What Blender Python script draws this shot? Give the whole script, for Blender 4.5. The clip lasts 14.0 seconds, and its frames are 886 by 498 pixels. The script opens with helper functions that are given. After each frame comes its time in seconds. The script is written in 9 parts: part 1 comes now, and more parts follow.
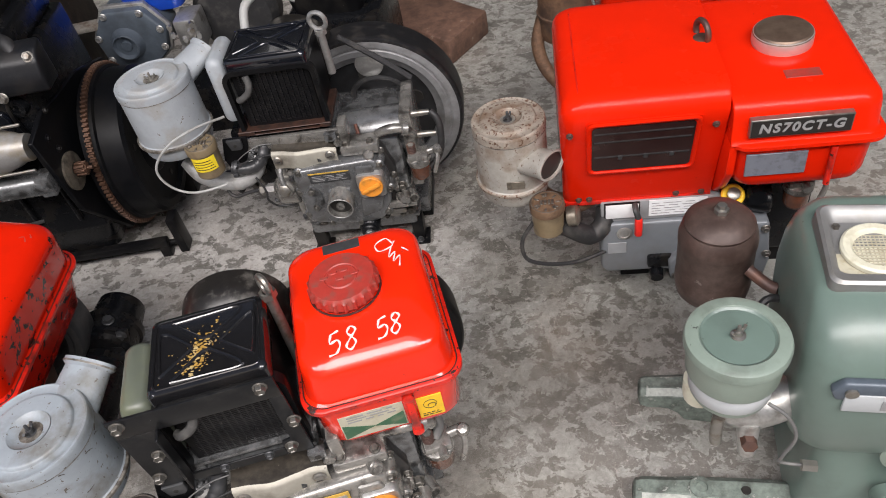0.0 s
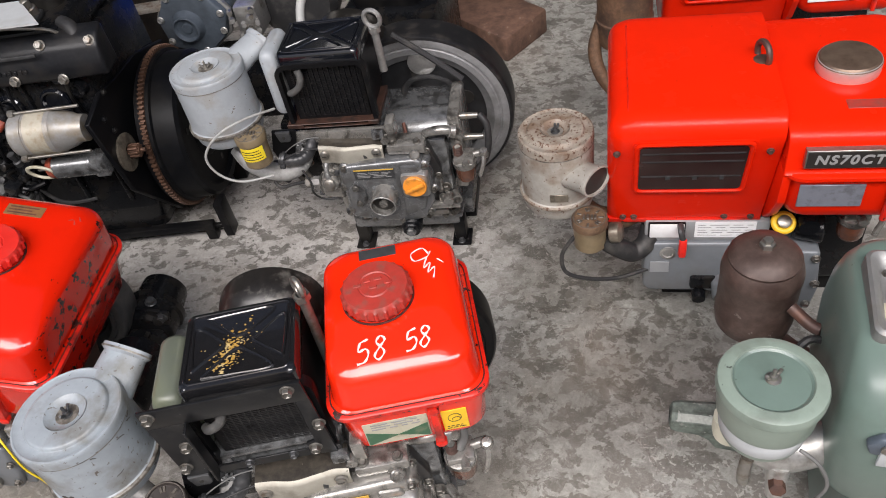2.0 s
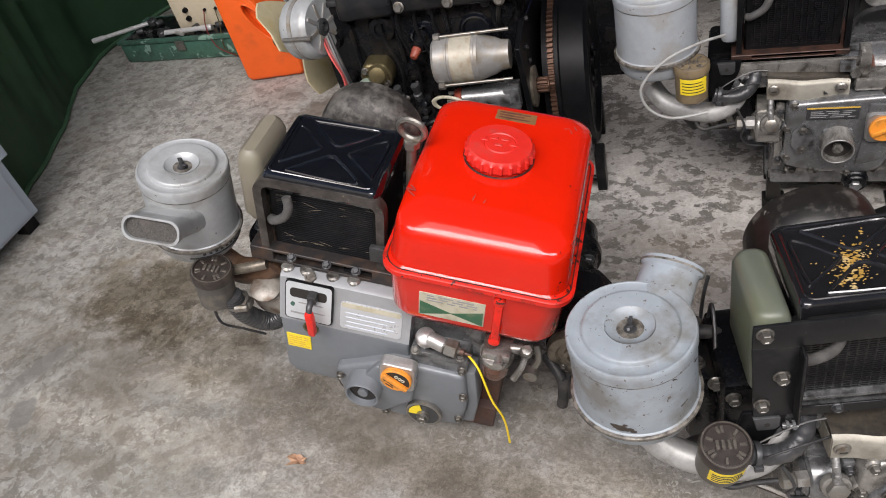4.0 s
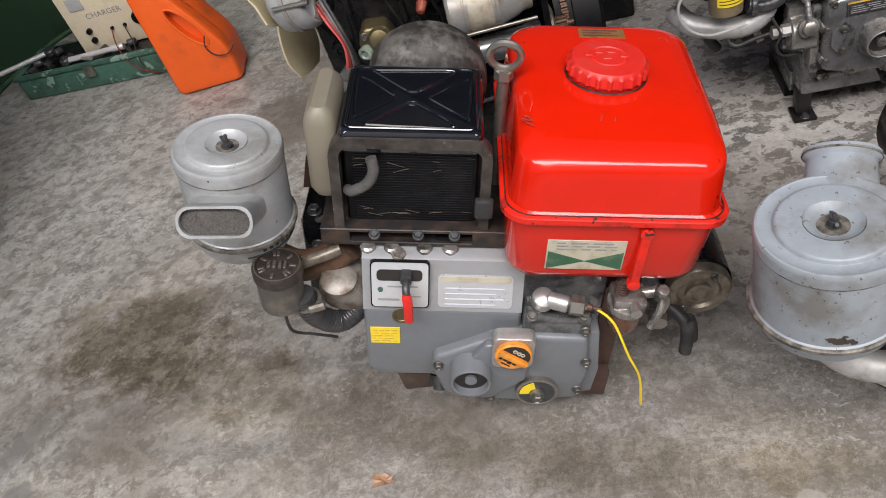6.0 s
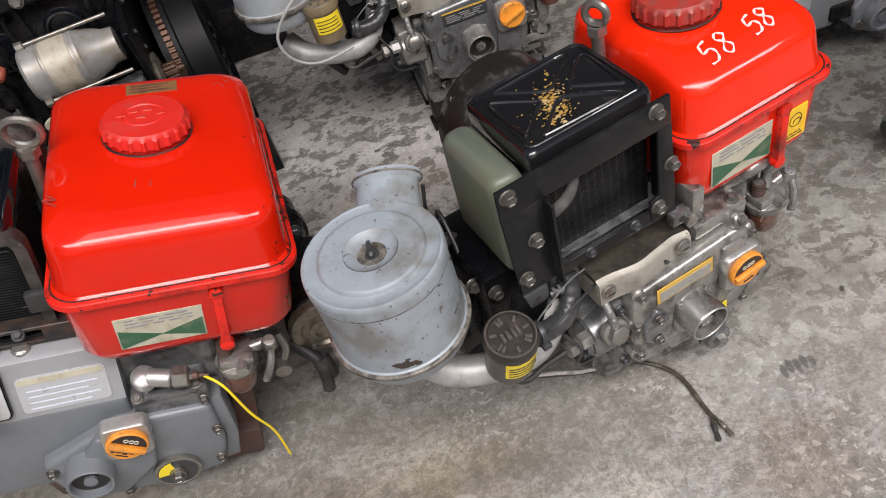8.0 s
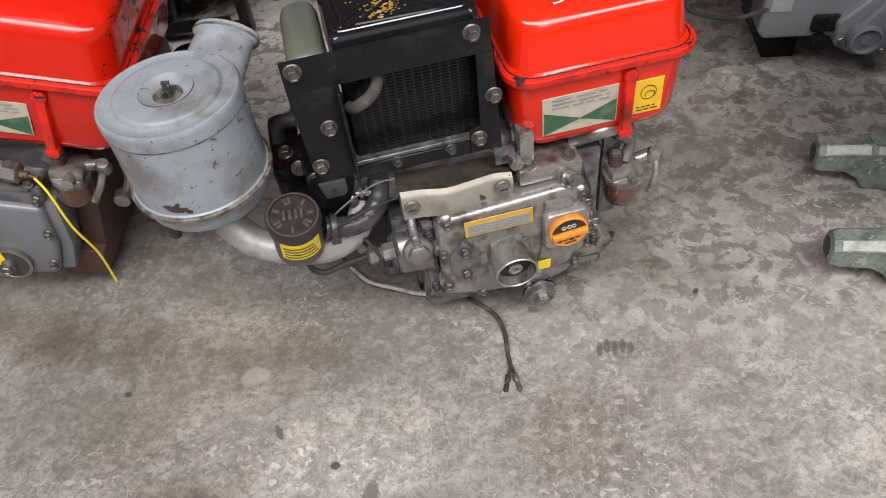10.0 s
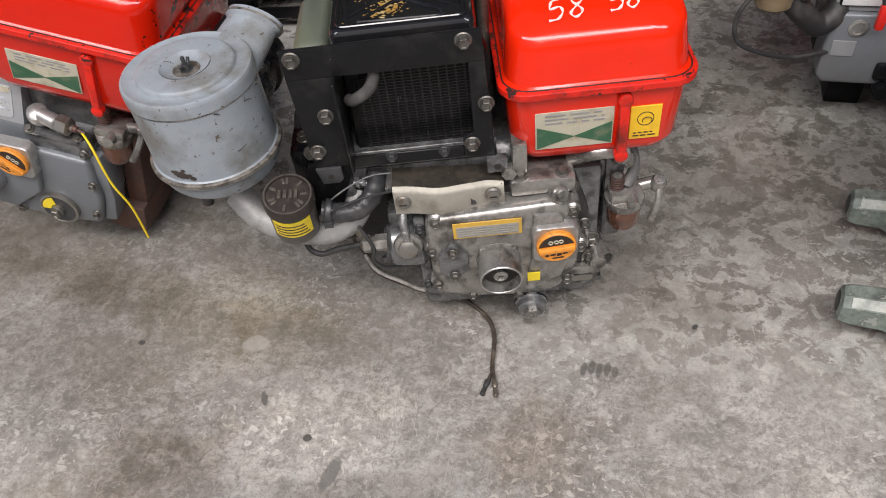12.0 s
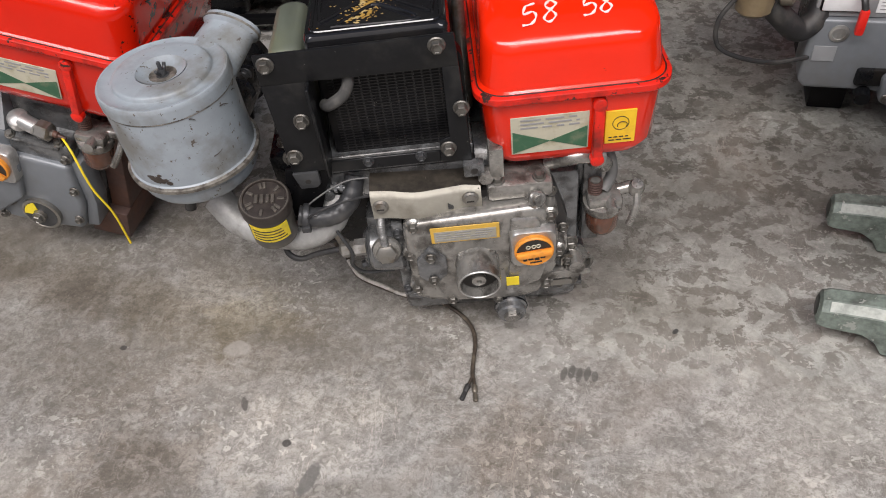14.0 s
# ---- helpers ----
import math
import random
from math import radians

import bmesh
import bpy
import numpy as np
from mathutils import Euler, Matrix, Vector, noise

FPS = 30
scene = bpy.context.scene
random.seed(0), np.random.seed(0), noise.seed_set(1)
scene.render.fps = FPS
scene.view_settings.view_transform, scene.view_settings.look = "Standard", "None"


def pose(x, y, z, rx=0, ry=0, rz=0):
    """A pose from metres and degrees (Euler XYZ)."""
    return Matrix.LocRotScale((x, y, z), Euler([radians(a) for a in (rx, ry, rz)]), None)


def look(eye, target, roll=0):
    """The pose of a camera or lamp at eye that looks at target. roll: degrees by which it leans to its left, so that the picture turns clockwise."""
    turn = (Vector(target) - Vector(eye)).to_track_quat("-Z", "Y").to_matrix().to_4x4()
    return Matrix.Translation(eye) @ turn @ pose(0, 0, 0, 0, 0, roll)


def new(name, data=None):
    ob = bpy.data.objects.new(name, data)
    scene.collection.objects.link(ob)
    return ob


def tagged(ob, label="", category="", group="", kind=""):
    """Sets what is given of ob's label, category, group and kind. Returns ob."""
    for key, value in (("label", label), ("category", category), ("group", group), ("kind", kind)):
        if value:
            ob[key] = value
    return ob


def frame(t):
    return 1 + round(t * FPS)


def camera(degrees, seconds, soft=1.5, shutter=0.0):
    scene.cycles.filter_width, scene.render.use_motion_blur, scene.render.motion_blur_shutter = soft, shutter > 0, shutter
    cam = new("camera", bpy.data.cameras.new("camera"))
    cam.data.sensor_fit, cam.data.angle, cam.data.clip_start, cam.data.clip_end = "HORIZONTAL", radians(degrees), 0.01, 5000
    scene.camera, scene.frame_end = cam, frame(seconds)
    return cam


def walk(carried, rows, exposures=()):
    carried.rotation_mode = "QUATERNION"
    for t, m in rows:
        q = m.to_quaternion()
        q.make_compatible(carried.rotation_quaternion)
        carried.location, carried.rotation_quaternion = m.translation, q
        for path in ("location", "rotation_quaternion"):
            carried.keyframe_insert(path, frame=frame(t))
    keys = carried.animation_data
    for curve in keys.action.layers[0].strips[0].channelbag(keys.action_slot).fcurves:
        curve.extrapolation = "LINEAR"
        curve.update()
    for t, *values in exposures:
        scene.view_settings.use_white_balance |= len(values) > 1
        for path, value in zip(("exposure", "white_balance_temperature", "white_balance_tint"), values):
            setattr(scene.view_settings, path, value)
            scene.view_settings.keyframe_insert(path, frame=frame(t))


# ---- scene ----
cam = camera(60.6, 14.0, soft=1.0)
METRES, EYE, TILT, LEAN, TURN = 2.6, 1.483, -48.1, 6.67, 0.0
PATH = [
    (0, (0.026, 0.03, 1.316), (-0.198, 1.448, -0.076), -12.3),
    (0.5, (-0.126, 0.012, 1.345), (-0.448, 1.403, -0.056), -9.5),
    (1, (-0.032, 0.02, 1.356), (-0.481, 1.38, -0.04), -10.7),
    (1.5, (0.127, 0.054, 1.34), (-0.251, 1.431, -0.061), -11.6),
    (2, (0.046, 0.067, 1.341), (-0.305, 1.447, -0.063), -12.1),
    (2.5, (-0.139, 0.057, 1.344), (-0.552, 1.42, -0.06), -13.5),
    (2.7, (-0.181, 0.038, 1.322), (-0.693, 1.402, -0.049), -14.4),
    (3, (-0.282, 0.019, 1.329), (-0.869, 1.345, -0.048), -13.5),
    (3.5, (-0.318, -0.03, 1.33), (-1.15, 1.183, -0.024), -16.9),
    (4, (-0.589, -0.04, 1.226), (-1.289, 1.311, -0.071), -17.3),
    (4.2, (-0.738, -0.033, 1.21), (-1.354, 1.368, -0.077), -20.6),
    (6.3, (-0.94, -0.03, 1.117), (-1.358, 1.397, -0.22), -19.9),
    (6.5, (-0.939, -0.026, 1.116), (-1.348, 1.401, -0.224), -19.7),
    (7, (-0.934, -0.031, 1.115), (-1.314, 1.39, -0.24), -19.4),
    (7.5, (-0.828, -0.018, 1.09), (-0.991, 1.408, -0.302), -17.3),
    (7.6, (-0.816, -0.016, 1.104), (-0.902, 1.371, -0.334), -16.4),
    (7.7, (-0.774, -0.011, 1.076), (-0.812, 1.414, -0.327), -17.4),
    (8, (-0.656, 0.003, 1.059), (-0.585, 1.398, -0.371), -18.4),
    (8.2, (-0.605, -0.006, 1.024), (-0.458, 1.358, -0.431), -16.4),
    (8.5, (-0.548, -0.011, 0.996), (-0.366, 1.286, -0.515), -12.1),
    (9, (-0.544, -0.032, 0.983), (-0.344, 1.246, -0.542), -7.3),
    (9.2, (-0.515, -0.047, 0.974), (-0.371, 1.241, -0.549), -7.4),
    (11.3, (-0.189, -0.116, 0.975), (-0.576, 1.172, -0.505), -7.7),
    (11.5, (-0.191, -0.114, 0.977), (-0.584, 1.176, -0.5), -8.1),
    (12, (-0.191, -0.109, 0.976), (-0.585, 1.196, -0.487), -8.3),
    (12.5, (-0.193, -0.104, 0.971), (-0.59, 1.204, -0.489), -8.6),
    (13, (-0.195, -0.102, 0.977), (-0.593, 1.208, -0.481), -8.7),
    (13.5, (-0.193, -0.1, 0.99), (-0.594, 1.215, -0.462), -8.5),
    (14, (-0.163, -0.106, 0.972), (-0.555, 1.212, -0.48), -8.2),
]
walk(cam, [(t, look(eye, target, roll)) for t, eye, target, roll in PATH],
     [(0, 0.04, 6500, 14), (1.5, 0.06, 6500, 14), (3.0, 0.2, 6500, 14), (3.5, 0.14, 6500, 14), (4.0, 0.02, 6500, 14), (6.5, -0.06, 6500, 14), (8.5, -0.1, 6500, 14), (11.5, -0.2, 6500, 14), (14, -0.2, 6500, 14)])

# ---- light ----
world = bpy.data.worlds.new("overcast_sky")
scene.world = world
world.use_nodes = True
wn = world.node_tree.nodes
sky = wn.new("ShaderNodeTexSky")
sky.sky_type = "NISHITA"
sky.sun_disc = False
sky.sun_elevation, sky.sun_rotation = radians(50), radians(180)
sky.air_density, sky.dust_density = 1.0, 4.0
world.node_tree.links.new(sky.outputs[0], wn["Background"].inputs[0])
wn["Background"].inputs[1].default_value = 0.065

sun = new("sun", bpy.data.lights.new("sun", "SUN"))
sun.data.energy, sun.data.angle, sun.data.color = 0.9, radians(40), (1.0, 0.97, 0.93)
sun.matrix_world = look((0.8, -3.0, 6.0), (0.0, 1.0, 0.0))

# added area lamp standing in for bright sky over the open front
sky_opening_standin = new("sky_opening_standin", bpy.data.lights.new("sky_opening_standin", "AREA"))
sky_opening_standin.data.shape, sky_opening_standin.data.size, sky_opening_standin.data.size_y = "RECTANGLE", 6.0, 0.8
sky_opening_standin.data.energy, sky_opening_standin.data.color = 185.0, (1.0, 0.985, 0.965)
sky_opening_standin.matrix_world = look((0.1, -0.9, 3.1), (0.1, 1.3, 0.0))


# ---- materials ----
def surface(name, colour, rough=0.5, metal=0.0, vary=0.12, grain=60.0, stain=None, stain_size=9.0, stain_amount=0.3,
            chip=None, chip_size=70.0, chip_amount=0.2, bump=0.05, coat=0.0, spec=0.5, wear=None):
    """Painted or bare surface: fine grain, larger stains and sharp-edged chips, at real-world size."""
    m = bpy.data.materials.new(name)
    m.use_nodes = True
    t, p = m.node_tree, m.node_tree.nodes["Principled BSDF"]
    link = t.links.new

    def node(kind, **settings):
        n = t.nodes.new(kind)
        for k, v in settings.items():
            n.inputs[k].default_value = v
        return n

    pos = node("ShaderNodeTexCoord").outputs["Object"]
    rnd = t.nodes.new("ShaderNodeObjectInfo").outputs["Random"]
    shift = t.nodes.new("ShaderNodeVectorMath")
    shift.operation = "ADD"
    link(pos, shift.inputs[0])
    link(rnd, shift.inputs[1])
    pos = shift.outputs[0]
    fine = node("ShaderNodeTexNoise", Scale=grain, Detail=5.0, Roughness=0.65)
    link(pos, fine.inputs["Vector"])
    broad = node("ShaderNodeTexNoise", Scale=stain_size, Detail=6.0, Roughness=0.6)
    link(pos, broad.inputs["Vector"])

    def ramp(src, a, b):
        r = node("ShaderNodeMapRange")
        r.inputs["From Min"].default_value, r.inputs["From Max"].default_value = a, b
        link(src, r.inputs["Value"])
        return r.outputs[0]

    def mix(fac, c1, c2):
        x = t.nodes.new("ShaderNodeMix")
        x.data_type = "RGBA"
        for i, v in ((0, fac), (6, c1), (7, c2)):
            if isinstance(v, (tuple, list)):
                x.inputs[i].default_value = (*v, 1)
            elif isinstance(v, (int, float)):
                x.inputs[i].default_value = v
            else:
                link(v, x.inputs[i])
        return x.outputs[2]

    lo = tuple(c * (1 - vary) for c in colour)
    hi = tuple(min(1, c * (1 + vary)) for c in colour)
    out = mix(ramp(fine.outputs[0], 0.3, 0.7), lo, hi)
    rgh = None
    if stain:
        s = t.nodes.new("ShaderNodeMath")
        s.operation = "MULTIPLY"
        link(ramp(broad.outputs[0], 0.62 - 0.3 * stain_amount, 0.80 - 0.3 * stain_amount), s.inputs[0])
        s.inputs[1].default_value = min(1.0, 0.35 + stain_amount)
        out = mix(s.outputs[0], out, stain)
        rgh = s.outputs[0]
    if chip:
        ch = node("ShaderNodeTexNoise", Scale=chip_size, Detail=3.0, Roughness=0.7)
        link(pos, ch.inputs["Vector"])
        src = ch.outputs[0]
        if wear:
            # more chips towards one knocked edge: axis, where it begins, where it is worst, how much
            axis, begin, worst, much = wear
            sp = t.nodes.new("ShaderNodeSeparateXYZ")
            link(t.nodes.new("ShaderNodeTexCoord").outputs["Object"], sp.inputs[0])
            r = node("ShaderNodeMapRange")
            for k, v in (("From Min", begin), ("From Max", worst), ("To Min", 0.0), ("To Max", much)):
                r.inputs[k].default_value = v
            link(sp.outputs[axis], r.inputs["Value"])
            add = t.nodes.new("ShaderNodeMath")
            add.operation = "ADD"
            link(src, add.inputs[0])
            link(r.outputs[0], add.inputs[1])
            src = add.outputs[0]
        out = mix(ramp(src, 0.71 - 0.2 * chip_amount, 0.735 - 0.2 * chip_amount), out, chip)
    link(out, p.inputs["Base Color"])
    r = node("ShaderNodeMapRange")
    r.inputs["To Min"].default_value, r.inputs["To Max"].default_value = max(0.04, rough - 0.09), min(1, rough + 0.12)
    link(broad.outputs[0], r.inputs["Value"])
    link(r.outputs[0], p.inputs["Roughness"])
    p.inputs["Metallic"].default_value = metal
    p.inputs["Coat Weight"].default_value = coat
    p.inputs["Coat Roughness"].default_value = 0.05
    p.inputs["Coat IOR"].default_value = 1.55
    p.inputs["Specular IOR Level"].default_value = spec
    if bump:
        b = node("ShaderNodeBump", Strength=bump, Distance=0.002)
        link(fine.outputs[0], b.inputs["Height"])
        link(b.outputs[0], p.inputs["Normal"])
    return m


red = surface("red_enamel", (0.80, 0.020, 0.002), 0.2, vary=0.04, grain=14, stain=(0.60, 0.016, 0.004), stain_amount=0.15, chip=(0.20, 0.012, 0.008), chip_amount=-0.1, bump=0.008, coat=0.5, spec=0.06)
red_hood = surface("red_hood_enamel", (0.70, 0.016, 0.002), 0.24, vary=0.04, grain=14, stain=(0.60, 0.016, 0.004), stain_amount=0.15, chip=(0.20, 0.012, 0.008), chip_amount=-0.1, bump=0.008, coat=0.15, spec=0.05)
red_knocked = surface("knocked_red_enamel", (0.60, 0.013, 0.002), 0.2, vary=0.04, grain=14, stain=(0.46, 0.012, 0.004), stain_amount=0.15, chip=(0.035, 0.012, 0.010), chip_size=55, chip_amount=-0.1, bump=0.008, coat=0.75, spec=0.06, wear=(0, -0.125, -0.085, 0.2))
red_rubbed = surface("rubbed_red_enamel", (0.78, 0.021, 0.003), 0.2, vary=0.04, grain=14, stain=(0.60, 0.016, 0.004), stain_amount=0.15, chip=(0.05, 0.012, 0.010), chip_size=70, chip_amount=-0.1, bump=0.008, coat=0.85, spec=0.06, wear=(0, 0.49, 0.515, 0.16))
red_worn = surface("worn_red_enamel", (0.66, 0.016, 0.006), 0.34, vary=0.06, grain=20, stain=(0.05, 0.012, 0.008), stain_amount=0.42, stain_size=26, chip=(0.03, 0.015, 0.012), chip_size=60, chip_amount=0.5, bump=0.03)
red_plastic = surface("red_plastic", (0.60, 0.022, 0.014), 0.42, vary=0.08, grain=30, stain=(0.42, 0.05, 0.04), stain_amount=0.4, stain_size=30, bump=0.03)
red_dusty = surface("dusty_red_plastic", (0.35, 0.034, 0.024), 0.42, vary=0.12, grain=90, stain=(0.20, 0.065, 0.05), stain_amount=0.45, stain_size=60, bump=0.05)
black_gloss = surface("black_enamel", (0.005, 0.006, 0.009), 0.08, vary=0.2, grain=40, stain=(0.02, 0.02, 0.022), stain_amount=0.2, bump=0.02, coat=1.0)
black_chip = surface("worn_black_enamel", (0.009, 0.009, 0.010), 0.18, vary=0.2, stain=(0.025, 0.022, 0.02), stain_amount=0.25, bump=0.04, coat=0.9, spec=0.4)
ochre = surface("bare_ochre_primer", (0.36, 0.21, 0.04), 0.55, vary=0.2, stain=(0.45, 0.38, 0.22), stain_amount=0.4, stain_size=60, bump=0.1)
grimy = surface("grimy_steel", (0.185, 0.162, 0.128), 0.36, 0.5, vary=0.25, grain=110, stain=(0.07, 0.06, 0.048), stain_amount=0.5, stain_size=40, bump=0.1)
pale_ink = surface("pale_blue_print", (0.50, 0.54, 0.60), 0.5, vary=0.05, bump=0)
black_matt = surface("black_paint", (0.0055, 0.0055, 0.0062), 0.30, vary=0.25, stain=(0.024, 0.022, 0.019), stain_amount=0.35, chip=(0.12, 0.11, 0.10), chip_amount=-0.02, bump=0.05, spec=0.16)
dark_frame = surface("dark_grey_frame_paint", (0.024, 0.023, 0.023), 0.34, 0.1, vary=0.25, grain=90, stain=(0.06, 0.045, 0.035), stain_amount=0.35, stain_size=30, chip=(0.15, 0.14, 0.13), chip_size=110, chip_amount=0.05, bump=0.08)
sleeve_white = surface("frayed_pale_sleeve", (0.56, 0.54, 0.50), 0.6, vary=0.15, grain=200, stain=(0.2, 0.18, 0.15), stain_amount=0.4, stain_size=60, bump=0.2)
black_cast = surface("oily_black_casting", (0.0055, 0.006, 0.0072), 0.25, vary=0.35, grain=120, stain=(0.018, 0.015, 0.012), stain_amount=0.4, stain_size=22, bump=0.22, spec=0.24)
steel_dark = surface("dark_grey_iron", (0.075, 0.077, 0.08), 0.42, 0.55, vary=0.2, stain=(0.03, 0.028, 0.026), stain_amount=0.35, bump=0.1)
flywheel_grey = surface("grey_flywheel_iron", (0.22, 0.222, 0.226), 0.36, 0.25, vary=0.15, stain=(0.09, 0.086, 0.08), stain_amount=0.35, bump=0.06)
cast = surface("grey_painted_casting", (0.18, 0.185, 0.188), 0.25, 0.5, vary=0.25, grain=150, stain=(0.018, 0.016, 0.014), stain_amount=0.5, stain_size=38, chip=(0.27, 0.265, 0.25), chip_size=90, chip_amount=0.0, bump=0.12, coat=0.35)
cast_oily = surface("oily_grey_casting", (0.315, 0.305, 0.283), 0.25, 0.6, vary=0.2, grain=170, stain=(0.035, 0.030, 0.024), stain_amount=0.5, stain_size=30, chip=(0.05, 0.042, 0.034), chip_size=150, chip_amount=0.16, bump=0.08, coat=0.3)
alloy = surface("bare_alloy", (0.46, 0.455, 0.44), 0.36, 0.75, vary=0.12, grain=160, stain=(0.14, 0.12, 0.09), stain_amount=0.4, stain_size=22, bump=0.1)
pipe_alloy = surface("dull_alloy_pipe", (0.42, 0.42, 0.41), 0.46, 0.35, vary=0.12, grain=120, stain=(0.16, 0.145, 0.12), stain_amount=0.4, stain_size=22, bump=0.08)
zinc = surface("zinc_plated_steel", (0.30, 0.288, 0.262), 0.36, 0.8, vary=0.12, stain=(0.16, 0.12, 0.08), stain_amount=0.4, stain_size=60, bump=0.05)
bolt_steel = surface("oily_bolt_steel", (0.17, 0.163, 0.148), 0.36, 0.7, vary=0.2, grain=120, stain=(0.06, 0.05, 0.04), stain_amount=0.45, stain_size=60, bump=0.05)
satin = surface("satin_steel_cover", (0.37, 0.352, 0.30), 0.55, 0.45, vary=0.08, stain=(0.12, 0.10, 0.075), stain_amount=0.36, stain_size=12, bump=0.03)
grey_cover = surface("grey_paint_cover", (0.165, 0.179, 0.194), 0.36, 0.15, vary=0.05, stain=(0.15, 0.15, 0.145), stain_amount=0.35, bump=0.02)
# cover grey painted lighter to hold its sheen; also colours a data plate
grey_mid = surface("mid_grey_with_sheen", (0.29, 0.30, 0.31), 0.34, 0.15, vary=0.05, stain=(0.21, 0.205, 0.20), stain_amount=0.35, bump=0.02)
grey_light = surface("light_grey_paint", (0.42, 0.44, 0.45), 0.42, vary=0.05, stain=(0.30, 0.29, 0.27), stain_amount=0.3, bump=0.02)
blue_grey = surface("blue_grey_paint", (0.265, 0.298, 0.326), 0.36, vary=0.08, grain=40, stain=(0.15, 0.145, 0.13), stain_amount=0.5, stain_size=14, chip=(0.09, 0.075, 0.06), chip_size=110, chip_amount=0.34, bump=0.05)
scratch_dark = surface("bare_scratched_iron", (0.06, 0.048, 0.04), 0.5, 0.2, vary=0.2, bump=0)
mesh_dark = surface("dusty_intake_mesh", (0.075, 0.07, 0.064), 0.6, 0.3, vary=0.5, grain=420, stain=(0.12, 0.11, 0.10), stain_amount=0.3, stain_size=60, bump=0.4)
flange_rusty = surface("rust_stained_flange", (0.022, 0.02, 0.02), 0.42, 0.1, vary=0.25, grain=90, stain=(0.075, 0.045, 0.03), stain_amount=0.5, stain_size=32, bump=0.12)
blue_grey_clean = surface("pale_blue_grey_paint", (0.315, 0.34, 0.362), 0.42, vary=0.07, grain=45, stain=(0.25, 0.235, 0.205), stain_amount=0.4, stain_size=16, chip=(0.14, 0.12, 0.10), chip_size=90, chip_amount=0.22, bump=0.03)
silver = surface("silver_paint", (0.385, 0.40, 0.405), 0.36, 0.25, vary=0.08, grain=60, stain=(0.22, 0.215, 0.195), stain_amount=0.42, stain_size=12, chip=(0.10, 0.085, 0.07), chip_amount=0.12, bump=0.03)
rusty_white = surface("rusted_pale_paint", (0.36, 0.345, 0.31), 0.45, 0.15, vary=0.14, stain=(0.22, 0.17, 0.125), stain_amount=0.5, stain_size=18, chip=(0.11, 0.055, 0.03), chip_size=130, chip_amount=0.42, bump=0.12)
rusty_lid = surface("rusted_lid", (0.31, 0.275, 0.23), 0.5, 0.15, vary=0.2, stain=(0.17, 0.115, 0.08), stain_amount=0.6, stain_size=22, chip=(0.10, 0.048, 0.026), chip_size=140, chip_amount=0.7, bump=0.16)
brown_rust = surface("brown_rusted_iron", (0.085, 0.05, 0.042), 0.5, 0.3, vary=0.22, grain=90, stain=(0.15, 0.065, 0.038), stain_amount=0.45, stain_size=13, bump=0.15)
rust_cast = surface("rust_blotched_casting", (0.27, 0.25, 0.22), 0.45, 0.3, vary=0.2, grain=90, stain=(0.10, 0.055, 0.03), stain_amount=0.5, stain_size=30, bump=0.15)
rust_pipe = surface("rusty_iron_pipe", (0.15, 0.085, 0.05), 0.6, 0.25, vary=0.3, grain=90, stain=(0.055, 0.035, 0.028), stain_amount=0.5, stain_size=16, bump=0.2)
rust_dark = surface("dark_rust_flange", (0.055, 0.026, 0.018), 0.5, 0.15, vary=0.35, grain=90, stain=(0.016, 0.011, 0.009), stain_amount=0.5, stain_size=34, bump=0.2)
rust_edge = surface("red_rust_flange", (0.14, 0.05, 0.032), 0.6, 0.15, vary=0.3, grain=90, stain=(0.04, 0.025, 0.02), stain_amount=0.5, stain_size=30, bump=0.2)
green = surface("sage_green_paint", (0.122, 0.172, 0.148), 0.32, vary=0.05, grain=20, stain=(0.085, 0.11, 0.095), stain_amount=0.3, stain_size=8, chip=(0.06, 0.075, 0.06), chip_size=45, chip_amount=-0.02, bump=0.02, coat=0.15)
green_pale = surface("pale_sage_paint", (0.215, 0.268, 0.225), 0.34, vary=0.06, grain=30, stain=(0.14, 0.165, 0.13), stain_amount=0.35, bump=0.02)
green_rail = surface("worn_green_rail_paint", (0.17, 0.205, 0.178), 0.5, vary=0.3, grain=110, stain=(0.06, 0.068, 0.06), stain_amount=0.5, stain_size=30, chip=(0.30, 0.315, 0.285), chip_size=60, chip_amount=0.45, bump=0.2)
coolant = surface("yellowed_plastic_tank", (0.195, 0.175, 0.135), 0.4, vary=0.06, grain=20, stain=(0.20, 0.19, 0.135), stain_amount=0.4, stain_size=8, bump=0.02)
coolant_green = surface("green_plastic_tank", (0.105, 0.118, 0.092), 0.34, vary=0.06, grain=20, stain=(0.12, 0.13, 0.075), stain_amount=0.45, stain_size=12, bump=0.02)
rubber = surface("black_rubber", (0.02, 0.02, 0.021), 0.55, vary=0.2, stain=(0.07, 0.066, 0.06), stain_amount=0.4, stain_size=25, bump=0.06)
hose_dusty = surface("dusty_dark_hose", (0.07, 0.069, 0.067), 0.55, vary=0.15, stain=(0.14, 0.135, 0.125), stain_amount=0.35, stain_size=30, bump=0.06)
hose_grey = surface("grey_rubber_hose", (0.12, 0.12, 0.118), 0.5, vary=0.15, stain=(0.22, 0.215, 0.2), stain_amount=0.4, stain_size=25, bump=0.06)
orange_cap = surface("orange_plastic", (0.80, 0.30, 0.035), 0.42, vary=0.08, stain=(0.34, 0.15, 0.04), stain_amount=0.35, stain_size=45, bump=0.04)
# print, and the shade of bores, holes and slots put into colour
ink_and_hole_black = surface("black_print_and_hole_shade", (0.02, 0.018, 0.016), 0.5, vary=0.1, bump=0)
grey_ink = surface("grey_print", (0.25, 0.25, 0.25), 0.5, vary=0.1, bump=0)
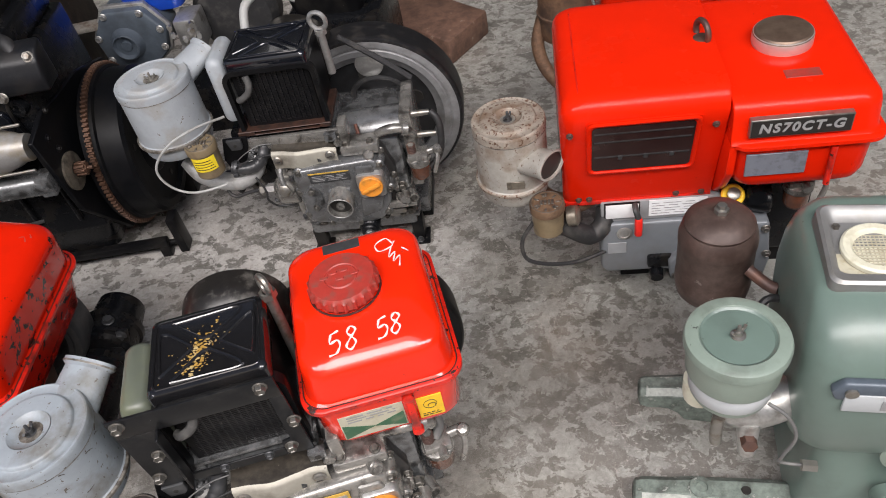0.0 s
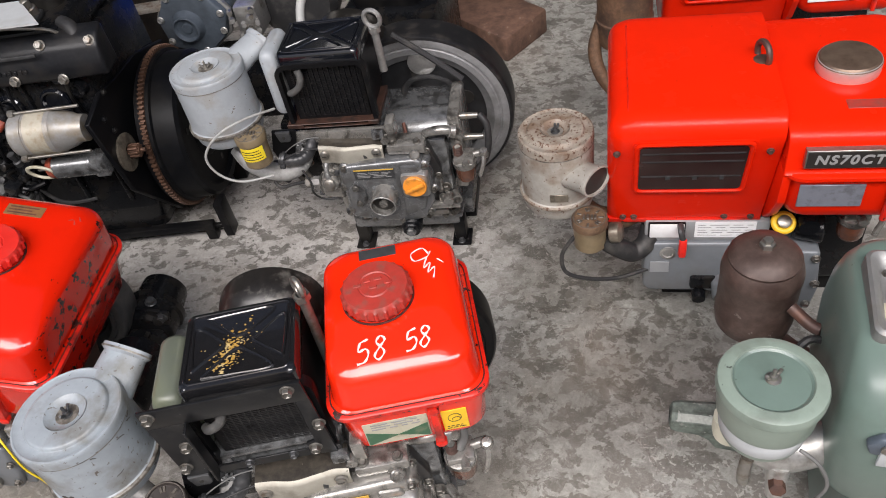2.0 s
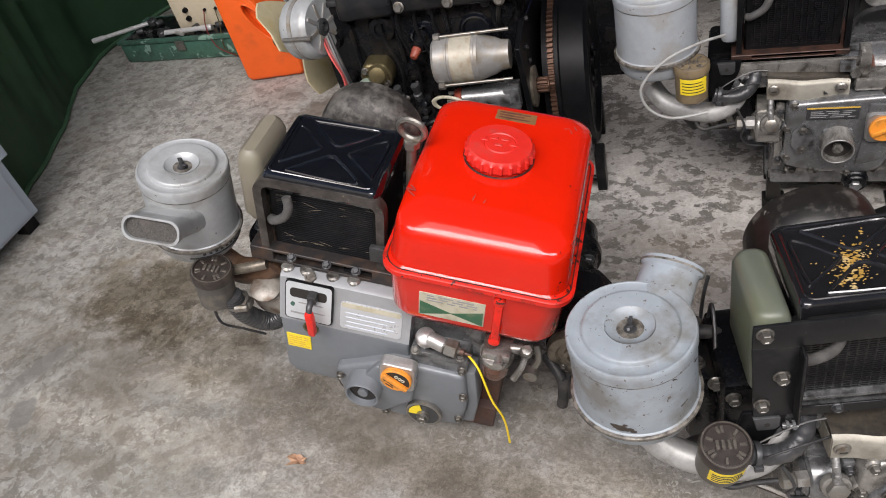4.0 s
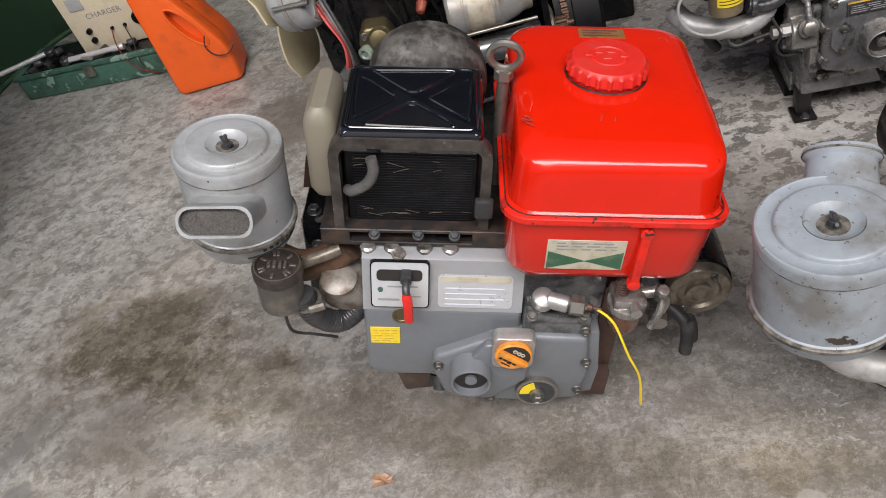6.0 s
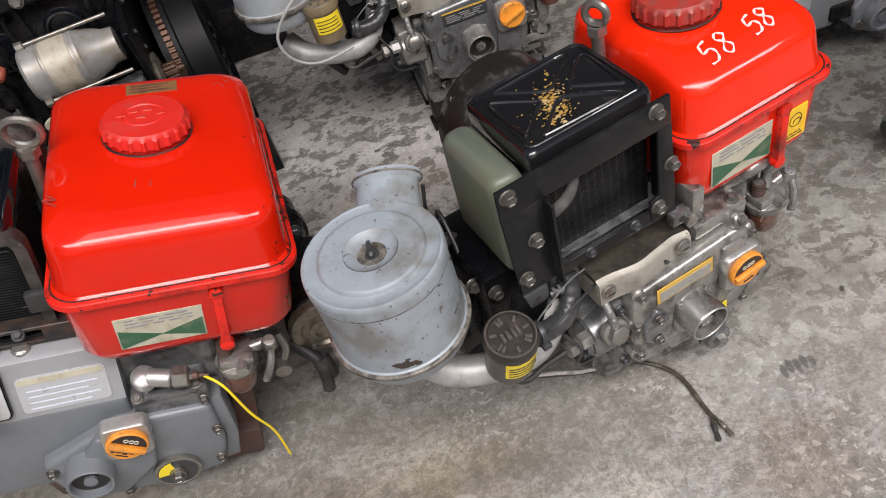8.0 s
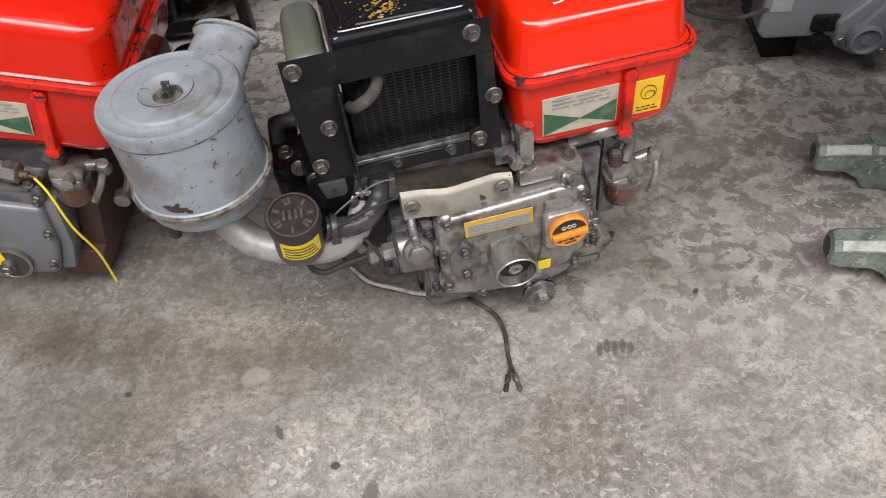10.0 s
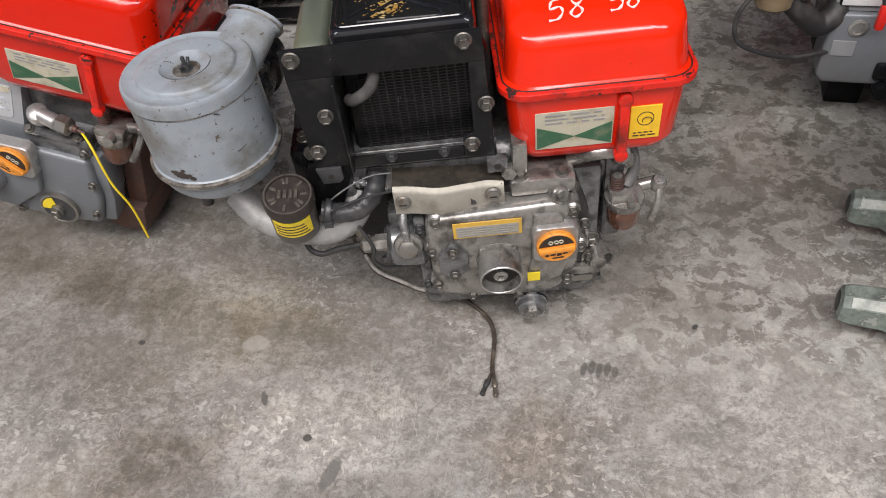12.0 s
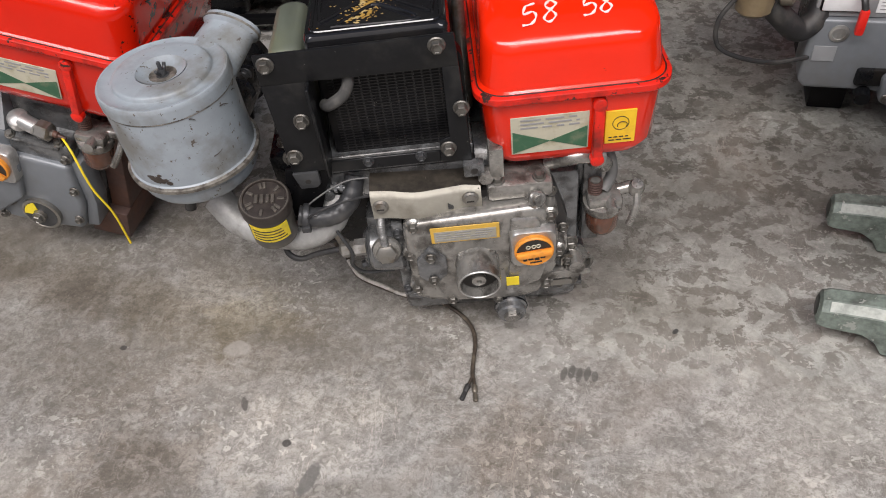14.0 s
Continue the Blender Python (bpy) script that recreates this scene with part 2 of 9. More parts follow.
yellow = surface("yellow_sticker", (0.80, 0.62, 0.025), 0.45, vary=0.05, stain=(0.50, 0.38, 0.06), stain_amount=0.3, stain_size=40, bump=0)
yellow_warm = surface("deep_yellow_sticker", (0.80, 0.49, 0.02), 0.45, vary=0.06, stain=(0.62, 0.34, 0.03), stain_amount=0.4, stain_size=40, bump=0)
amber = surface("amber_sticker", (0.62, 0.38, 0.06), 0.42, vary=0.06, stain=(0.4, 0.27, 0.08), stain_amount=0.4, stain_size=40, bump=0)
cream_label = surface("cream_label", (0.44, 0.415, 0.32), 0.4, vary=0.06, stain=(0.30, 0.26, 0.17), stain_amount=0.4, stain_size=50, bump=0)
green_ink = surface("green_print", (0.035, 0.105, 0.055), 0.45, vary=0.1, stain=(0.16, 0.17, 0.11), stain_amount=0.3, stain_size=60, bump=0)
white_label = surface("white_label", (0.72, 0.73, 0.74), 0.42, vary=0.03, stain=(0.55, 0.55, 0.54), stain_amount=0.3, stain_size=30, bump=0)
foil_label = surface("silver_foil_label", (0.62, 0.64, 0.66), 0.28, 0.55, vary=0.03, stain=(0.48, 0.49, 0.5), stain_amount=0.3, stain_size=30, bump=0)
white_paint = surface("white_marker_paint", (0.78, 0.62, 0.56), 0.5, vary=0.05, bump=0)
chrome = surface("chrome", (0.62, 0.60, 0.57), 0.3, 0.65, vary=0.06, stain=(0.30, 0.24, 0.18), stain_amount=0.3, stain_size=30, bump=0.02)
cap_brown = surface("tarnished_cap_top", (0.19, 0.135, 0.10), 0.42, 0.6, vary=0.1, stain=(0.10, 0.065, 0.045), stain_amount=0.45, stain_size=20, bump=0.04)
brass = surface("tarnished_brass", (0.17, 0.14, 0.075), 0.4, 0.8, vary=0.15, stain=(0.14, 0.11, 0.05), stain_amount=0.5, stain_size=60, bump=0.08)
amber_glass = surface("dirty_amber_bowl", (0.12, 0.045, 0.025), 0.18, vary=0.2, stain=(0.06, 0.03, 0.02), stain_amount=0.4, stain_size=40, bump=0.02, coat=0.5)
dusty_cap = surface("dusty_black_cap", (0.028, 0.022, 0.019), 0.35, vary=0.3, grain=120, stain=(0.08, 0.065, 0.05), stain_amount=0.3, stain_size=45, bump=0.1)
cap_mark = surface("worn_raised_marks", (0.13, 0.115, 0.098), 0.34, 0.5, vary=0.2, grain=120, stain=(0.07, 0.06, 0.05), stain_amount=0.4, stain_size=90, bump=0.1)
nut_grime = surface("grime_round_nut", (0.20, 0.185, 0.16), 0.45, 0.2, vary=0.3, grain=130, stain=(0.05, 0.042, 0.034), stain_amount=0.6, stain_size=55, bump=0.15)
shroud_grey = surface("dusty_rusted_shroud", (0.036, 0.033, 0.030), 0.5, 0.3, vary=0.4, grain=120, stain=(0.16, 0.15, 0.135), stain_amount=0.5, stain_size=30, bump=0.3)
canister_clear = surface("oil_stained_canister", (0.19, 0.145, 0.085), 0.4, vary=0.15, stain=(0.10, 0.075, 0.05), stain_amount=0.5, stain_size=30, bump=0.04)
canister_dark = surface("dark_oil_canister", (0.075, 0.07, 0.062), 0.38, vary=0.15, stain=(0.16, 0.14, 0.11), stain_amount=0.35, stain_size=30, bump=0.04)
yellow_wire = surface("yellow_wire_insulation", (0.80, 0.60, 0.02), 0.45, vary=0.05, bump=0)
red_wire = surface("red_wire_insulation", (0.62, 0.10, 0.09), 0.5, vary=0.1, bump=0)
red_part = surface("red_plastic_knob", (0.70, 0.02, 0.012), 0.38, vary=0.06, stain=(0.35, 0.02, 0.015), stain_amount=0.3, stain_size=60, bump=0.02)
grey_wire = surface("grey_wire_insulation", (0.34, 0.345, 0.335), 0.5, vary=0.1, stain=(0.2, 0.19, 0.17), stain_amount=0.4, stain_size=30, bump=0)
ring_gear_mat = surface("rusted_ring_gear", (0.12, 0.065, 0.042), 0.5, 0.5, vary=0.25, stain=(0.05, 0.03, 0.025), stain_amount=0.4, stain_size=30, bump=0.12)
plaster_tin = surface("dull_starter_alloy", (0.30, 0.295, 0.285), 0.4, 0.35, vary=0.12, stain=(0.22, 0.18, 0.12), stain_amount=0.5, stain_size=20, bump=0.06)
orange_can = surface("orange_polyethylene", (0.80, 0.115, 0.012), 0.42, vary=0.05, grain=20, stain=(0.42, 0.075, 0.02), stain_amount=0.28, stain_size=10, bump=0.02)
fan_cream = surface("cream_nylon_fan", (0.52, 0.46, 0.30), 0.42, vary=0.06, stain=(0.42, 0.33, 0.15), stain_amount=0.35, stain_size=12, bump=0.02)
cream_box = surface("cream_painted_box", (0.66, 0.58, 0.43), 0.5, vary=0.05, stain=(0.5, 0.42, 0.29), stain_amount=0.3, bump=0.02)
cream_plastic = surface("cream_plastic", (0.60, 0.58, 0.46), 0.38, vary=0.05, stain=(0.42, 0.38, 0.26), stain_amount=0.35, stain_size=40, bump=0.02)
tool_green = surface("scuffed_green_toolbox_paint", (0.055, 0.135, 0.10), 0.42, vary=0.2, stain=(0.025, 0.045, 0.036), stain_amount=0.5, stain_size=12, chip=(0.21, 0.34, 0.28), chip_size=11, chip_amount=0.75, bump=0.06)
tarp_green = surface("dark_green_tarpaulin", (0.042, 0.10, 0.052), 0.45, vary=0.2, grain=250, stain=(0.02, 0.055, 0.028), stain_amount=0.4, stain_size=4, bump=0.15)
cab_blue = surface("pale_blue_cabinet_paint", (0.36, 0.42, 0.49), 0.42, vary=0.03, grain=15, stain=(0.29, 0.33, 0.37), stain_amount=0.3, stain_size=4, bump=0.02)
engine_blue = surface("bright_blue_enamel", (0.008, 0.06, 0.45), 0.3, vary=0.08, bump=0.02, coat=0.2)
slate = surface("slate_blue_paint", (0.085, 0.105, 0.13), 0.42, 0.2, vary=0.15, stain=(0.04, 0.045, 0.05), stain_amount=0.4, bump=0.08)
wood = surface("old_hardwood", (0.12, 0.088, 0.065), 0.7, vary=0.25, grain=35, stain=(0.06, 0.042, 0.032), stain_amount=0.5, stain_size=9, chip=(0.2, 0.165, 0.13), chip_size=30, chip_amount=0.2, bump=0.3)
smoked = surface("smoked_window", (0.028, 0.012, 0.011), 0.12, vary=0.15, grain=40, stain=(0.05, 0.03, 0.026), stain_amount=0.35, stain_size=14, bump=0.01)
# for the unseen walls and roof, kept dark to deepen reflections
wall_paint = surface("weathered_wall_paint", (0.07, 0.072, 0.07), 0.8, vary=0.1, grain=30, stain=(0.09, 0.09, 0.085), stain_amount=0.4, stain_size=1.5, bump=0.1)
tin = surface("corrugated_roof_tin", (0.06, 0.06, 0.058), 0.6, 0.2, vary=0.1, stain=(0.14, 0.10, 0.07), stain_amount=0.35, stain_size=2, bump=0.05)


def concrete():
    """Shop floor: mottled screed, brown oil stains, and a pale skim that flakes off in sharp-edged patches."""
    m = bpy.data.materials.new("worn_concrete")
    m.use_nodes = True
    t, p = m.node_tree, m.node_tree.nodes["Principled BSDF"]
    link = t.links.new
    pos = t.nodes.new("ShaderNodeTexCoord").outputs["Object"]

    def noise(scale, detail=6.0, rough=0.6, warp=0.0, stretch=(1, 1, 1), off=0.0):
        mp = t.nodes.new("ShaderNodeMapping")
        mp.inputs["Scale"].default_value = stretch
        mp.inputs["Location"].default_value = (off, off * 0.7, 0)
        link(pos, mp.inputs[0])
        n = t.nodes.new("ShaderNodeTexNoise")
        for k, v in (("Scale", scale), ("Detail", detail), ("Roughness", rough), ("Distortion", warp)):
            n.inputs[k].default_value = v
        link(mp.outputs[0], n.inputs["Vector"])
        return n.outputs[0]

    def ramp(src, a, b, lo=0.0, hi=1.0):
        r = t.nodes.new("ShaderNodeMapRange")
        for k, v in (("From Min", a), ("From Max", b), ("To Min", lo), ("To Max", hi)):
            r.inputs[k].default_value = v
        link(src, r.inputs["Value"])
        return r.outputs[0]

    def calc(op, a, b):
        n = t.nodes.new("ShaderNodeMath")
        n.operation = op
        for i, v in ((0, a), (1, b)):
            if isinstance(v, (int, float)):
                n.inputs[i].default_value = v
            else:
                link(v, n.inputs[i])
        return n.outputs[0]

    def mix(fac, c1, c2):
        x = t.nodes.new("ShaderNodeMix")
        x.data_type = "RGBA"
        for i, v in ((0, fac), (6, c1), (7, c2)):
            if isinstance(v, tuple):
                x.inputs[i].default_value = (*v, 1)
            elif isinstance(v, (int, float)):
                x.inputs[i].default_value = v
            else:
                link(v, x.inputs[i])
        return x.outputs[2]

    sep = t.nodes.new("ShaderNodeSeparateXYZ")
    link(pos, sep.inputs[0])
    X, Y = sep.outputs[0], sep.outputs[1]
    wob = noise(2.2, 4.0, 0.6)
    wob2 = noise(3.1, 4.0, 0.6, 0.0, (1, 1, 1), 11.0)
    xw = calc("ADD", X, calc("MULTIPLY", calc("SUBTRACT", wob, 0.5), 0.9))
    yw = calc("ADD", Y, calc("MULTIPLY", calc("SUBTRACT", wob2, 0.5), 0.7))
    # bare screed, dark and oily
    dark = mix(ramp(noise(7, 8.0, 0.65), 0.35, 0.66), (0.09, 0.084, 0.074), (0.17, 0.16, 0.142))
    dark = mix(ramp(noise(45, 8.0, 0.78), 0.47, 0.66, 0.0, 0.7), dark, (0.21, 0.20, 0.185))
    dark = mix(ramp(noise(120, 6.0, 0.8, 0.4, (1, 1, 1), 12.0), 0.52, 0.58, 0.0, 0.35), dark, (0.27, 0.258, 0.24))
    # pale skim
    pale = mix(ramp(noise(4.5, 8.0, 0.66, 0.3), 0.36, 0.66), (0.31, 0.292, 0.27), (0.49, 0.47, 0.445))
    pale = mix(ramp(noise(22, 8.0, 0.72, 0.5), 0.42, 0.68, 0.0, 0.55), pale, (0.255, 0.238, 0.218))
    pale = mix(ramp(noise(60, 9.0, 0.78, 0.8), 0.52, 0.58, 0.0, 0.45), pale, (0.53, 0.515, 0.49))
    pale = mix(ramp(noise(90, 8.0, 0.8, 0.6, (1, 1, 1), 19.0), 0.53, 0.58, 0.0, 0.4), pale, (0.185, 0.172, 0.155))
    # how much of the skim is left: half in the flaked strip further in, most of it elsewhere
    deep = ramp(yw, 1.08, 1.2)
    bare = ramp(xw, -0.1, 0.12, 0.0, 0.055)
    left = calc("ADD", calc("ADD", ramp(deep, 0.0, 1.0, 0.075, 0.03), calc("MULTIPLY", bare, 1.0)), ramp(calc("ABSOLUTE", calc("SUBTRACT", yw, 0.92), 0.0), 0.0, 0.3, -0.05, 0.0))
    fl = calc("ADD", noise(20, 9.0, 0.60, 0.25, (1, 1.2, 1), 5.0), ramp(noise(5.0, 3.0, 0.5, 0.0, (1, 1, 1), 14.0), 0.3, 0.7, -0.06, 0.06))
    fl = calc("ADD", fl, left)
    hard = ramp(fl, 0.492, 0.506)
    soft = ramp(fl, 0.40, 0.60)
    front = ramp(calc("ADD", yw, ramp(xw, -0.65, -0.2, -0.25, 0.0)), 0.50, 0.70)
    t_mix = t.nodes.new("ShaderNodeMix")
    link(front, t_mix.inputs[0])
    link(soft, t_mix.inputs[2])
    link(hard, t_mix.inputs[3])
    edge = t_mix.outputs[0]
    dark = mix(ramp(xw, -1.25, -1.75, 0.0, 0.40), dark, (0.27, 0.264, 0.25))
    # trowelled screed nearer the opening: soft clouds, warm and cool tints, thin flakes of skim
    near_tone = mix(ramp(noise(3.0, 8.0, 0.62, 0.6, (1, 1.2, 1), 51.0), 0.40, 0.60), (0.165, 0.153, 0.133), (0.372, 0.358, 0.333))
    near_tone = mix(ramp(noise(1.7, 4.0, 0.55, 0.4, (1, 1, 1), 71.0), 0.46, 0.66, 0.0, 0.5), near_tone, (0.285, 0.247, 0.212))
    near_tone = mix(ramp(noise(2.1, 4.0, 0.55, 0.4, (1, 1, 1), 83.0), 0.50, 0.68, 0.0, 0.5), near_tone, (0.305, 0.312, 0.305))
    near_tone = mix(ramp(noise(10, 10.0, 0.70, 0.8, (1, 1.3, 1), 59.0), 0.47, 0.66, 0.0, 0.6), near_tone, (0.40, 0.384, 0.36))
    near_tone = mix(ramp(noise(23, 9.0, 0.72, 0.9, (1, 1.25, 1), 53.0), 0.48, 0.66, 0.0, 0.6), near_tone, (0.165, 0.155, 0.136))
    flakes = calc("MULTIPLY", ramp(noise(15, 8.0, 0.62, 1.4, (1, 1.2, 1), 57.0), 0.55, 0.57), ramp(noise(3.6, 4.0, 0.6, 0.0, (1, 1, 1), 61.0), 0.46, 0.62, 0.0, 0.6))
    near_tone = mix(flakes, near_tone, (0.43, 0.415, 0.388))
    near_tone = mix(ramp(noise(34, 10.0, 0.80, 1.0, (1, 1.2, 1), 65.0), 0.505, 0.535, 0.0, 0.5), near_tone, (0.45, 0.435, 0.41))
    near_tone = mix(ramp(noise(46, 10.0, 0.80, 0.8, (1, 1.1, 1), 67.0), 0.515, 0.545, 0.0, 0.48), near_tone, (0.125, 0.116, 0.101))
    near_tone = mix(ramp(noise(150, 6.0, 0.78, 0.5, (1, 1, 1), 63.0), 0.50, 0.60, 0.0, 0.5), near_tone, (0.095, 0.088, 0.076))
    c = mix(edge, mix(front, near_tone, dark), mix(front, near_tone, pale))
    # small chips and crumbs of skim over the flaked part
    crumb = calc("MULTIPLY", ramp(noise(46, 9.0, 0.66, 0.4, (1, 1.2, 1), 91.0), 0.56, 0.572), ramp(noise(6, 5.0, 0.6, 0.0, (1, 1, 1), 93.0), 0.42, 0.58, 0.0, 0.8))
    c = mix(calc("MULTIPLY", crumb, ramp(front, 0.0, 1.0, 0.35, 1.0)), c, (0.50, 0.485, 0.46))
    pit = calc("MULTIPLY", ramp(noise(42, 9.0, 0.66, 0.4, (1, 1.2, 1), 97.0), 0.565, 0.577), ramp(noise(5, 5.0, 0.6, 0.0, (1, 1, 1), 99.0), 0.44, 0.6, 0.0, 0.85))
    c = mix(calc("MULTIPLY", pit, ramp(front, 0.0, 1.0, 0.4, 1.0)), c, (0.115, 0.106, 0.092))
    c = mix(calc("MULTIPLY", ramp(front, 0.0, 1.0, 1.0, 0.0), ramp(soft, 0.0, 1.0, 0.42, 0.0)), c, (0.15, 0.142, 0.128))
    # worn strip beside the hooded engine: map-like islands of grey-green skim on bare screed, dark pits further in
    aisle = calc("MULTIPLY", ramp(xw, -0.30, -0.12), ramp(yw, 0.46, 0.62))
    bay = ramp(xw, -1.45, -1.75)
    ground = mix(ramp(noise(5.5, 9.0, 0.66, 0.4, (1, 1, 1), 107.0), 0.36, 0.62), (0.125, 0.116, 0.099), (0.22, 0.208, 0.184))
    ground = mix(ramp(noise(70, 8.0, 0.78, 0.5, (1, 1, 1), 109.0), 0.5, 0.6, 0.0, 0.55), ground, (0.28, 0.272, 0.25))
    island = mix(ramp(noise(38, 9.0, 0.74, 0.5, (1, 1, 1), 123.0), 0.36, 0.64), (0.25, 0.247, 0.222), (0.44, 0.438, 0.405))
    island = mix(ramp(noise(120, 6.0, 0.8, 0.3, (1, 1, 1), 125.0), 0.54, 0.6, 0.0, 0.5), island, (0.19, 0.184, 0.165))
    maps = calc("ADD", noise(25, 12.0, 0.64, 0.35, (1, 1.15, 1), 103.0), ramp(noise(3.4, 4.0, 0.6, 0.0, (1, 1, 1), 105.0), 0.3, 0.7, -0.035, 0.035))
    patchy = mix(ramp(calc("ADD", maps, ramp(yw, 0.85, 1.0, 0.0, 0.035)), 0.488, 0.500), ground, island)
    blobs = calc("MULTIPLY", ramp(noise(16, 11.0, 0.6, 0.3, (1, 1.1, 1), 127.0), 0.548, 0.560), ramp(yw, 0.84, 1.0, 0.12, 0.8))
    patchy = mix(blobs, patchy, (0.112, 0.106, 0.09))
    c = mix(calc("MULTIPLY", aisle, 0.9), c, patchy)
    c = mix(calc("MULTIPLY", bay, 0.62), c, patchy)
    # thin pale scratches and specks of lime on the trowelled part
    speck = calc("MULTIPLY", ramp(noise(75, 3.0, 0.55, 0.6, (1, 1.2, 1), 111.0), 0.60, 0.62), ramp(noise(4.5, 5.0, 0.62, 0.0, (1, 1, 1), 113.0), 0.45, 0.62, 0.0, 0.8))
    c = mix(speck, c, (0.50, 0.485, 0.445))
    for turn_k, off_k in (((0.35, 2.8, 1), 115.0), ((2.6, 0.4, 1), 119.0)):
        hair = ramp(calc("ABSOLUTE", calc("SUBTRACT", noise(9, 3.0, 0.55, 1.6, turn_k, off_k), 0.5), 0.0), 0.0, 0.0045, 1.0, 0.0)
        c = mix(calc("MULTIPLY", hair, ramp(noise(5, 4.0, 0.6, 0.0, (1, 1, 1), off_k + 2), 0.48, 0.60, 0.0, 0.75)), c, (0.50, 0.445, 0.41))
    # brown oil over the floor round the tilted engine, broad grey damp elsewhere
    oil = calc("MULTIPLY", ramp(noise(2.4, 7.0, 0.64, 0.4, (1, 1.8, 1), 8.0), 0.40, 0.66), calc("MULTIPLY", calc("MULTIPLY", ramp(xw, -0.25, -0.75, 0.2, 0.62), ramp(yw, 0.35, 0.6, 0.3, 1.0)), ramp(yw, 1.05, 1.35, 1.0, 0.2)))
    c = mix(oil, c, (0.118, 0.10, 0.07))
    c = mix(ramp(noise(3.4, 7.0, 0.66, 0.5, (1, 1.5, 1), 21.0), 0.52, 0.70, 0.0, 0.42), c, (0.125, 0.117, 0.104))
    c = mix(ramp(noise(2.0, 6.0, 0.6, 0.3, (1, 1, 1), 43.0), 0.55, 0.7, 0.0, 0.35), c, (0.30, 0.235, 0.18))
    # fibrous pale scuffs
    fib = ramp(calc("ABSOLUTE", calc("SUBTRACT", noise(34, 4.0, 0.6, 2.6, (1, 1.3, 1), 2.0), 0.5), 0.0), 0.0, 0.022, 1.0, 0.0)
    c = mix(calc("MULTIPLY", fib, calc("MULTIPLY", ramp(noise(6, 5.0, 0.6, 0.0, (1, 1, 1), 9.0), 0.48, 0.66, 0.0, 0.6), ramp(front, 0.0, 1.0, 0.6, 1.0))), c, (0.50, 0.48, 0.45))
    scr = ramp(calc("ABSOLUTE", calc("SUBTRACT", noise(7, 3.0, 0.5, 1.2, (0.5, 2.4, 1), 17.0), 0.5), 0.0), 0.0, 0.004, 1.0, 0.0)
    c = mix(calc("MULTIPLY", scr, ramp(noise(3, 3.0), 0.5, 0.6, 0.0, 0.4)), c, (0.09, 0.085, 0.08))

    def blot(c, x, y, rx, ry, turn, colour, amount=0.8):
        """One stain of its own shape on the floor."""
        mp = t.nodes.new("ShaderNodeMapping")
        mp.vector_type = "TEXTURE"
        mp.inputs["Location"].default_value = (x, y, 0)
        mp.inputs["Rotation"].default_value = (0, 0, radians(turn))
        mp.inputs["Scale"].default_value = (rx, ry, 1)
        link(pos, mp.inputs[0])
        ln = t.nodes.new("ShaderNodeVectorMath")
        ln.operation = "LENGTH"
        link(mp.outputs[0], ln.inputs[0])
        d = calc("ADD", ln.outputs["Value"], calc("MULTIPLY", calc("SUBTRACT", noise(55, 3.0), 0.5), 1.0))
        return mix(ramp(d, 1.05, 0.8, 0.0, amount), c, colour)

    def cloud(c, x, y, rx, ry, turn, colour, amount):
        """Broad tint multiplied into the floor, darker or paler, with a ragged, fading rim."""
        mp = t.nodes.new("ShaderNodeMapping")
        mp.vector_type = "TEXTURE"
        mp.inputs["Location"].default_value = (x, y, 0)
        mp.inputs["Rotation"].default_value = (0, 0, radians(turn))
        mp.inputs["Scale"].default_value = (rx, ry, 1)
        link(pos, mp.inputs[0])
        ln = t.nodes.new("ShaderNodeVectorMath")
        ln.operation = "LENGTH"
        link(mp.outputs[0], ln.inputs[0])
        d = calc("ADD", ln.outputs["Value"], calc("MULTIPLY", calc("SUBTRACT", ragged, 0.5), 3.2))
        x = t.nodes.new("ShaderNodeMix")
        x.data_type, x.blend_type = "RGBA", "MULTIPLY"
        link(ramp(d, 1.15, 0.55, 0.0, amount), x.inputs[0])
        link(c, x.inputs[6])
        x.inputs[7].default_value = (*colour, 1)
        return x.outputs[2]
    ragged = noise(9.0, 9.0, 0.7, 0.5, (1, 1, 1), 31.0)
    OLIVE, BROWN, DARKEN, LIGHTEN = (0.46, 0.40, 0.30), (0.56, 0.47, 0.38), (0.46, 0.44, 0.40), (1.5, 1.47, 1.42)
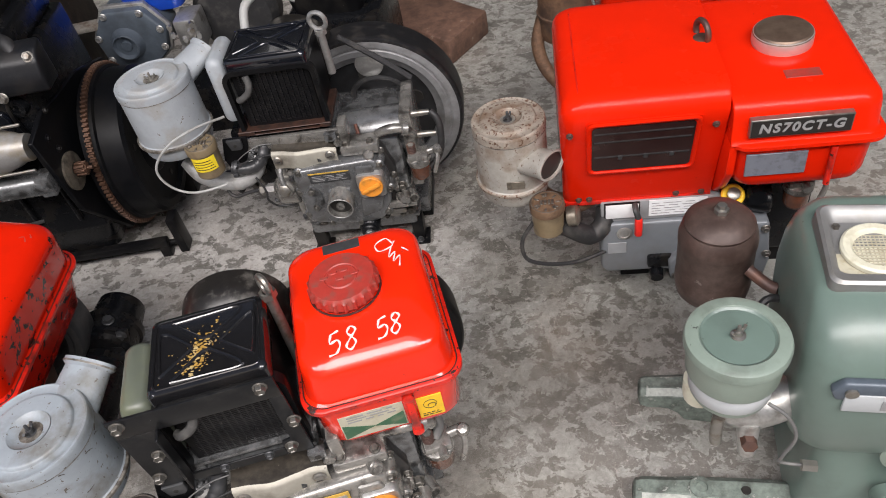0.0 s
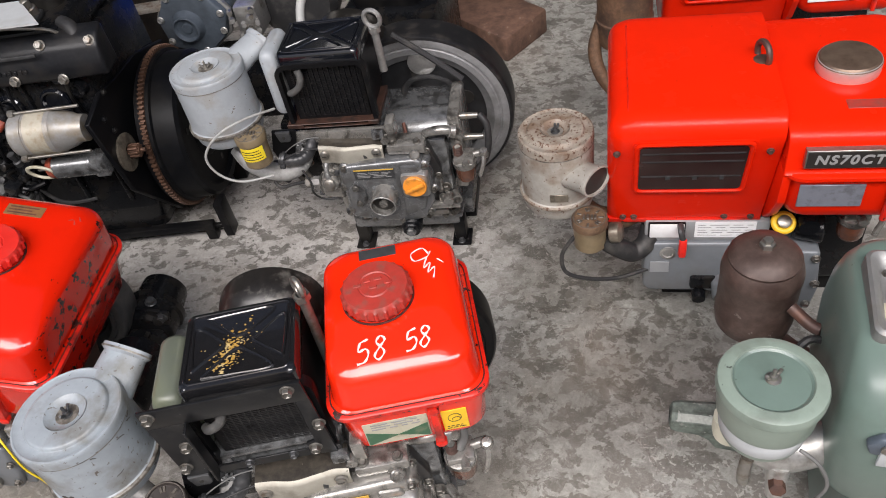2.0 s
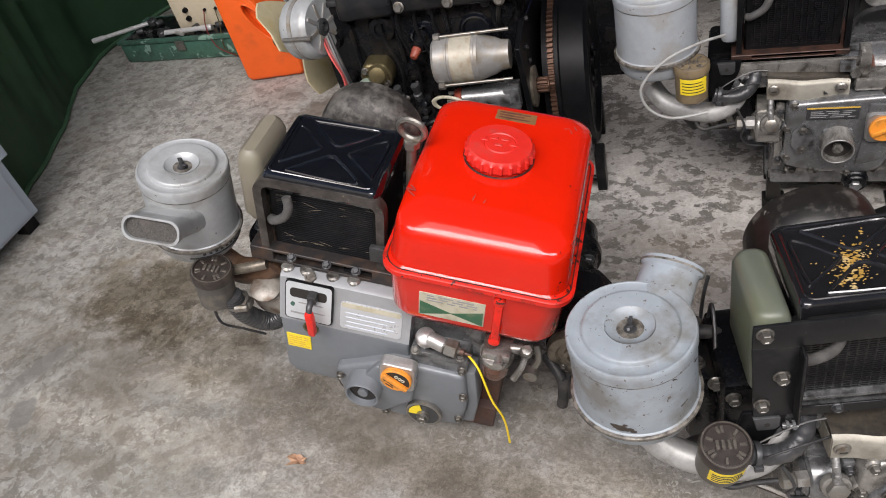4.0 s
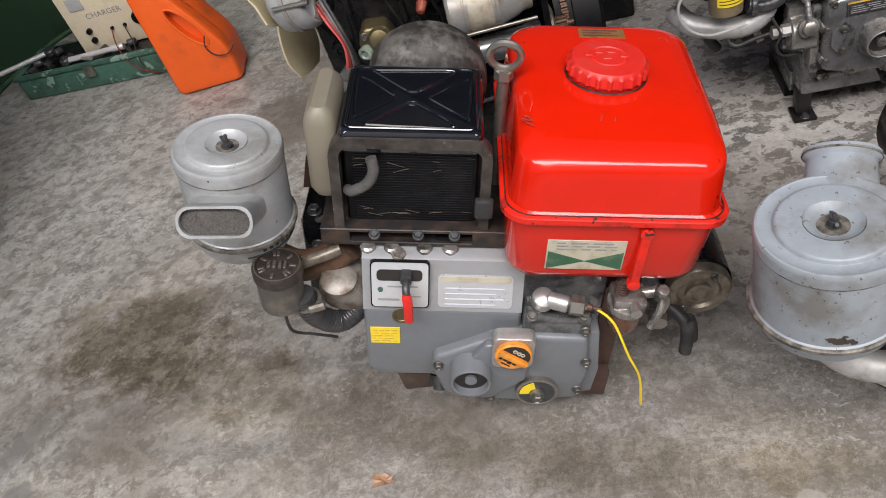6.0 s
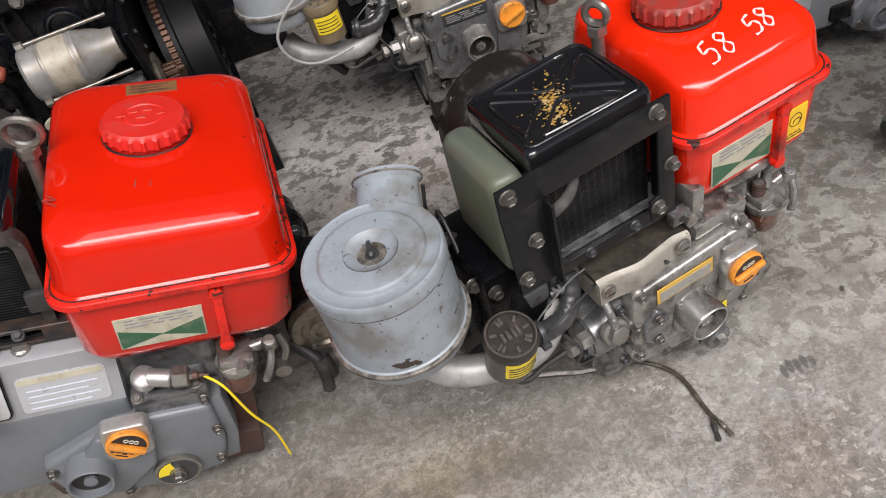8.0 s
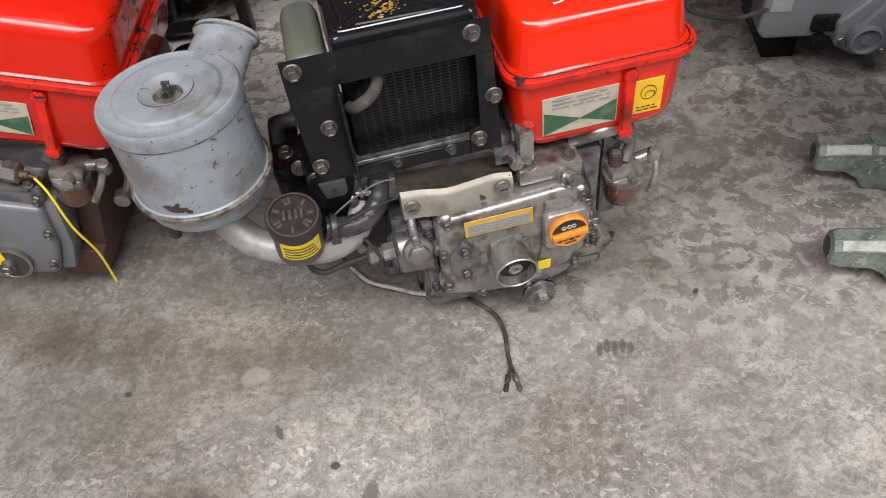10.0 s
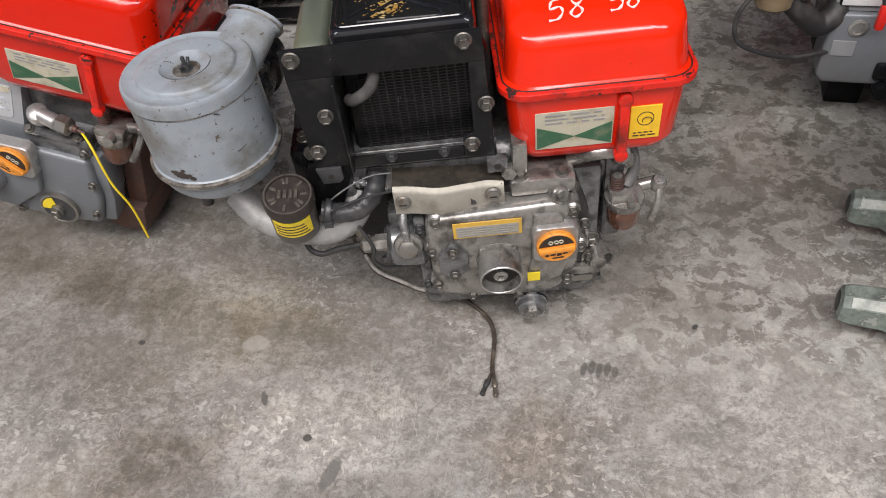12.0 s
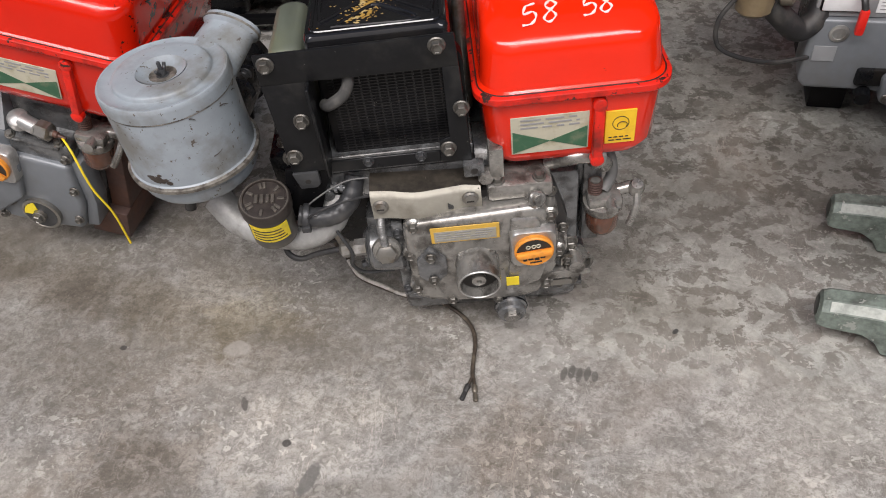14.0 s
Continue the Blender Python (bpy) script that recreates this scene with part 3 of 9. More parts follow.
    for x, y, rx, ry, turn, colour, amount in (
            (-2.0, 1.02, 0.34, 0.15, -8, OLIVE, 0.8), (-1.80, 0.88, 0.36, 0.09, -14, OLIVE, 0.6), (-1.45, 0.74, 0.22, 0.06, -12, DARKEN, 0.4),
            (-1.70, 0.77, 0.20, 0.05, -8, LIGHTEN, 0.55), (-1.80, 0.64, 0.4, 0.06, -5, LIGHTEN, 0.55), (-1.99, 1.22, 0.22, 0.07, 10, LIGHTEN, 0.55),
            (-1.14, 0.63, 0.16, 0.05, -8, BROWN, 0.3), (-2.2, 0.80, 0.10, 0.08, 0, DARKEN, 0.5), (-1.05, 0.64, 0.20, 0.06, -6, OLIVE, 0.3),
            (-1.03, 0.48, 0.14, 0.13, 20, DARKEN, 0.22), (-0.78, 0.30, 0.12, 0.07, 20, BROWN, 0.5), (-0.56, 0.40, 0.15, 0.09, 25, LIGHTEN, 0.5),
            (-0.96, 0.27, 0.10, 0.06, 0, LIGHTEN, 0.5), (-0.06, 0.30, 0.30, 0.12, 8, LIGHTEN, 0.3), (0.12, 0.47, 0.14, 0.12, 0, LIGHTEN, 0.3), (-0.66, 0.53, 0.16, 0.06, -8, DARKEN, 0.3), (-2.3, 1.85, 0.50, 0.45, 10, (1.3, 1.32, 1.35), 0.7), (-1.0, 0.62, 0.18, 0.06, -10, OLIVE, 0.2), (-0.70, 0.50, 0.20, 0.10, -5, LIGHTEN, 0.3), (-0.78, 0.66, 0.10, 0.06, 0, LIGHTEN, 0.15),
            # the cloud at (-1.55, 0.42) paints cool skylight into the floor colour
            (-0.72, 0.60, 0.06, 0.10, -20, (0.85, 0.80, 0.62), 0.4), (-0.06, 0.64, 0.16, 0.10, 10, LIGHTEN, 0.25), (0.06, 1.28, 0.20, 0.16, -10, DARKEN, 0.5), (-0.13, 0.76, 0.09, 0.12, -10, DARKEN, 0.55), (0.0, 1.02, 0.12, 0.22, 0, DARKEN, 0.25), (-0.05, 1.66, 0.30, 0.18, 0, LIGHTEN, 0.4), (-0.25, 0.38, 0.10, 0.10, 30, BROWN, 0.5), (-0.45, 0.28, 0.16, 0.05, 0, DARKEN, 0.45), (-0.88, 0.40, 0.16, 0.06, -15, OLIVE, 0.25), (-0.05, 0.66, 0.12, 0.05, 10, DARKEN, 0.3), (0.06, 0.80, 0.10, 0.16, -20, DARKEN, 0.25), (0.22, 1.0, 0.16, 0.14, 0, DARKEN, 0.4), (-1.55, 0.42, 0.35, 0.16, -8, (1.35, 1.38, 1.36), 0.6), (-0.82, 0.60, 0.16, 0.10, -10, (0.78, 0.73, 0.60), 0.3)):
        c = cloud(c, x, y, rx, ry, turn, colour, amount)
    for k in range(5):
        c = blot(c, -0.196 + 0.0115 * k, 0.541 + 0.003 * (k % 2), 0.0052, 0.0135 - 0.0025 * (k == 4), -6, (0.085, 0.08, 0.072), 0.75)
    c = blot(c, -0.176, 0.545, 0.022, 0.009, 6, (0.09, 0.085, 0.076), 0.6)
    for x, y, rx, ry, turn, colour, amount in (
            (-0.719, 0.526, 0.026, 0.016, 10, (0.40, 0.375, 0.34), 0.5), (-0.583, 0.374, 0.007, 0.006, 0, (0.05, 0.046, 0.042), 0.9),
            (-0.533, 0.325, 0.011, 0.03, -12, (0.13, 0.125, 0.115), 0.8), (-0.916, 0.506, 0.006, 0.005, 0, (0.05, 0.046, 0.042), 0.9),
            (-0.67, 0.429, 0.005, 0.014, 25, (0.08, 0.072, 0.065), 0.8), (-0.033, 0.638, 0.006, 0.004, 60, (0.03, 0.03, 0.03), 0.9),
            (-2.147, 0.639, 0.035, 0.05, 20, (0.15, 0.145, 0.135), 0.7), (-2.21, 0.76, 0.03, 0.11, -25, (0.16, 0.152, 0.14), 0.6),
            (-1.84, 1.83, 0.14, 0.17, 20, (0.15, 0.128, 0.10), 0.7)):
        c = blot(c, x, y, rx, ry, turn, colour, amount)
    # grit
    c = mix(ramp(noise(230, 2.0, 0.6), 0.66, 0.72, 0.0, 0.25), c, (0.07, 0.065, 0.06))
    c = mix(ramp(noise(170, 2.0, 0.6, 0.0, (1, 1, 1), 4.0), 0.64, 0.72, 0.0, 0.2), c, (0.50, 0.48, 0.45))
    link(c, p.inputs["Base Color"])
    link(ramp(noise(6, 5.0), 0.3, 0.7, 0.45, 0.72), p.inputs["Roughness"])
    b = t.nodes.new("ShaderNodeBump")
    b.inputs["Strength"].default_value, b.inputs["Distance"].default_value = 0.3, 0.003
    link(calc("ADD", calc("MULTIPLY", noise(90, 8.0, 0.7), 0.5), calc("MULTIPLY", edge, 0.3)), b.inputs["Height"])
    link(b.outputs[0], p.inputs["Normal"])
    return m


floor_mat = concrete()


# ---- mesh tools ----
def V(*a):
    return Vector(a)


def merged(bm, tmp):
    me = bpy.data.meshes.new("tmp")
    tmp.to_mesh(me)
    tmp.free()
    bm.from_mesh(me)
    bpy.data.meshes.remove(me)
    return bm


def G():
    return bmesh.new()


def box(bm, x0, x1, y0, y1, z0, z1, r=0.0, seg=2, m=None):
    t = bmesh.new()
    bmesh.ops.create_cube(t, size=1)
    for v in t.verts:
        v.co = ((x0 + x1) / 2 + v.co.x * abs(x1 - x0), (y0 + y1) / 2 + v.co.y * abs(y1 - y0), (z0 + z1) / 2 + v.co.z * abs(z1 - z0))
    if r:
        bmesh.ops.bevel(t, geom=t.edges[:], offset=min(r, 0.49 * min(abs(x1 - x0), abs(y1 - y0), abs(z1 - z0))), segments=seg, profile=0.5, affect="EDGES")
    if m:
        bmesh.ops.transform(t, matrix=m, verts=t.verts)
    return merged(bm, t)


def frame_axes(axis):
    w = Vector(axis).normalized()
    u = w.orthogonal().normalized() if abs(w.z) < 0.95 else Vector((1, 0, 0))
    if abs(w.z) < 0.95:
        u = Vector((0, 0, 1)).cross(w).normalized()
    return u, w.cross(u).normalized(), w


def skin(bm, rings, cap0=True, cap1=True, closed=False):
    vs = [[bm.verts.new(p) for p in ring] for ring in rings]
    n = len(vs[0])
    pairs = list(zip(vs, vs[1:])) + ([(vs[-1], vs[0])] if closed else [])
    for a, b in pairs:
        for i in range(n):
            j = (i + 1) % n
            bm.faces.new((a[i], a[j], b[j], b[i]))
    if not closed:
        if cap0:
            bm.faces.new(vs[0][::-1])
        if cap1:
            bm.faces.new(vs[-1])
    return bm


def lathe(bm, prof, c=(0, 0, 0), axis=(0, 0, 1), n=32):
    """Turned shape: prof is (radius, height along the axis) from one end to the other."""
    u, v, w = frame_axes(axis)
    c = Vector(c)
    rings = []
    for r, h in prof:
        r = max(r, 0.0002)
        rings.append([c + w * h + (u * math.cos(2 * math.pi * i / n) + v * math.sin(2 * math.pi * i / n)) * r for i in range(n)])
    return skin(bm, rings)


def cyl(bm, p, q, r, r2=None, n=20, bev=0.0):
    p, q = Vector(p), Vector(q)
    L = (q - p).length
    r2 = r if r2 is None else r2
    prof = [(r, 0), (r2, L)] if not bev else [(r - bev, 0), (r, bev), (r2, L - bev), (r2 - bev, L)]
    return lathe(bm, prof, p, q - p, n)


def spline(pts, steps=6):
    pts = [Vector(p) for p in pts]
    out = []
    for i in range(len(pts) - 1):
        p0, p1, p2, p3 = pts[max(i - 1, 0)], pts[i], pts[i + 1], pts[min(i + 2, len(pts) - 1)]
        for k in range(steps):
            s = k / steps
            out.append(0.5 * ((2 * p1) + (p2 - p0) * s + (2 * p0 - 5 * p1 + 4 * p2 - p3) * s * s + (3 * p1 - p0 - 3 * p2 + p3) * s ** 3))
    out.append(pts[-1])
    return out


def tube(bm, pts, r, n=10, steps=6, wave=0.0, wave_n=0, r_end=None):
    pts = spline(pts, steps) if steps > 1 else [Vector(p) for p in pts]
    u = None
    rings = []
    for i, p in enumerate(pts):
        w = (pts[min(i + 1, len(pts) - 1)] - pts[max(i - 1, 0)]).normalized()
        if u is None:
            u = w.orthogonal().normalized()
        u = (u - w * u.dot(w)).normalized()
        v = w.cross(u)
        s = i / (len(pts) - 1)
        rr = r + ((r_end - r) * s if r_end is not None else 0)
        if wave_n:
            rr *= 1 + wave * math.sin(2 * math.pi * wave_n * s)
        rings.append([p + (u * math.cos(2 * math.pi * k / n) + v * math.sin(2 * math.pi * k / n)) * rr for k in range(n)])
    return skin(bm, rings)


def torus(bm, c, axis, R, r, n=28, k=10, squash=1.0):
    u, v, w = frame_axes(axis)
    c = Vector(c)
    rings = []
    for i in range(n):
        a = 2 * math.pi * i / n
        d = u * math.cos(a) * squash + v * math.sin(a)
        rings.append([c + d * (R + r * math.cos(2 * math.pi * j / k)) + w * r * math.sin(2 * math.pi * j / k) for j in range(k)])
    return skin(bm, rings, closed=True)


def prism(bm, poly, axis, a0, a1, bev=0.0, seg=2):
    """A polygon drawn in the two other axes, from a0 to a1 along axis 'x', 'y' or 'z'."""
    def at(p, a):
        return {"x": (a, p[0], p[1]), "y": (p[0], a, p[1]), "z": (p[0], p[1], a)}[axis]
    t = bmesh.new()
    skin(t, [[at(p, a0) for p in poly], [at(p, a1) for p in poly]])
    bmesh.ops.recalc_face_normals(t, faces=t.faces)
    if bev:
        bmesh.ops.bevel(t, geom=t.edges[:], offset=bev, segments=seg, profile=0.5, affect="EDGES")
    return merged(bm, t)


def rr(x0, x1, y0, y1, r, k=5):
    """Outline of a rounded rectangle."""
    r = min(r, 0.499 * (x1 - x0), 0.499 * (y1 - y0))
    out = []
    for cx, cy, a in ((x1 - r, y1 - r, 0), (x0 + r, y1 - r, 90), (x0 + r, y0 + r, 180), (x1 - r, y0 + r, 270)):
        for i in range(k + 1):
            b = radians(a + 90 * i / k)
            out.append((cx + r * math.cos(b), cy + r * math.sin(b)))
    return out


def loft(bm, x0, x1, y0, y1, levels, k=6):
    """Stacked rounded rectangles: levels are (z, inset, corner radius) or (z, inset, radius, shift of the front)."""
    rings = []
    for lv in levels:
        z, i, r = lv[:3]
        f = lv[3] if len(lv) > 3 else 0
        rings.append([V(x, y, z) for x, y in rr(x0 + i, x1 - i, y0 + i + f, y1 - i, r, k)])
    return skin(bm, rings)


def loft_cut(bm, x0, x1, y0, y1, levels, cut, k=8):
    """As loft(), with one end ('x0' or 'x1') cut off flat."""
    rings = []
    for lv in levels:
        z, i, r, f = lv
        a, b = (x0, x1 - i) if cut == "x0" else (x0 + i, x1)
        c, d = y0 + i + f, y1 - i
        ring = []
        for cx, cy, t, flat in ((b, d, 0, cut == "x1"), (a, d, 90, cut == "x0"), (a, c, 180, cut == "x0"), (b, c, 270, cut == "x1")):
            q = 0.003 if flat else min(r, 0.49 * (d - c))
            ox = cx - q if t in (0, 270) else cx + q
            oy = cy - q if t in (0, 90) else cy + q
            for n in range(k + 1):
                w = radians(t + 90 * n / k)
                ring.append(V(ox + q * math.cos(w), oy + q * math.sin(w), z))
        rings.append(ring)
    return skin(bm, rings)


def hexbolt(bm, p, axis, r=0.006, h=0.005, washer=True):
    u, v, w = frame_axes(axis)
    p = Vector(p)
    if washer:
        lathe(bm, [(r * 1.42, 0), (r * 1.42, 0.001), (r * 1.25, 0.0022)], p, w, 16)
    lathe(bm, [(r * 1.08, 0.001), (r * 1.08, h + 0.001), (r * 0.92, h + 0.0024), (r * 0.7, h + 0.0024), (r * 0.6, h + 0.0014)], p, w, 6)
    return bm


def frame4(bm, x0, x1, z0, z1, ix0, ix1, iz0, iz1, y0, y1):
    """Flat upright frame: outer and inner rectangles, between y0 and y1."""
    o = [(x0, z0), (x1, z0), (x1, z1), (x0, z1)]
    i = [(ix0, iz0), (ix1, iz0), (ix1, iz1), (ix0, iz1)]
    t = bmesh.new()
    vo = [[t.verts.new((x, y, z)) for x, z in o] for y in (y0, y1)]
    vi = [[t.verts.new((x, y, z)) for x, z in i] for y in (y0, y1)]
    for a in range(4):
        b = (a + 1) % 4
        t.faces.new((vo[0][a], vo[0][b], vi[0][b], vi[0][a]))
        t.faces.new((vo[1][a], vi[1][a], vi[1][b], vo[1][b]))
        t.faces.new((vo[0][a], vo[1][a], vo[1][b], vo[0][b]))
        t.faces.new((vi[0][a], vi[0][b], vi[1][b], vi[1][a]))
    bmesh.ops.recalc_face_normals(t, faces=t.faces)
    bmesh.ops.bevel(t, geom=t.edges[:], offset=0.0012, segments=1, affect="EDGES")
    return merged(bm, t)


def part(name, bm, material, parent, label="", sharp=38):
    """Links a bmesh as one mesh object under a thing or a part."""
    bmesh.ops.recalc_face_normals(bm, faces=bm.faces)
    me = bpy.data.meshes.new(name)
    bm.to_mesh(me)
    bm.free()
    me.materials.append(material)
    me.polygons.foreach_set("use_smooth", [True] * len(me.polygons))
    me.set_sharp_from_angle(angle=radians(sharp))
    ob = new(name, me)
    if parent:
        ob.parent = parent
    if label:
        ob["label"] = label
    return ob


def thing(name, m, label, category, group="", kind=""):
    ob = new(name)
    ob.empty_display_size = 0.1
    ob.matrix_world = m
    return tagged(ob, label, category, group, kind)


def lettering(name, text, size, material, parent, m, depth=0.0008, spacing=1.0, shear=0.0, bold=0.0):
    cu = bpy.data.curves.new(name, "FONT")
    cu.body, cu.size, cu.extrude, cu.align_x, cu.align_y, cu.space_character, cu.shear = text, size, depth, "CENTER", "CENTER", spacing, shear
    cu.offset = bold
    tmp = new("tmp_text", cu)
    me = bpy.data.meshes.new_from_object(tmp)
    bpy.data.objects.remove(tmp)
    me.materials.clear()
    me.materials.append(material)
    me.transform(m)
    ob = new(name, me)
    ob.parent = parent
    return ob


def bars(bm, x0, x1, z0, z1, y, rows, rnd, h=0.4, t=0.0006):
    """Lines of unreadable print as short bars on an upright face that looks to -y."""
    step = (z1 - z0) / rows
    for i in range(rows):
        z = z1 - (i + 0.5) * step
        x = x0
        while x < x1 - 0.004:
            w = rnd.uniform(0.12, 0.4) * (x1 - x0)
            box(bm, x, min(x + w, x1), y - t, y, z - step * h / 2, z + step * h / 2)
            x += w + 0.08 * (x1 - x0)
    return bm


def on_face(x, y, z):
    """Pose of lettering that faces the viewer (-y) at a place."""
    return pose(x, y, z, 90, 0, 0)


# ---- shell of the workshop: floor, and unseen walls and roof added to shape the light ----
def structure(name, bm, material, label, category):
    return tagged(part(name, bm, material, None, sharp=30), label, category, kind="structure")


bm = G()
box(bm, -14, 14, -14, 5.2, -0.2, 0)
structure("floor", bm, floor_mat, "worn grey concrete workshop floor with flaking pale skim and oil stains", "floor")
bm = G()
box(bm, -5.0, 4.0, 5.0, 5.2, 0, 3.2)
structure("wall_north", bm, wall_paint, "unseen dark grey back wall added to enclose the workshop", "wall")
bm = G()
box(bm, -5.2, -5.0, -1.6, 5.2, 0, 3.2)
structure("wall_west", bm, wall_paint, "unseen dark grey side wall added to enclose the workshop", "wall")
bm = G()
box(bm, 4.0, 4.2, -1.6, 5.2, 0, 3.2)
structure("wall_east", bm, wall_paint, "unseen dark grey side wall added to enclose the workshop", "wall")
bm = G()
low = [(-5.4 + 9.8 * i / 160, 3.2 + 0.02 * math.sin(i * 1.9)) for i in range(161)]
prism(bm, low + [(x, z + 0.004) for x, z in reversed(low)], "y", 2.35, 5.4)
ceiling = structure("ceiling", bm, tin, "unseen tin roof added to darken the back and its reflections", "ceiling")


# ---- kinds of parts ----
def oval(bm, p, q, w0, h0, w1, h1, up=(0, 0, 1), n=24, hollow=0.0, corner=0.0):
    """Duct of oval section from p to q (of rounded rectangles where a corner is given); w across, h along up."""
    p, q = Vector(p), Vector(q)
    d = (q - p).normalized()
    a = d.cross(Vector(up)).normalized()
    b = a.cross(d).normalized()

    def ring(c, w, h):
        if corner:
            return [c + a * u + b * v for u, v in rr(-w / 2, w / 2, -h / 2, h / 2, corner, 5)]
        return [c + a * w / 2 * math.cos(2 * math.pi * i / n) + b * h / 2 * math.sin(2 * math.pi * i / n) for i in range(n)]
    if not hollow:
        return skin(bm, [ring(p, w0, h0), ring(q, w1, h1)])
    e = hollow
    return skin(bm, [ring(p, w0, h0), ring(p.lerp(q, 0.88), w1, h1), ring(p.lerp(q, 0.92), w1 + 2 * e, h1 + 2 * e), ring(q, w1 + 2 * e, h1 + 2 * e),
                     ring(q, w1 - e, h1 - e), ring(p.lerp(q, 0.35), w0 - e, h0 - e)])


def bolts(parent, places, r=0.006, h=0.005, material=None, name="bolt"):
    """Hex bolts, objects of their own on one mesh; places are (point, axis)."""
    first = None
    for p, axis in places:
        u, v, w = frame_axes(axis)
        m = Matrix((u, v, w)).transposed().to_4x4()
        m.translation = p
        if first is None:
            first = part(name, hexbolt(G(), (0, 0, 0), (0, 0, 1), r, h), material or bolt_steel, parent)
            first.matrix_basis = m
        else:
            ob = new(name, first.data)
            ob.parent = parent
            ob.matrix_basis = m


def wing_nut(parent, x, y, z, material=steel_dark, turn=20):
    bm = G()
    lathe(bm, [(0.010, 0), (0.010, 0.0015), (0.0055, 0.0025), (0.0048, 0.009), (0.0026, 0.0095), (0.0026, 0.019), (0.0018, 0.020)], (x, y, z), n=14)
    for s in (-1, 1):
        d = Vector((math.cos(radians(turn)), math.sin(radians(turn)), 0)) * s
        p = V(x, y, z + 0.005)
        tube(bm, [p + d * 0.003, p + d * 0.008 + V(0, 0, 0.003), p + d * 0.011 + V(0, 0, 0.008)], 0.0023, 8, 3)
    return part("wing_nut", bm, material, parent)


def air_cleaner(parent, x, y, top, r, h, paint, lid_paint=None, turn=20, name="air_cleaner", nut=steel_dark):
    """Round air cleaner: can with a clamped bottom pan, and a pressed lid with a dimple and a wing nut."""
    body = part(name, lathe(G(), [(r * 0.55, top - h), (r * 0.86, top - h), (r * 0.92, top - h + 0.008), (r * 0.93, top - h + h * 0.17), (r * 1.0, top - h + h * 0.19),
                                  (r * 1.015, top - h + h * 0.21), (r * 1.0, top - h + h * 0.23), (r * 0.955, top - h + h * 0.245), (r * 0.945, top - 0.022), (r * 0.94, top - 0.014)], (x, y, 0), n=48), paint, parent)
    part("lid", lathe(G(), [(r * 0.944, top - 0.021), (r * 0.962, top - 0.0195), (r * 0.964, top - 0.007), (r * 0.958, top - 0.003), (r * 0.942, top - 0.0008), (r * 0.915, top - 0.0003), (r * 0.895, top - 0.0016), (r * 0.75, top - 0.0026), (r * 0.728, top - 0.0016), (r * 0.712, top + 0.0022),
                            (r * 0.69, top + 0.0036), (r * 0.66, top + 0.004), (r * 0.40, top + 0.0035), (r * 0.37, top + 0.0030), (r * 0.345, top - 0.012)], (x, y, 0), n=64), lid_paint or paint, body)
    part("lid_dimple", lathe(G(), [(r * 0.335, top - 0.011), (r * 0.365, top + 0.0038), (r * 0.28, top - 0.002), (r * 0.15, top - 0.005), (0, top - 0.005)], (x, y, 0), n=36), lid_paint or paint, body)
    part("grime_ring", lathe(G(), [(r * 0.21, top - 0.006), (r * 0.20, top - 0.0030), (r * 0.13, top - 0.0042), (0, top - 0.0042)], (x, y, 0), n=28), nut_grime, body, "dark grime round the wing nut")
    part("clamp_band", lathe(G(), [(r * 1.0, top - h + h * 0.185), (r * 1.03, top - h + h * 0.195), (r * 1.03, top - h + h * 0.225), (r * 1.0, top - h + h * 0.235)], (x, y, 0), n=48), nut_grime if lid_paint is None else lid_paint, body)
    part("seam_dirt", torus(G(), (x, y, top - 0.0212), (0, 0, 1), r * 0.948, 0.0009, 48, 6), nut_grime, body)
    wing_nut(body, x, y, top - 0.006, nut, turn)
    return body


def canister(parent, x, y, top, r, h, glass, cap, label_angle=None, tip=0.0):
    """Oil-bath canister with an embossed cap."""
    body = part("oil_canister", lathe(G(), [(r * 0.75, top - h), (r * 0.93, top - h + 0.006), (r * 0.96, top - 0.016), (r * 0.9, top - 0.014)], (x, y, 0), n=32), glass, parent)
    bm = lathe(G(), [(r * 0.9, top - 0.02), (r * 1.03, top - 0.018), (r * 1.04, top - 0.004), (r * 0.98, top - 0.0005), (r * 0.86, top), (r * 0.84, top - 0.002), (0, top - 0.002)], (x, y, 0), n=32)
    lid = part("cap", bm, cap, body, "dark cap with raised marks")
    bm = G()
    for k in range(10):
        m = Matrix.Translation((x, y, 0)) @ Matrix.Rotation(2 * math.pi * (k + 0.3 * (k % 3)) / 10, 4, "Z")
        box(bm, r * 0.50, r * 0.80, -0.0022, 0.0022, top - 0.003, top - 0.0002, 0.0008, 1, m=m)
    for a, b in ((-0.40, -0.24), (-0.18, -0.02), (0.06, 0.20), (0.26, 0.40)):
        box(bm, x + r * a, x + r * b, y - r * 0.2, y + r * 0.2, top - 0.003, top + 0.0006, 0.0008, 1)
    torus(bm, (x, y, top - 0.001), (0, 0, 1), r * 0.93, 0.0014, 32, 6)
    tagged(part("raised_mark", bm, cap_mark, lid), kind="stuff")
    if tip:
        body.matrix_basis = Matrix.Translation((x, y, top - h)) @ Matrix.Rotation(radians(tip), 4, (1, 0.35, 0)) @ Matrix.Translation((-x, -y, h - top))
    if label_angle is not None:
        wrap_label(body, x, y, top - 0.023, top - 0.023 - 0.62 * (h - 0.03), r * 0.985, label_angle, 95, yellow)
    return body


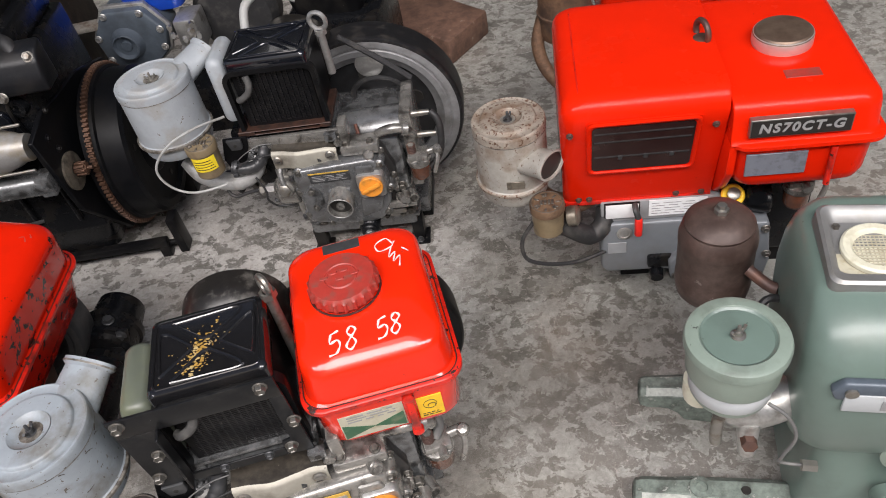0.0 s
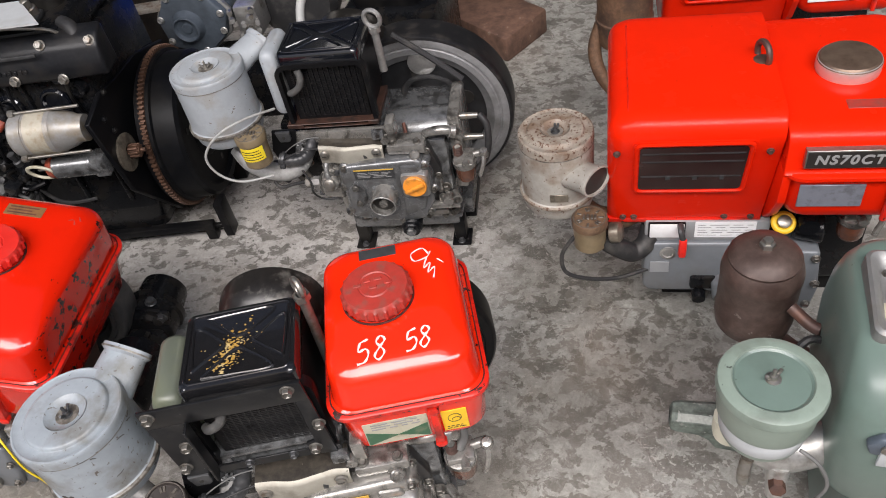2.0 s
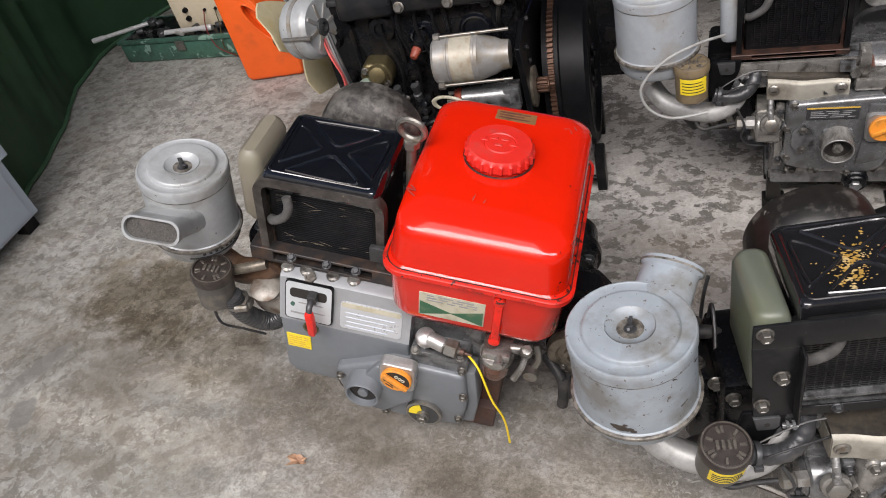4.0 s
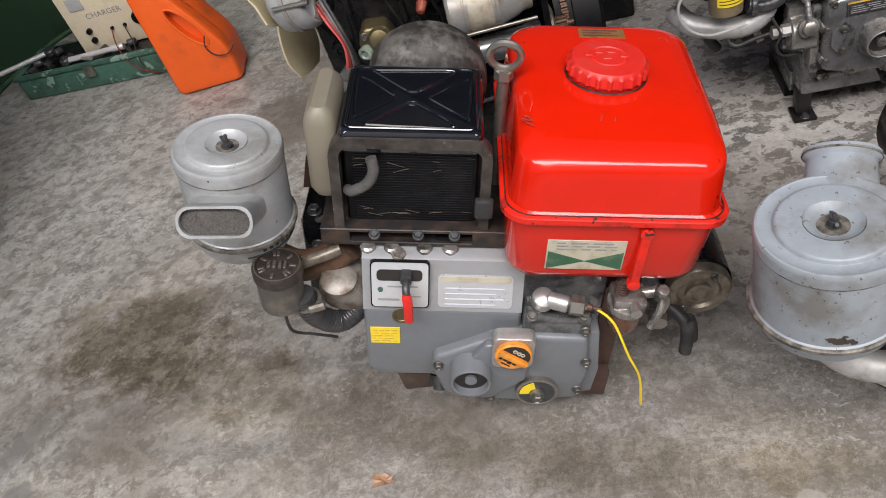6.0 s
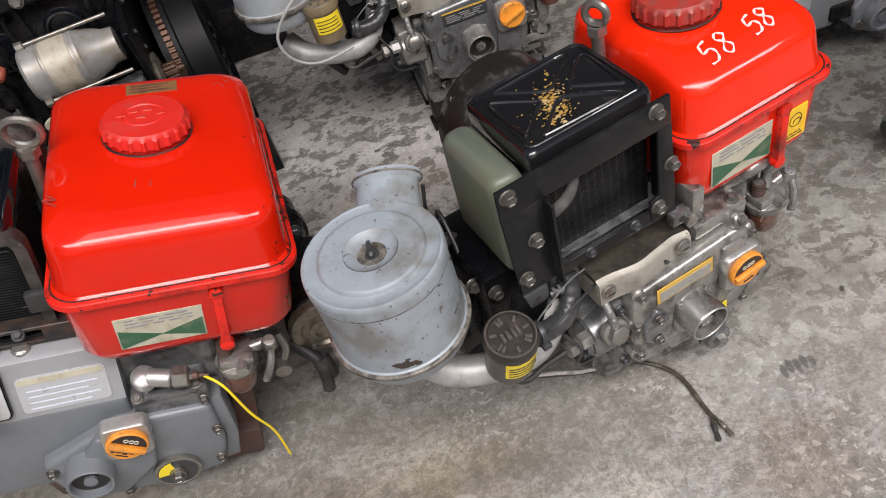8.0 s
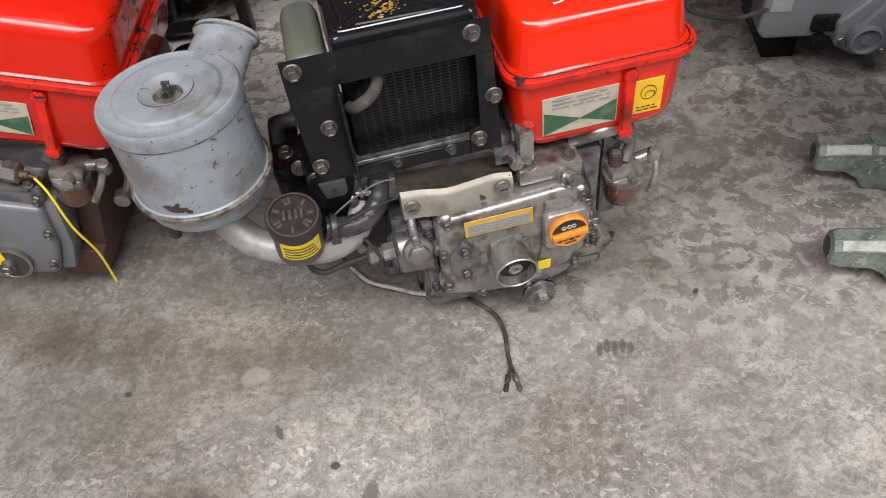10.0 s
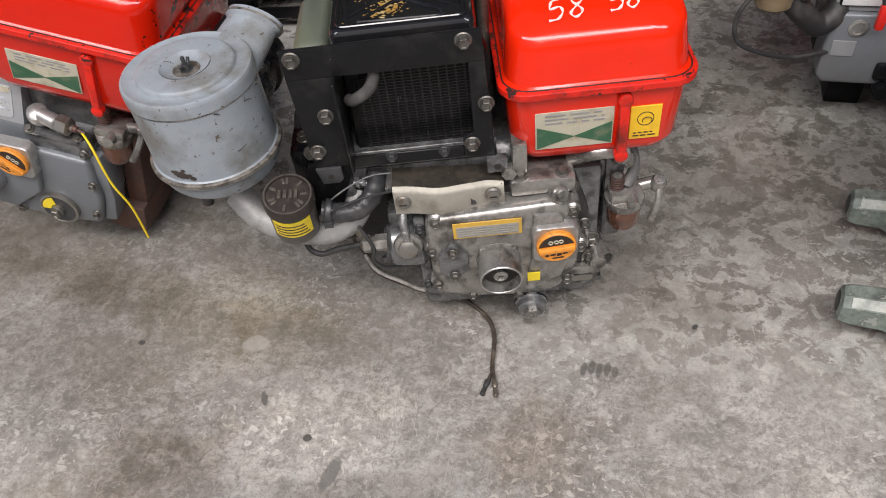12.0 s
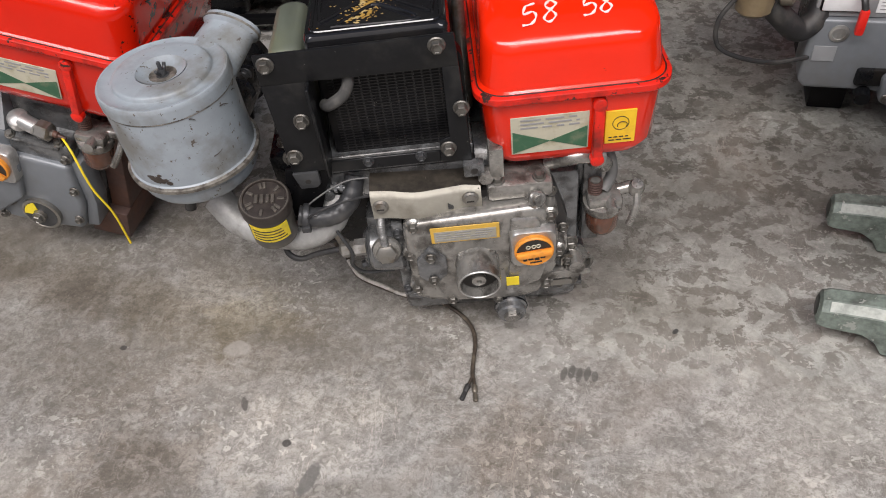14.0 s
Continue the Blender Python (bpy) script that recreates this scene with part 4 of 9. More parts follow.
def wrap_label(parent, x, y, z1, z0, r, mid, span, material):
    """Sticker bent round a canister."""
    def patch(a0, a1, za, zb, rad):
        bm = G()
        n = 12
        pts = [(math.cos(radians(a0 + (a1 - a0) * i / n)), math.sin(radians(a0 + (a1 - a0) * i / n))) for i in range(n + 1)]
        out = [(x + c * rad, y + s * rad) for c, s in pts]
        inn = [(x + c * (rad - 0.0015), y + s * (rad - 0.0015)) for c, s in reversed(pts)]
        return prism(bm, out + inn, "z", za, zb)
    lab = part("sticker", patch(mid - span / 2, mid + span / 2, z0, z1, r + 0.0004), material, parent, "yellow warning sticker")
    rnd = random.Random(5)
    for k in range(4):
        zz = z1 - (z1 - z0) * (0.2 + 0.2 * k)
        part("print_line", patch(mid - span * 0.42, mid + span * rnd.uniform(0.1, 0.42), zz - 0.0016, zz, r + 0.0009), ink_and_hole_black, lab)


grime_line = surface("black_grime_line", (0.035, 0.008, 0.006), 0.6, vary=0.4, grain=120, stain=(0.16, 0.02, 0.012), stain_amount=0.5, stain_size=60, bump=0.1)


def front_fall(d):
    """How far a tank's top has come down at the distance d from its front edge."""
    return 0.019 * max(0.0, 1 - d / 0.13) ** 1.5


def fuel_tank(parent, x0, x1, y0, y1, zb, zl, zt, cap_xy, cap_r, paint, cap_mat, name="fuel_tank", cap_h=0.032):
    """Pressed two-piece fuel tank with a seam flange and a ribbed screw cap. Returns the upper shell."""
    bm = loft(G(), x0, x1, y0, y1, [(zl + 0.003, 0.003, 0.035), (zl + 0.009, 0.010, 0.036), (zl + 0.03, 0.0115, 0.038), (zt - 0.030, 0.0145, 0.04), (zt - 0.019, 0.0162, 0.04), (zt - 0.0125, 0.0190, 0.04), (zt - 0.0085, 0.0240, 0.04), (zt - 0.0042, 0.0310, 0.038), (zt - 0.0012, 0.0380, 0.034), (zt, 0.052, 0.03), (zt + 0.0004, 0.078, 0.025), (zt + 0.0006, 0.105, 0.01)], 8)
    for k in range(1, 8):
        bmesh.ops.bisect_plane(bm, geom=bm.verts[:] + bm.edges[:] + bm.faces[:], plane_co=(0, y0 + 0.018 * k, 0), plane_no=(0, 1, 0))
    for v in bm.verts:
        if v.co.z > zl + 0.02:
            v.co.z -= front_fall(v.co.y - y0) * (v.co.z - zl) / (zt - zl)
    up = part(name, bm, paint, parent)
    part("seam_flange", loft(G(), x0, x1, y0, y1, [(zl - 0.006, 0.002, 0.034), (zl - 0.004, 0.0, 0.036), (zl + 0.004, 0.0, 0.036), (zl + 0.006, 0.003, 0.034)], 8), red_worn, up, "scratched red seam flange showing black")
    for k, zz in enumerate((zl + 0.0062, zl - 0.0063)):
        loop = [V(u, w, zz) for u, w in rr(x0 + (0.0062 if k == 0 else 0.0095), x1 - (0.0062 if k == 0 else 0.0095), y0 + (0.0062 if k == 0 else 0.0095), y1 - (0.0062 if k == 0 else 0.0095), 0.034, 8)]
        part("seam_grime", tube(G(), loop + loop[:1], 0.0011, 6, 1), grime_line, up)
    part("lower_shell", loft(G(), x0, x1, y0, y1, [(zb, 0.042, 0.03), (zb + 0.003, 0.028, 0.034), (zb + 0.010, 0.018, 0.036), (zb + 0.024, 0.0125, 0.036), (zl - 0.006, 0.009, 0.034)], 8), paint, up)
    cx, cy = cap_xy
    prof = [(0.9, -0.004, 0), (0.97, 0.004, 0), (1.0, 0.007, 1), (0.99, cap_h - 0.006, 1), (0.975, cap_h - 0.003, 0), (0.93, cap_h, 0), (0.5, cap_h + 0.001, 0), (0.47, cap_h - 0.0005, 0), (0.43, cap_h + 0.001, 0), (0.005, cap_h + 0.001, 0)]
    n = 22 * 6
    bm = skin(G(), [[V(cx + cap_r * q * (1 + 0.055 * rib * (k % 6 in (1, 2))) * math.cos(2 * math.pi * k / n), cy + cap_r * q * (1 + 0.055 * rib * (k % 6 in (1, 2))) * math.sin(2 * math.pi * k / n), zt + h) for k in range(n)] for q, h, rib in prof])
    marks = G()
    for u, v in ((-0.5, 0.05), (-0.22, 0.18), (0.1, 0.2), (0.4, 0.0), (-0.05, -0.1)):
        box(marks, cx + u * cap_r - 0.006, cx + u * cap_r + 0.006, cy + v * cap_r - 0.003, cy + v * cap_r + 0.003, zt + cap_h, zt + cap_h + 0.0022, 0.0008, 1)
    fcap = part("filler_cap", bm, cap_mat, up, "ribbed screw cap of faded red plastic", 28)
    part("raised_mark", marks, cap_mat, fcap)
    part("grime_ring", torus(G(), (cx, cy, zt + 0.0008), (0, 0, 1), cap_r * 1.03, 0.0019, 44, 6), grime_line, up, "dark grime round the cap")
    return up


def strap(parent, x, y, z1, z0):
    """Fuel level strap on a tank front."""
    bm = G()
    box(bm, x - 0.006, x + 0.006, y - 0.005, y + 0.012, z0, z1, 0.002)
    lathe(bm, [(0.009, -0.006), (0.009, 0.004), (0.006, 0.006)], (x, y, z1 - 0.004), (0, -1, 0), 14)
    lathe(bm, [(0.009, -0.006), (0.009, 0.004), (0.006, 0.006)], (x, y, z0 + 0.004), (0, -1, 0), 14)
    part("level_strap", bm, red_worn, parent, "narrow red level gauge strap")


def tank_label(parent, x0, x1, y, z0, z1, rnd):
    """Cream instruction label with green triangles left and right of the middle."""
    lab = part("label", box(G(), x0, x1, y - 0.0015, y, z0, z1, 0.0006, 1), cream_label, parent, "worn cream and green instruction label")
    zm = z0 + (z1 - z0) * 0.62
    xm = (x0 + x1) / 2
    for a, b in ((x0 + 0.002, xm), (x1 - 0.002, xm)):
        poly = [(a, z0 + 0.002), (b, (z0 + zm) / 2), (a, zm)]
        part("printed_triangle", prism(G(), poly if a < b else poly[::-1], "y", y - 0.0024, y - 0.0014), green_ink, lab)
    part("print_line", bars(G(), x0 + 0.012, x1 - 0.012, zm + 0.002, z1 - 0.002, y - 0.0014, 3, rnd, 0.4, 0.0008), grey_ink, lab)


def lifting_eye(parent, x, y, z0, z, r=0.014, axis=(0.3, 1, 0), material=zinc):
    bm = G()
    cyl(bm, (x, y, z0), (x, y, z - r), 0.009, 0.008, 12)
    torus(bm, (x, y, z), axis, r, 0.0052, 24, 8)
    lathe(bm, [(0.013, 0), (0.013, 0.012)], (x, y, z - r - 0.012), n=6)
    part("lifting_eye", bm, material, parent, "worn steel lifting eye bolt")


def radiator(parent, x0, x1, y0, y1, z0, zt, top_paint, frame_paint=black_matt, proud=0.0, fins=None, wide=0.005, rise=0.0):
    """Radiator with a pressed top tank, finned core and an arched front frame."""
    rad = part("radiator", box(G(), x0 + 0.004, x1 - 0.004, y0 + 0.012, y1, z0, zt - 0.02, 0.003, 1), black_matt, parent, "black radiator with dusty fins")
    bm = G()
    loft(bm, x0, x1, y0, y1, [(zt - 0.034, 0.003, 0.008), (zt - 0.030, 0.0, 0.010), (zt - 0.008, 0.0, 0.012), (zt - 0.002, 0.003, 0.012), (zt, 0.008, 0.010), (zt - 0.0015, 0.013, 0.008)], 4)
    part("top_tank", bm, top_paint, rad, "glossy black pressed radiator top")
    # raised ribs of the pressing
    cx, cy = (x0 + x1) / 2, (y0 + y1) / 2
    bm = G()
    ex, ey = (x1 - x0) / 2 - 0.02, (y1 - y0) / 2 - 0.018
    for sx, sy, turn in ((0, 1, 0), (0, -1, 0), (1, 0, 1), (-1, 0, 1)):
        # rounded triangles pressed up from each edge towards the middle
        if turn == 0:
            pts = [(cx - ex * 0.78, cy + sy * ey), (cx - ex * 0.16, cy + sy * ey * 0.30), (cx, cy + sy * ey * 0.22), (cx + ex * 0.16, cy + sy * ey * 0.30), (cx + ex * 0.78, cy + sy * ey), (cx, cy + sy * ey * 1.04), (cx - ex * 0.78, cy + sy * ey)]
        else:
            pts = [(cx + sx * ex, cy - ey * 0.74), (cx + sx * ex * 0.40, cy - ey * 0.12), (cx + sx * ex * 0.33, cy), (cx + sx * ex * 0.40, cy + ey * 0.12), (cx + sx * ex, cy + ey * 0.74), (cx + sx * ex * 1.05, cy), (cx + sx * ex, cy - ey * 0.74)]
        tube(bm, [(a, b, zt - 0.0012) for a, b in pts], 0.0026, 8, 5)
    loop = [V(u, w, zt - 0.0006) for u, w in rr(x0 + 0.010, x1 - 0.010, y0 + 0.010, y1 - 0.010, 0.010, 4)]
    tube(bm, loop + loop[:1], 0.002, 8, 1)
    part("pressed_rib", bm, top_paint, rad)
    # core
    bm = G()
    zc0, zc1 = z0 + 0.012, zt - 0.04
    k = int((zc1 - zc0) / 0.0042)
    for i in range(k):
        z = zc0 + (zc1 - zc0) * i / k
        box(bm, x0 + 0.016, x1 - 0.012, y0 + 0.0112, y0 + 0.013, z, z + 0.0012)
    for i in range(13):
        x = x0 + 0.022 + (x1 - x0 - 0.04) * i / 12
        box(bm, x - 0.0011, x + 0.0011, y0 + 0.0115 - proud, y0 + 0.013, zc0, zc1)
    tagged(part("fin_core", bm, fins or steel_black, rad, "dark dusty cooling fins"), kind="stuff")
    # arched frame with returned sides
    q = 0.022
    pts = [(x0 - 0.006, y0 - 0.002, z0)]
    pts += [(x0 - 0.006 + q - q * math.cos(radians(w)), y0 - 0.002, zt - 0.028 + rise - q + q * math.sin(radians(w))) for w in range(0, 91, 15)]
    pts += [(x1 + 0.006 - q + q * math.sin(radians(w)), y0 - 0.002, zt - 0.028 + rise - q + q * math.cos(radians(w))) for w in range(0, 91, 15)]
    pts += [(x1 + 0.006, y0 - 0.002, z0)]
    bm = G()
    rings = []
    path = [Vector(p) for p in pts]
    for i, p in enumerate(path):
        w = (path[min(i + 1, len(path) - 1)] - path[max(i - 1, 0)]).normalized()
        side = Vector((0, 1, 0)).cross(w).normalized()
        rings.append([p + side * a + Vector((0, b, 0)) for a, b in ((-wide, -0.003), (wide, -0.003), (wide, 0.016), (-wide, 0.016))])
    skin(bm, rings)
    part("front_frame", bm, frame_paint, rad)
    bm = G()
    tube(bm, [(x0 + 0.042, y0 - 0.004, zt - 0.036), (x0 + 0.045, y0 - 0.008, zt - 0.055), (x0 + 0.036, y0 - 0.009, zt - 0.075), (x0 + 0.016, y0 - 0.006, zt - 0.09), (x0 + 0.008, y0 + 0.004, zt - 0.096)], 0.0075, 12, 5)
    part("overflow_hose", bm, hose_dusty, rad, "short dusty overflow hose")
    return rad


steel_black = surface("dusty_fin_black", (0.006, 0.006, 0.007), 0.28, 0.0, vary=0.5, grain=80, stain=(0.03, 0.028, 0.025), stain_amount=0.25, stain_size=60, bump=0.3, spec=0.5)


def orange_filler(parent, x, y, z, r=0.028, turn=-10, printed=True):
    """Oil filler: cast square boss and a round orange cap with a grip bar and dark print."""
    bm = G()
    skin(bm, [[V(u, yy, w) for u, w in rr(x - s, x + s, z - s * 1.12, z + s * 0.98, 0.011, 5)] for s, yy in ((r * 1.16, y + 0.02), (r * 1.16, y + 0.002), (r * 1.1, y - 0.001), (r * 1.02, y - 0.001))])
    boss = part("filler_boss", bm, alloy, parent)
    m = Matrix.Translation((x, y, z)) @ Matrix.Rotation(radians(turn), 4, "Y")

    def put(bm):
        bmesh.ops.transform(bm, matrix=m, verts=bm.verts)
        return bm
    cap = part("oil_cap", put(lathe(G(), [(r * 0.95, 0.0), (r, 0.003), (r, 0.008), (r * 0.95, 0.0095), (0, 0.0095)], (0, 0, 0), (0, -1, 0), 36)), orange_cap, boss, "orange plastic oil filler cap")
    part("grip_bar", put(box(G(), -r * 0.92, r * 0.92, -0.0165, -0.009, -r * 0.17, r * 0.17, 0.0025)), orange_cap, cap)
    if not printed:
        return
    arc = [(r * 0.9 * math.cos(radians(a)), r * 0.9 * math.sin(radians(a))) for a in range(14, 167, 8)]
    part("dark_print", put(prism(G(), arc + [(-r * 0.87, r * 0.2), (r * 0.87, r * 0.2)], "y", -0.0101, -0.0092)), ink_and_hole_black, cap)
    bm = G()
    for a, b in ((-0.36, -0.16), (-0.08, 0.12), (0.2, 0.3)):
        torus(bm, (r * (a + b) / 2, -0.0103, r * 0.46), (0, 1, 0), r * 0.1, r * 0.035, 14, 6)
    part("print_mark", put(bm), cream_label, cap)
    bm = G()
    for a, b, c, d in ((-0.62, -0.42, -0.52, -0.34), (-0.36, -0.1, -0.50, -0.3), (-0.04, 0.2, -0.56, -0.32), (0.26, 0.5, -0.48, -0.3), (-0.3, 0.3, -0.74, -0.66)):
        box(bm, a * r, b * r, -0.0102, -0.0092, c * r, d * r)
    part("print_mark", put(bm), ink_and_hole_black, cap)


wheel_edge = surface("dark_rim_face", (0.012, 0.012, 0.013), 0.34, vary=0.25, grain=80, stain=(0.05, 0.045, 0.04), stain_amount=0.35, stain_size=25, bump=0.08, spec=0.3)
web_dark = surface("dark_flywheel_web", (0.022, 0.0225, 0.0245), 0.36, 0.4, vary=0.25, stain=(0.015, 0.014, 0.013), stain_amount=0.4, stain_size=20, bump=0.1)


def flywheel(parent, c, r, w, paint=flywheel_grey):
    """Cast flywheel with a raised rim; the axle runs along y."""
    x, y, z = c
    fw = part("flywheel", lathe(G(), [(r * 0.70, 0.03), (r * 0.70, -0.004), (r * 0.76, -0.012), (r * 0.79, -0.018), (r * 0.85, -0.0185), (r * 0.86, -0.016), (r * 0.875, -0.016), (r * 0.885, -0.0185), (r * 0.965, -0.018), (r * 0.99, -0.014), (r, -0.006), (r, w), (r * 0.7, w)], (x, y, z), (0, 1, 0), 80), paint, parent, "heavy cast flywheel rim")
    web = part("flywheel_web", lathe(G(), [(0.03, -0.02), (r * 0.22, -0.02), (r * 0.24, 0.0), (r * 0.3, 0.006), (r * 0.72, 0.006), (r * 0.72, w * 0.8), (r * 0.3, w * 0.8)], (x, y, z), (0, 1, 0), 64), black_matt if paint is black_matt else web_dark, fw, "dark painted flywheel web")
    if paint is flywheel_grey:
        part("rim_band", lathe(G(), [(r * 0.955, 0.03), (r * 0.958, -0.0186), (r * 0.985, -0.0172), (r * 0.998, -0.012), (r * 1.004, -0.004), (r * 1.004, w + 0.001), (r * 0.97, w + 0.001)], (x, y, z), (0, 1, 0), 80), wheel_edge, fw, "dark outer face of the rim")
    for k in range(5):
        t = 2 * math.pi * k / 5 + 0.3
        # no opening is cut: a black disc paints the hole's shade
        part("web_hole", lathe(G(), [(r * 0.09, 0), (r * 0.085, 0.003), (0, 0.002)], (x + r * 0.51 * math.cos(t), y + 0.0065, z + r * 0.51 * math.sin(t)), (0, -1, 0), 20), ink_and_hole_black, web)
    return fw


def fuel_bowl(parent, x, y, z, zb):
    """Fuel filter: cast head with cock, and a brown sediment bowl."""
    bm = G()
    box(bm, x - 0.024, x + 0.024, y - 0.02, y + 0.026, z - 0.006, z + 0.012, 0.006)
    lathe(bm, [(0.026, -0.018), (0.028, -0.014), (0.028, -0.004), (0.02, 0.0)], (x, y, z), n=24)
    cyl(bm, (x + 0.006, y - 0.012, z + 0.004), (x + 0.006, y - 0.034, z + 0.004), 0.008, 0.008, 12)
    cyl(bm, (x - 0.012, y, z + 0.01), (x - 0.012, y, z + 0.034), 0.0075, 0.0075, 6)
    cyl(bm, (x + 0.02, y + 0.008, z + 0.004), (x + 0.048, y + 0.008, z + 0.010), 0.009, 0.009, 12)
    lathe(bm, [(0.0, -0.012), (0.011, -0.010), (0.012, 0.0), (0.008, 0.010), (0, 0.011)], (x + 0.046, y + 0.002, z + 0.012), (0, -0.4, 1), 14)
    tube(bm, [(x + 0.046, y - 0.002, z + 0.010), (x + 0.044, y - 0.014, z - 0.008), (x + 0.034, y - 0.022, z - 0.036)], 0.0055, 8, 4)
    flt = part("fuel_filter", bm, cast_oily, parent, "cast alloy fuel filter head with cock")
    part("sediment_bowl", lathe(G(), [(0.008, zb), (0.019, zb + 0.003), (0.023, zb + 0.012), (0.024, z - 0.018)], (x, y, 0), n=24), amber_glass, flt, "brown sediment bowl")
    bm = G()
    for k in range(5):
        torus(bm, (x - 0.012, y, z + 0.014 + k * 0.0045), (0, 0, 1), 0.0085, 0.0018, 16, 6)
    part("spring", bm, brown_rust, flt)


braid_steel = surface("braided_steel_sleeve", (0.24, 0.24, 0.235), 0.38, 0.5, vary=0.4, grain=320, stain=(0.07, 0.065, 0.06), stain_amount=0.4, stain_size=60, bump=0.3)
hose_black = surface("shiny_black_hose", (0.035, 0.036, 0.038), 0.32, vary=0.2, stain=(0.09, 0.085, 0.078), stain_amount=0.35, stain_size=30, bump=0.05)
worn_shroud = surface("worn_black_shroud", (0.016, 0.0145, 0.013), 0.32, 0.1, vary=0.3, grain=90, stain=(0.20, 0.19, 0.17), stain_amount=0.36, stain_size=22, chip=(0.22, 0.2, 0.18), chip_size=60, chip_amount=0.05, bump=0.15)
grimy_top = surface("sooty_steel_top", (0.055, 0.047, 0.037), 0.36, 0.25, vary=0.3, grain=110, stain=(0.015, 0.013, 0.011), stain_amount=0.5, stain_size=36, chip=(0.14, 0.125, 0.1), chip_size=70, chip_amount=0.06, bump=0.08)
plate_grey = surface("worn_plate_print", (0.36, 0.34, 0.28), 0.4, 0.2, vary=0.1, stain=(0.24, 0.2, 0.12), stain_amount=0.4, stain_size=60, bump=0)
slate_cast = surface("slate_grey_cover_paint", (0.168, 0.172, 0.175), 0.26, 0.5, vary=0.1, grain=120, stain=(0.07, 0.066, 0.06), stain_amount=0.4, stain_size=30, bump=0.05, coat=0.3)


def diesel_core(parent, rnd, plated=True, duct=None):
    """Block, cover, filler, pump side and exhaust of the small horizontal diesel (front is -y)."""
    bm = G()
    box(bm, 0.145, 0.415, -0.035, 0.19, 0.02, 0.285, 0.012)
    blk = part("engine_block", bm, cast, parent, "dark grey cast engine block")
    part("radiator_seat", box(G(), 0.075, 0.27, -0.03, 0.13, 0.268, 0.318, 0.006), cast, parent)
    part("gear_housing", cyl(G(), (0.27, 0.04, 0.262), (0.44, 0.04, 0.262), 0.052, 0.056, 36, 0.004), cast, parent)
    part("end_plate", box(G(), 0.42, 0.448, -0.02, 0.12, 0.13, 0.335, 0.006), cast if plated else cast_oily, parent)
    base = part("base_rail", box(G(), 0.14, 0.19, 0.02, 0.20, 0.0, 0.05, 0.004), cast, parent)
    part("base_rail", box(G(), 0.385, 0.44, 0.03, 0.20, 0.0, 0.05, 0.004), cast, parent)
    for x in (0.15, 0.392):
        part("mounting_foot", prism(G(), [(x, -0.035), (x + 0.03, -0.042), (x + 0.034, 0.03), (x, 0.03)], "z", 0.052, 0.062, 0.003), cast, parent)
    bolts(blk, [((0.166, -0.024, 0.062), (0, 0, 1)), ((0.408, -0.024, 0.062), (0, 0, 1))], 0.008, 0.007)
    side = part("side_lug", box(G(), 0.392, 0.415, -0.05, -0.02, 0.10, 0.125, 0.004), cast_oily, parent)
    bolts(side, [((0.40, -0.05, 0.113), (0, -1, 0)), ((0.40, -0.048, 0.16), (0, -1, 0)), ((0.405, -0.04, 0.075), (0, -1, 0.3))], 0.0085, 0.010)
    part("side_tube", lathe(G(), [(0.012, 0), (0.013, 0.03), (0.009, 0.0305), (0.008, 0.02), (0, 0.02)], (0.412, -0.035, 0.125), (0.35, -1, 0.1), 18), cast_oily, parent)
    part("lower_rib", box(G(), 0.175, 0.40, -0.045, -0.03, 0.062, 0.078, 0.004), cast_oily, parent)
    bolts(blk, [((x, -0.046, 0.07), (0, -1, 0)) for x in (0.19, 0.235, 0.345, 0.385)], 0.006)
    # casting edges and pipes seen round the head
    part("head_pad", box(G(), 0.285, 0.372, -0.072, -0.02, 0.276, 0.302, 0.006), cast_oily, parent)
    bolts(blk, [((0.30, -0.06, 0.303), (0, -0.2, 1)), ((0.355, -0.06, 0.303), (0, -0.2, 1))], 0.0065, 0.006)
    bm = tube(G(), [(0.37, -0.03, 0.30), (0.40, -0.045, 0.318), (0.43, -0.04, 0.312), (0.448, -0.03, 0.285)], 0.011, 12, 5)
    lathe(bm, [(0.014, 0), (0.0165, 0.003), (0.0165, 0.014), (0.012, 0.016)], (0.425, -0.042, 0.313), (1, 0.2, -0.3), 14)
    part("fuel_elbow", bm, cast_oily, parent, "cast elbow with union")
    part("thin_line", tube(G(), [(0.075, -0.065, 0.245), (0.09, -0.075, 0.21), (0.085, -0.07, 0.18), (0.10, -0.06, 0.15), (0.14, -0.05, 0.14)], 0.0026, 8, 6), steel_dark, parent)
    part("thin_line", tube(G(), [(0.135, -0.06, 0.30), (0.09, -0.075, 0.305), (0.05, -0.078, 0.29), (0.03, -0.07, 0.265)], 0.0018, 8, 6), rubber, parent)
    # timing cover
    cov = part("gear_cover", prism(G(), [(0.168, 0.112), (0.229, 0.096), (0.318, 0.088), (0.35, 0.10), (0.376, 0.15), (0.379, 0.215), (0.362, 0.268), (0.345, 0.276), (0.178, 0.266), (0.166, 0.252)], "y", -0.09, -0.03, 0.011, 4), cast_oily if plated else slate_cast, parent, "oil-stained cast gear cover")
    part("flange", prism(G(), [(0.158, 0.10), (0.235, 0.082), (0.325, 0.074), (0.362, 0.094), (0.392, 0.15), (0.394, 0.222), (0.375, 0.285), (0.345, 0.290), (0.17, 0.276), (0.152, 0.262)], "y", -0.055, -0.034, 0.003), dark_frame, cov)
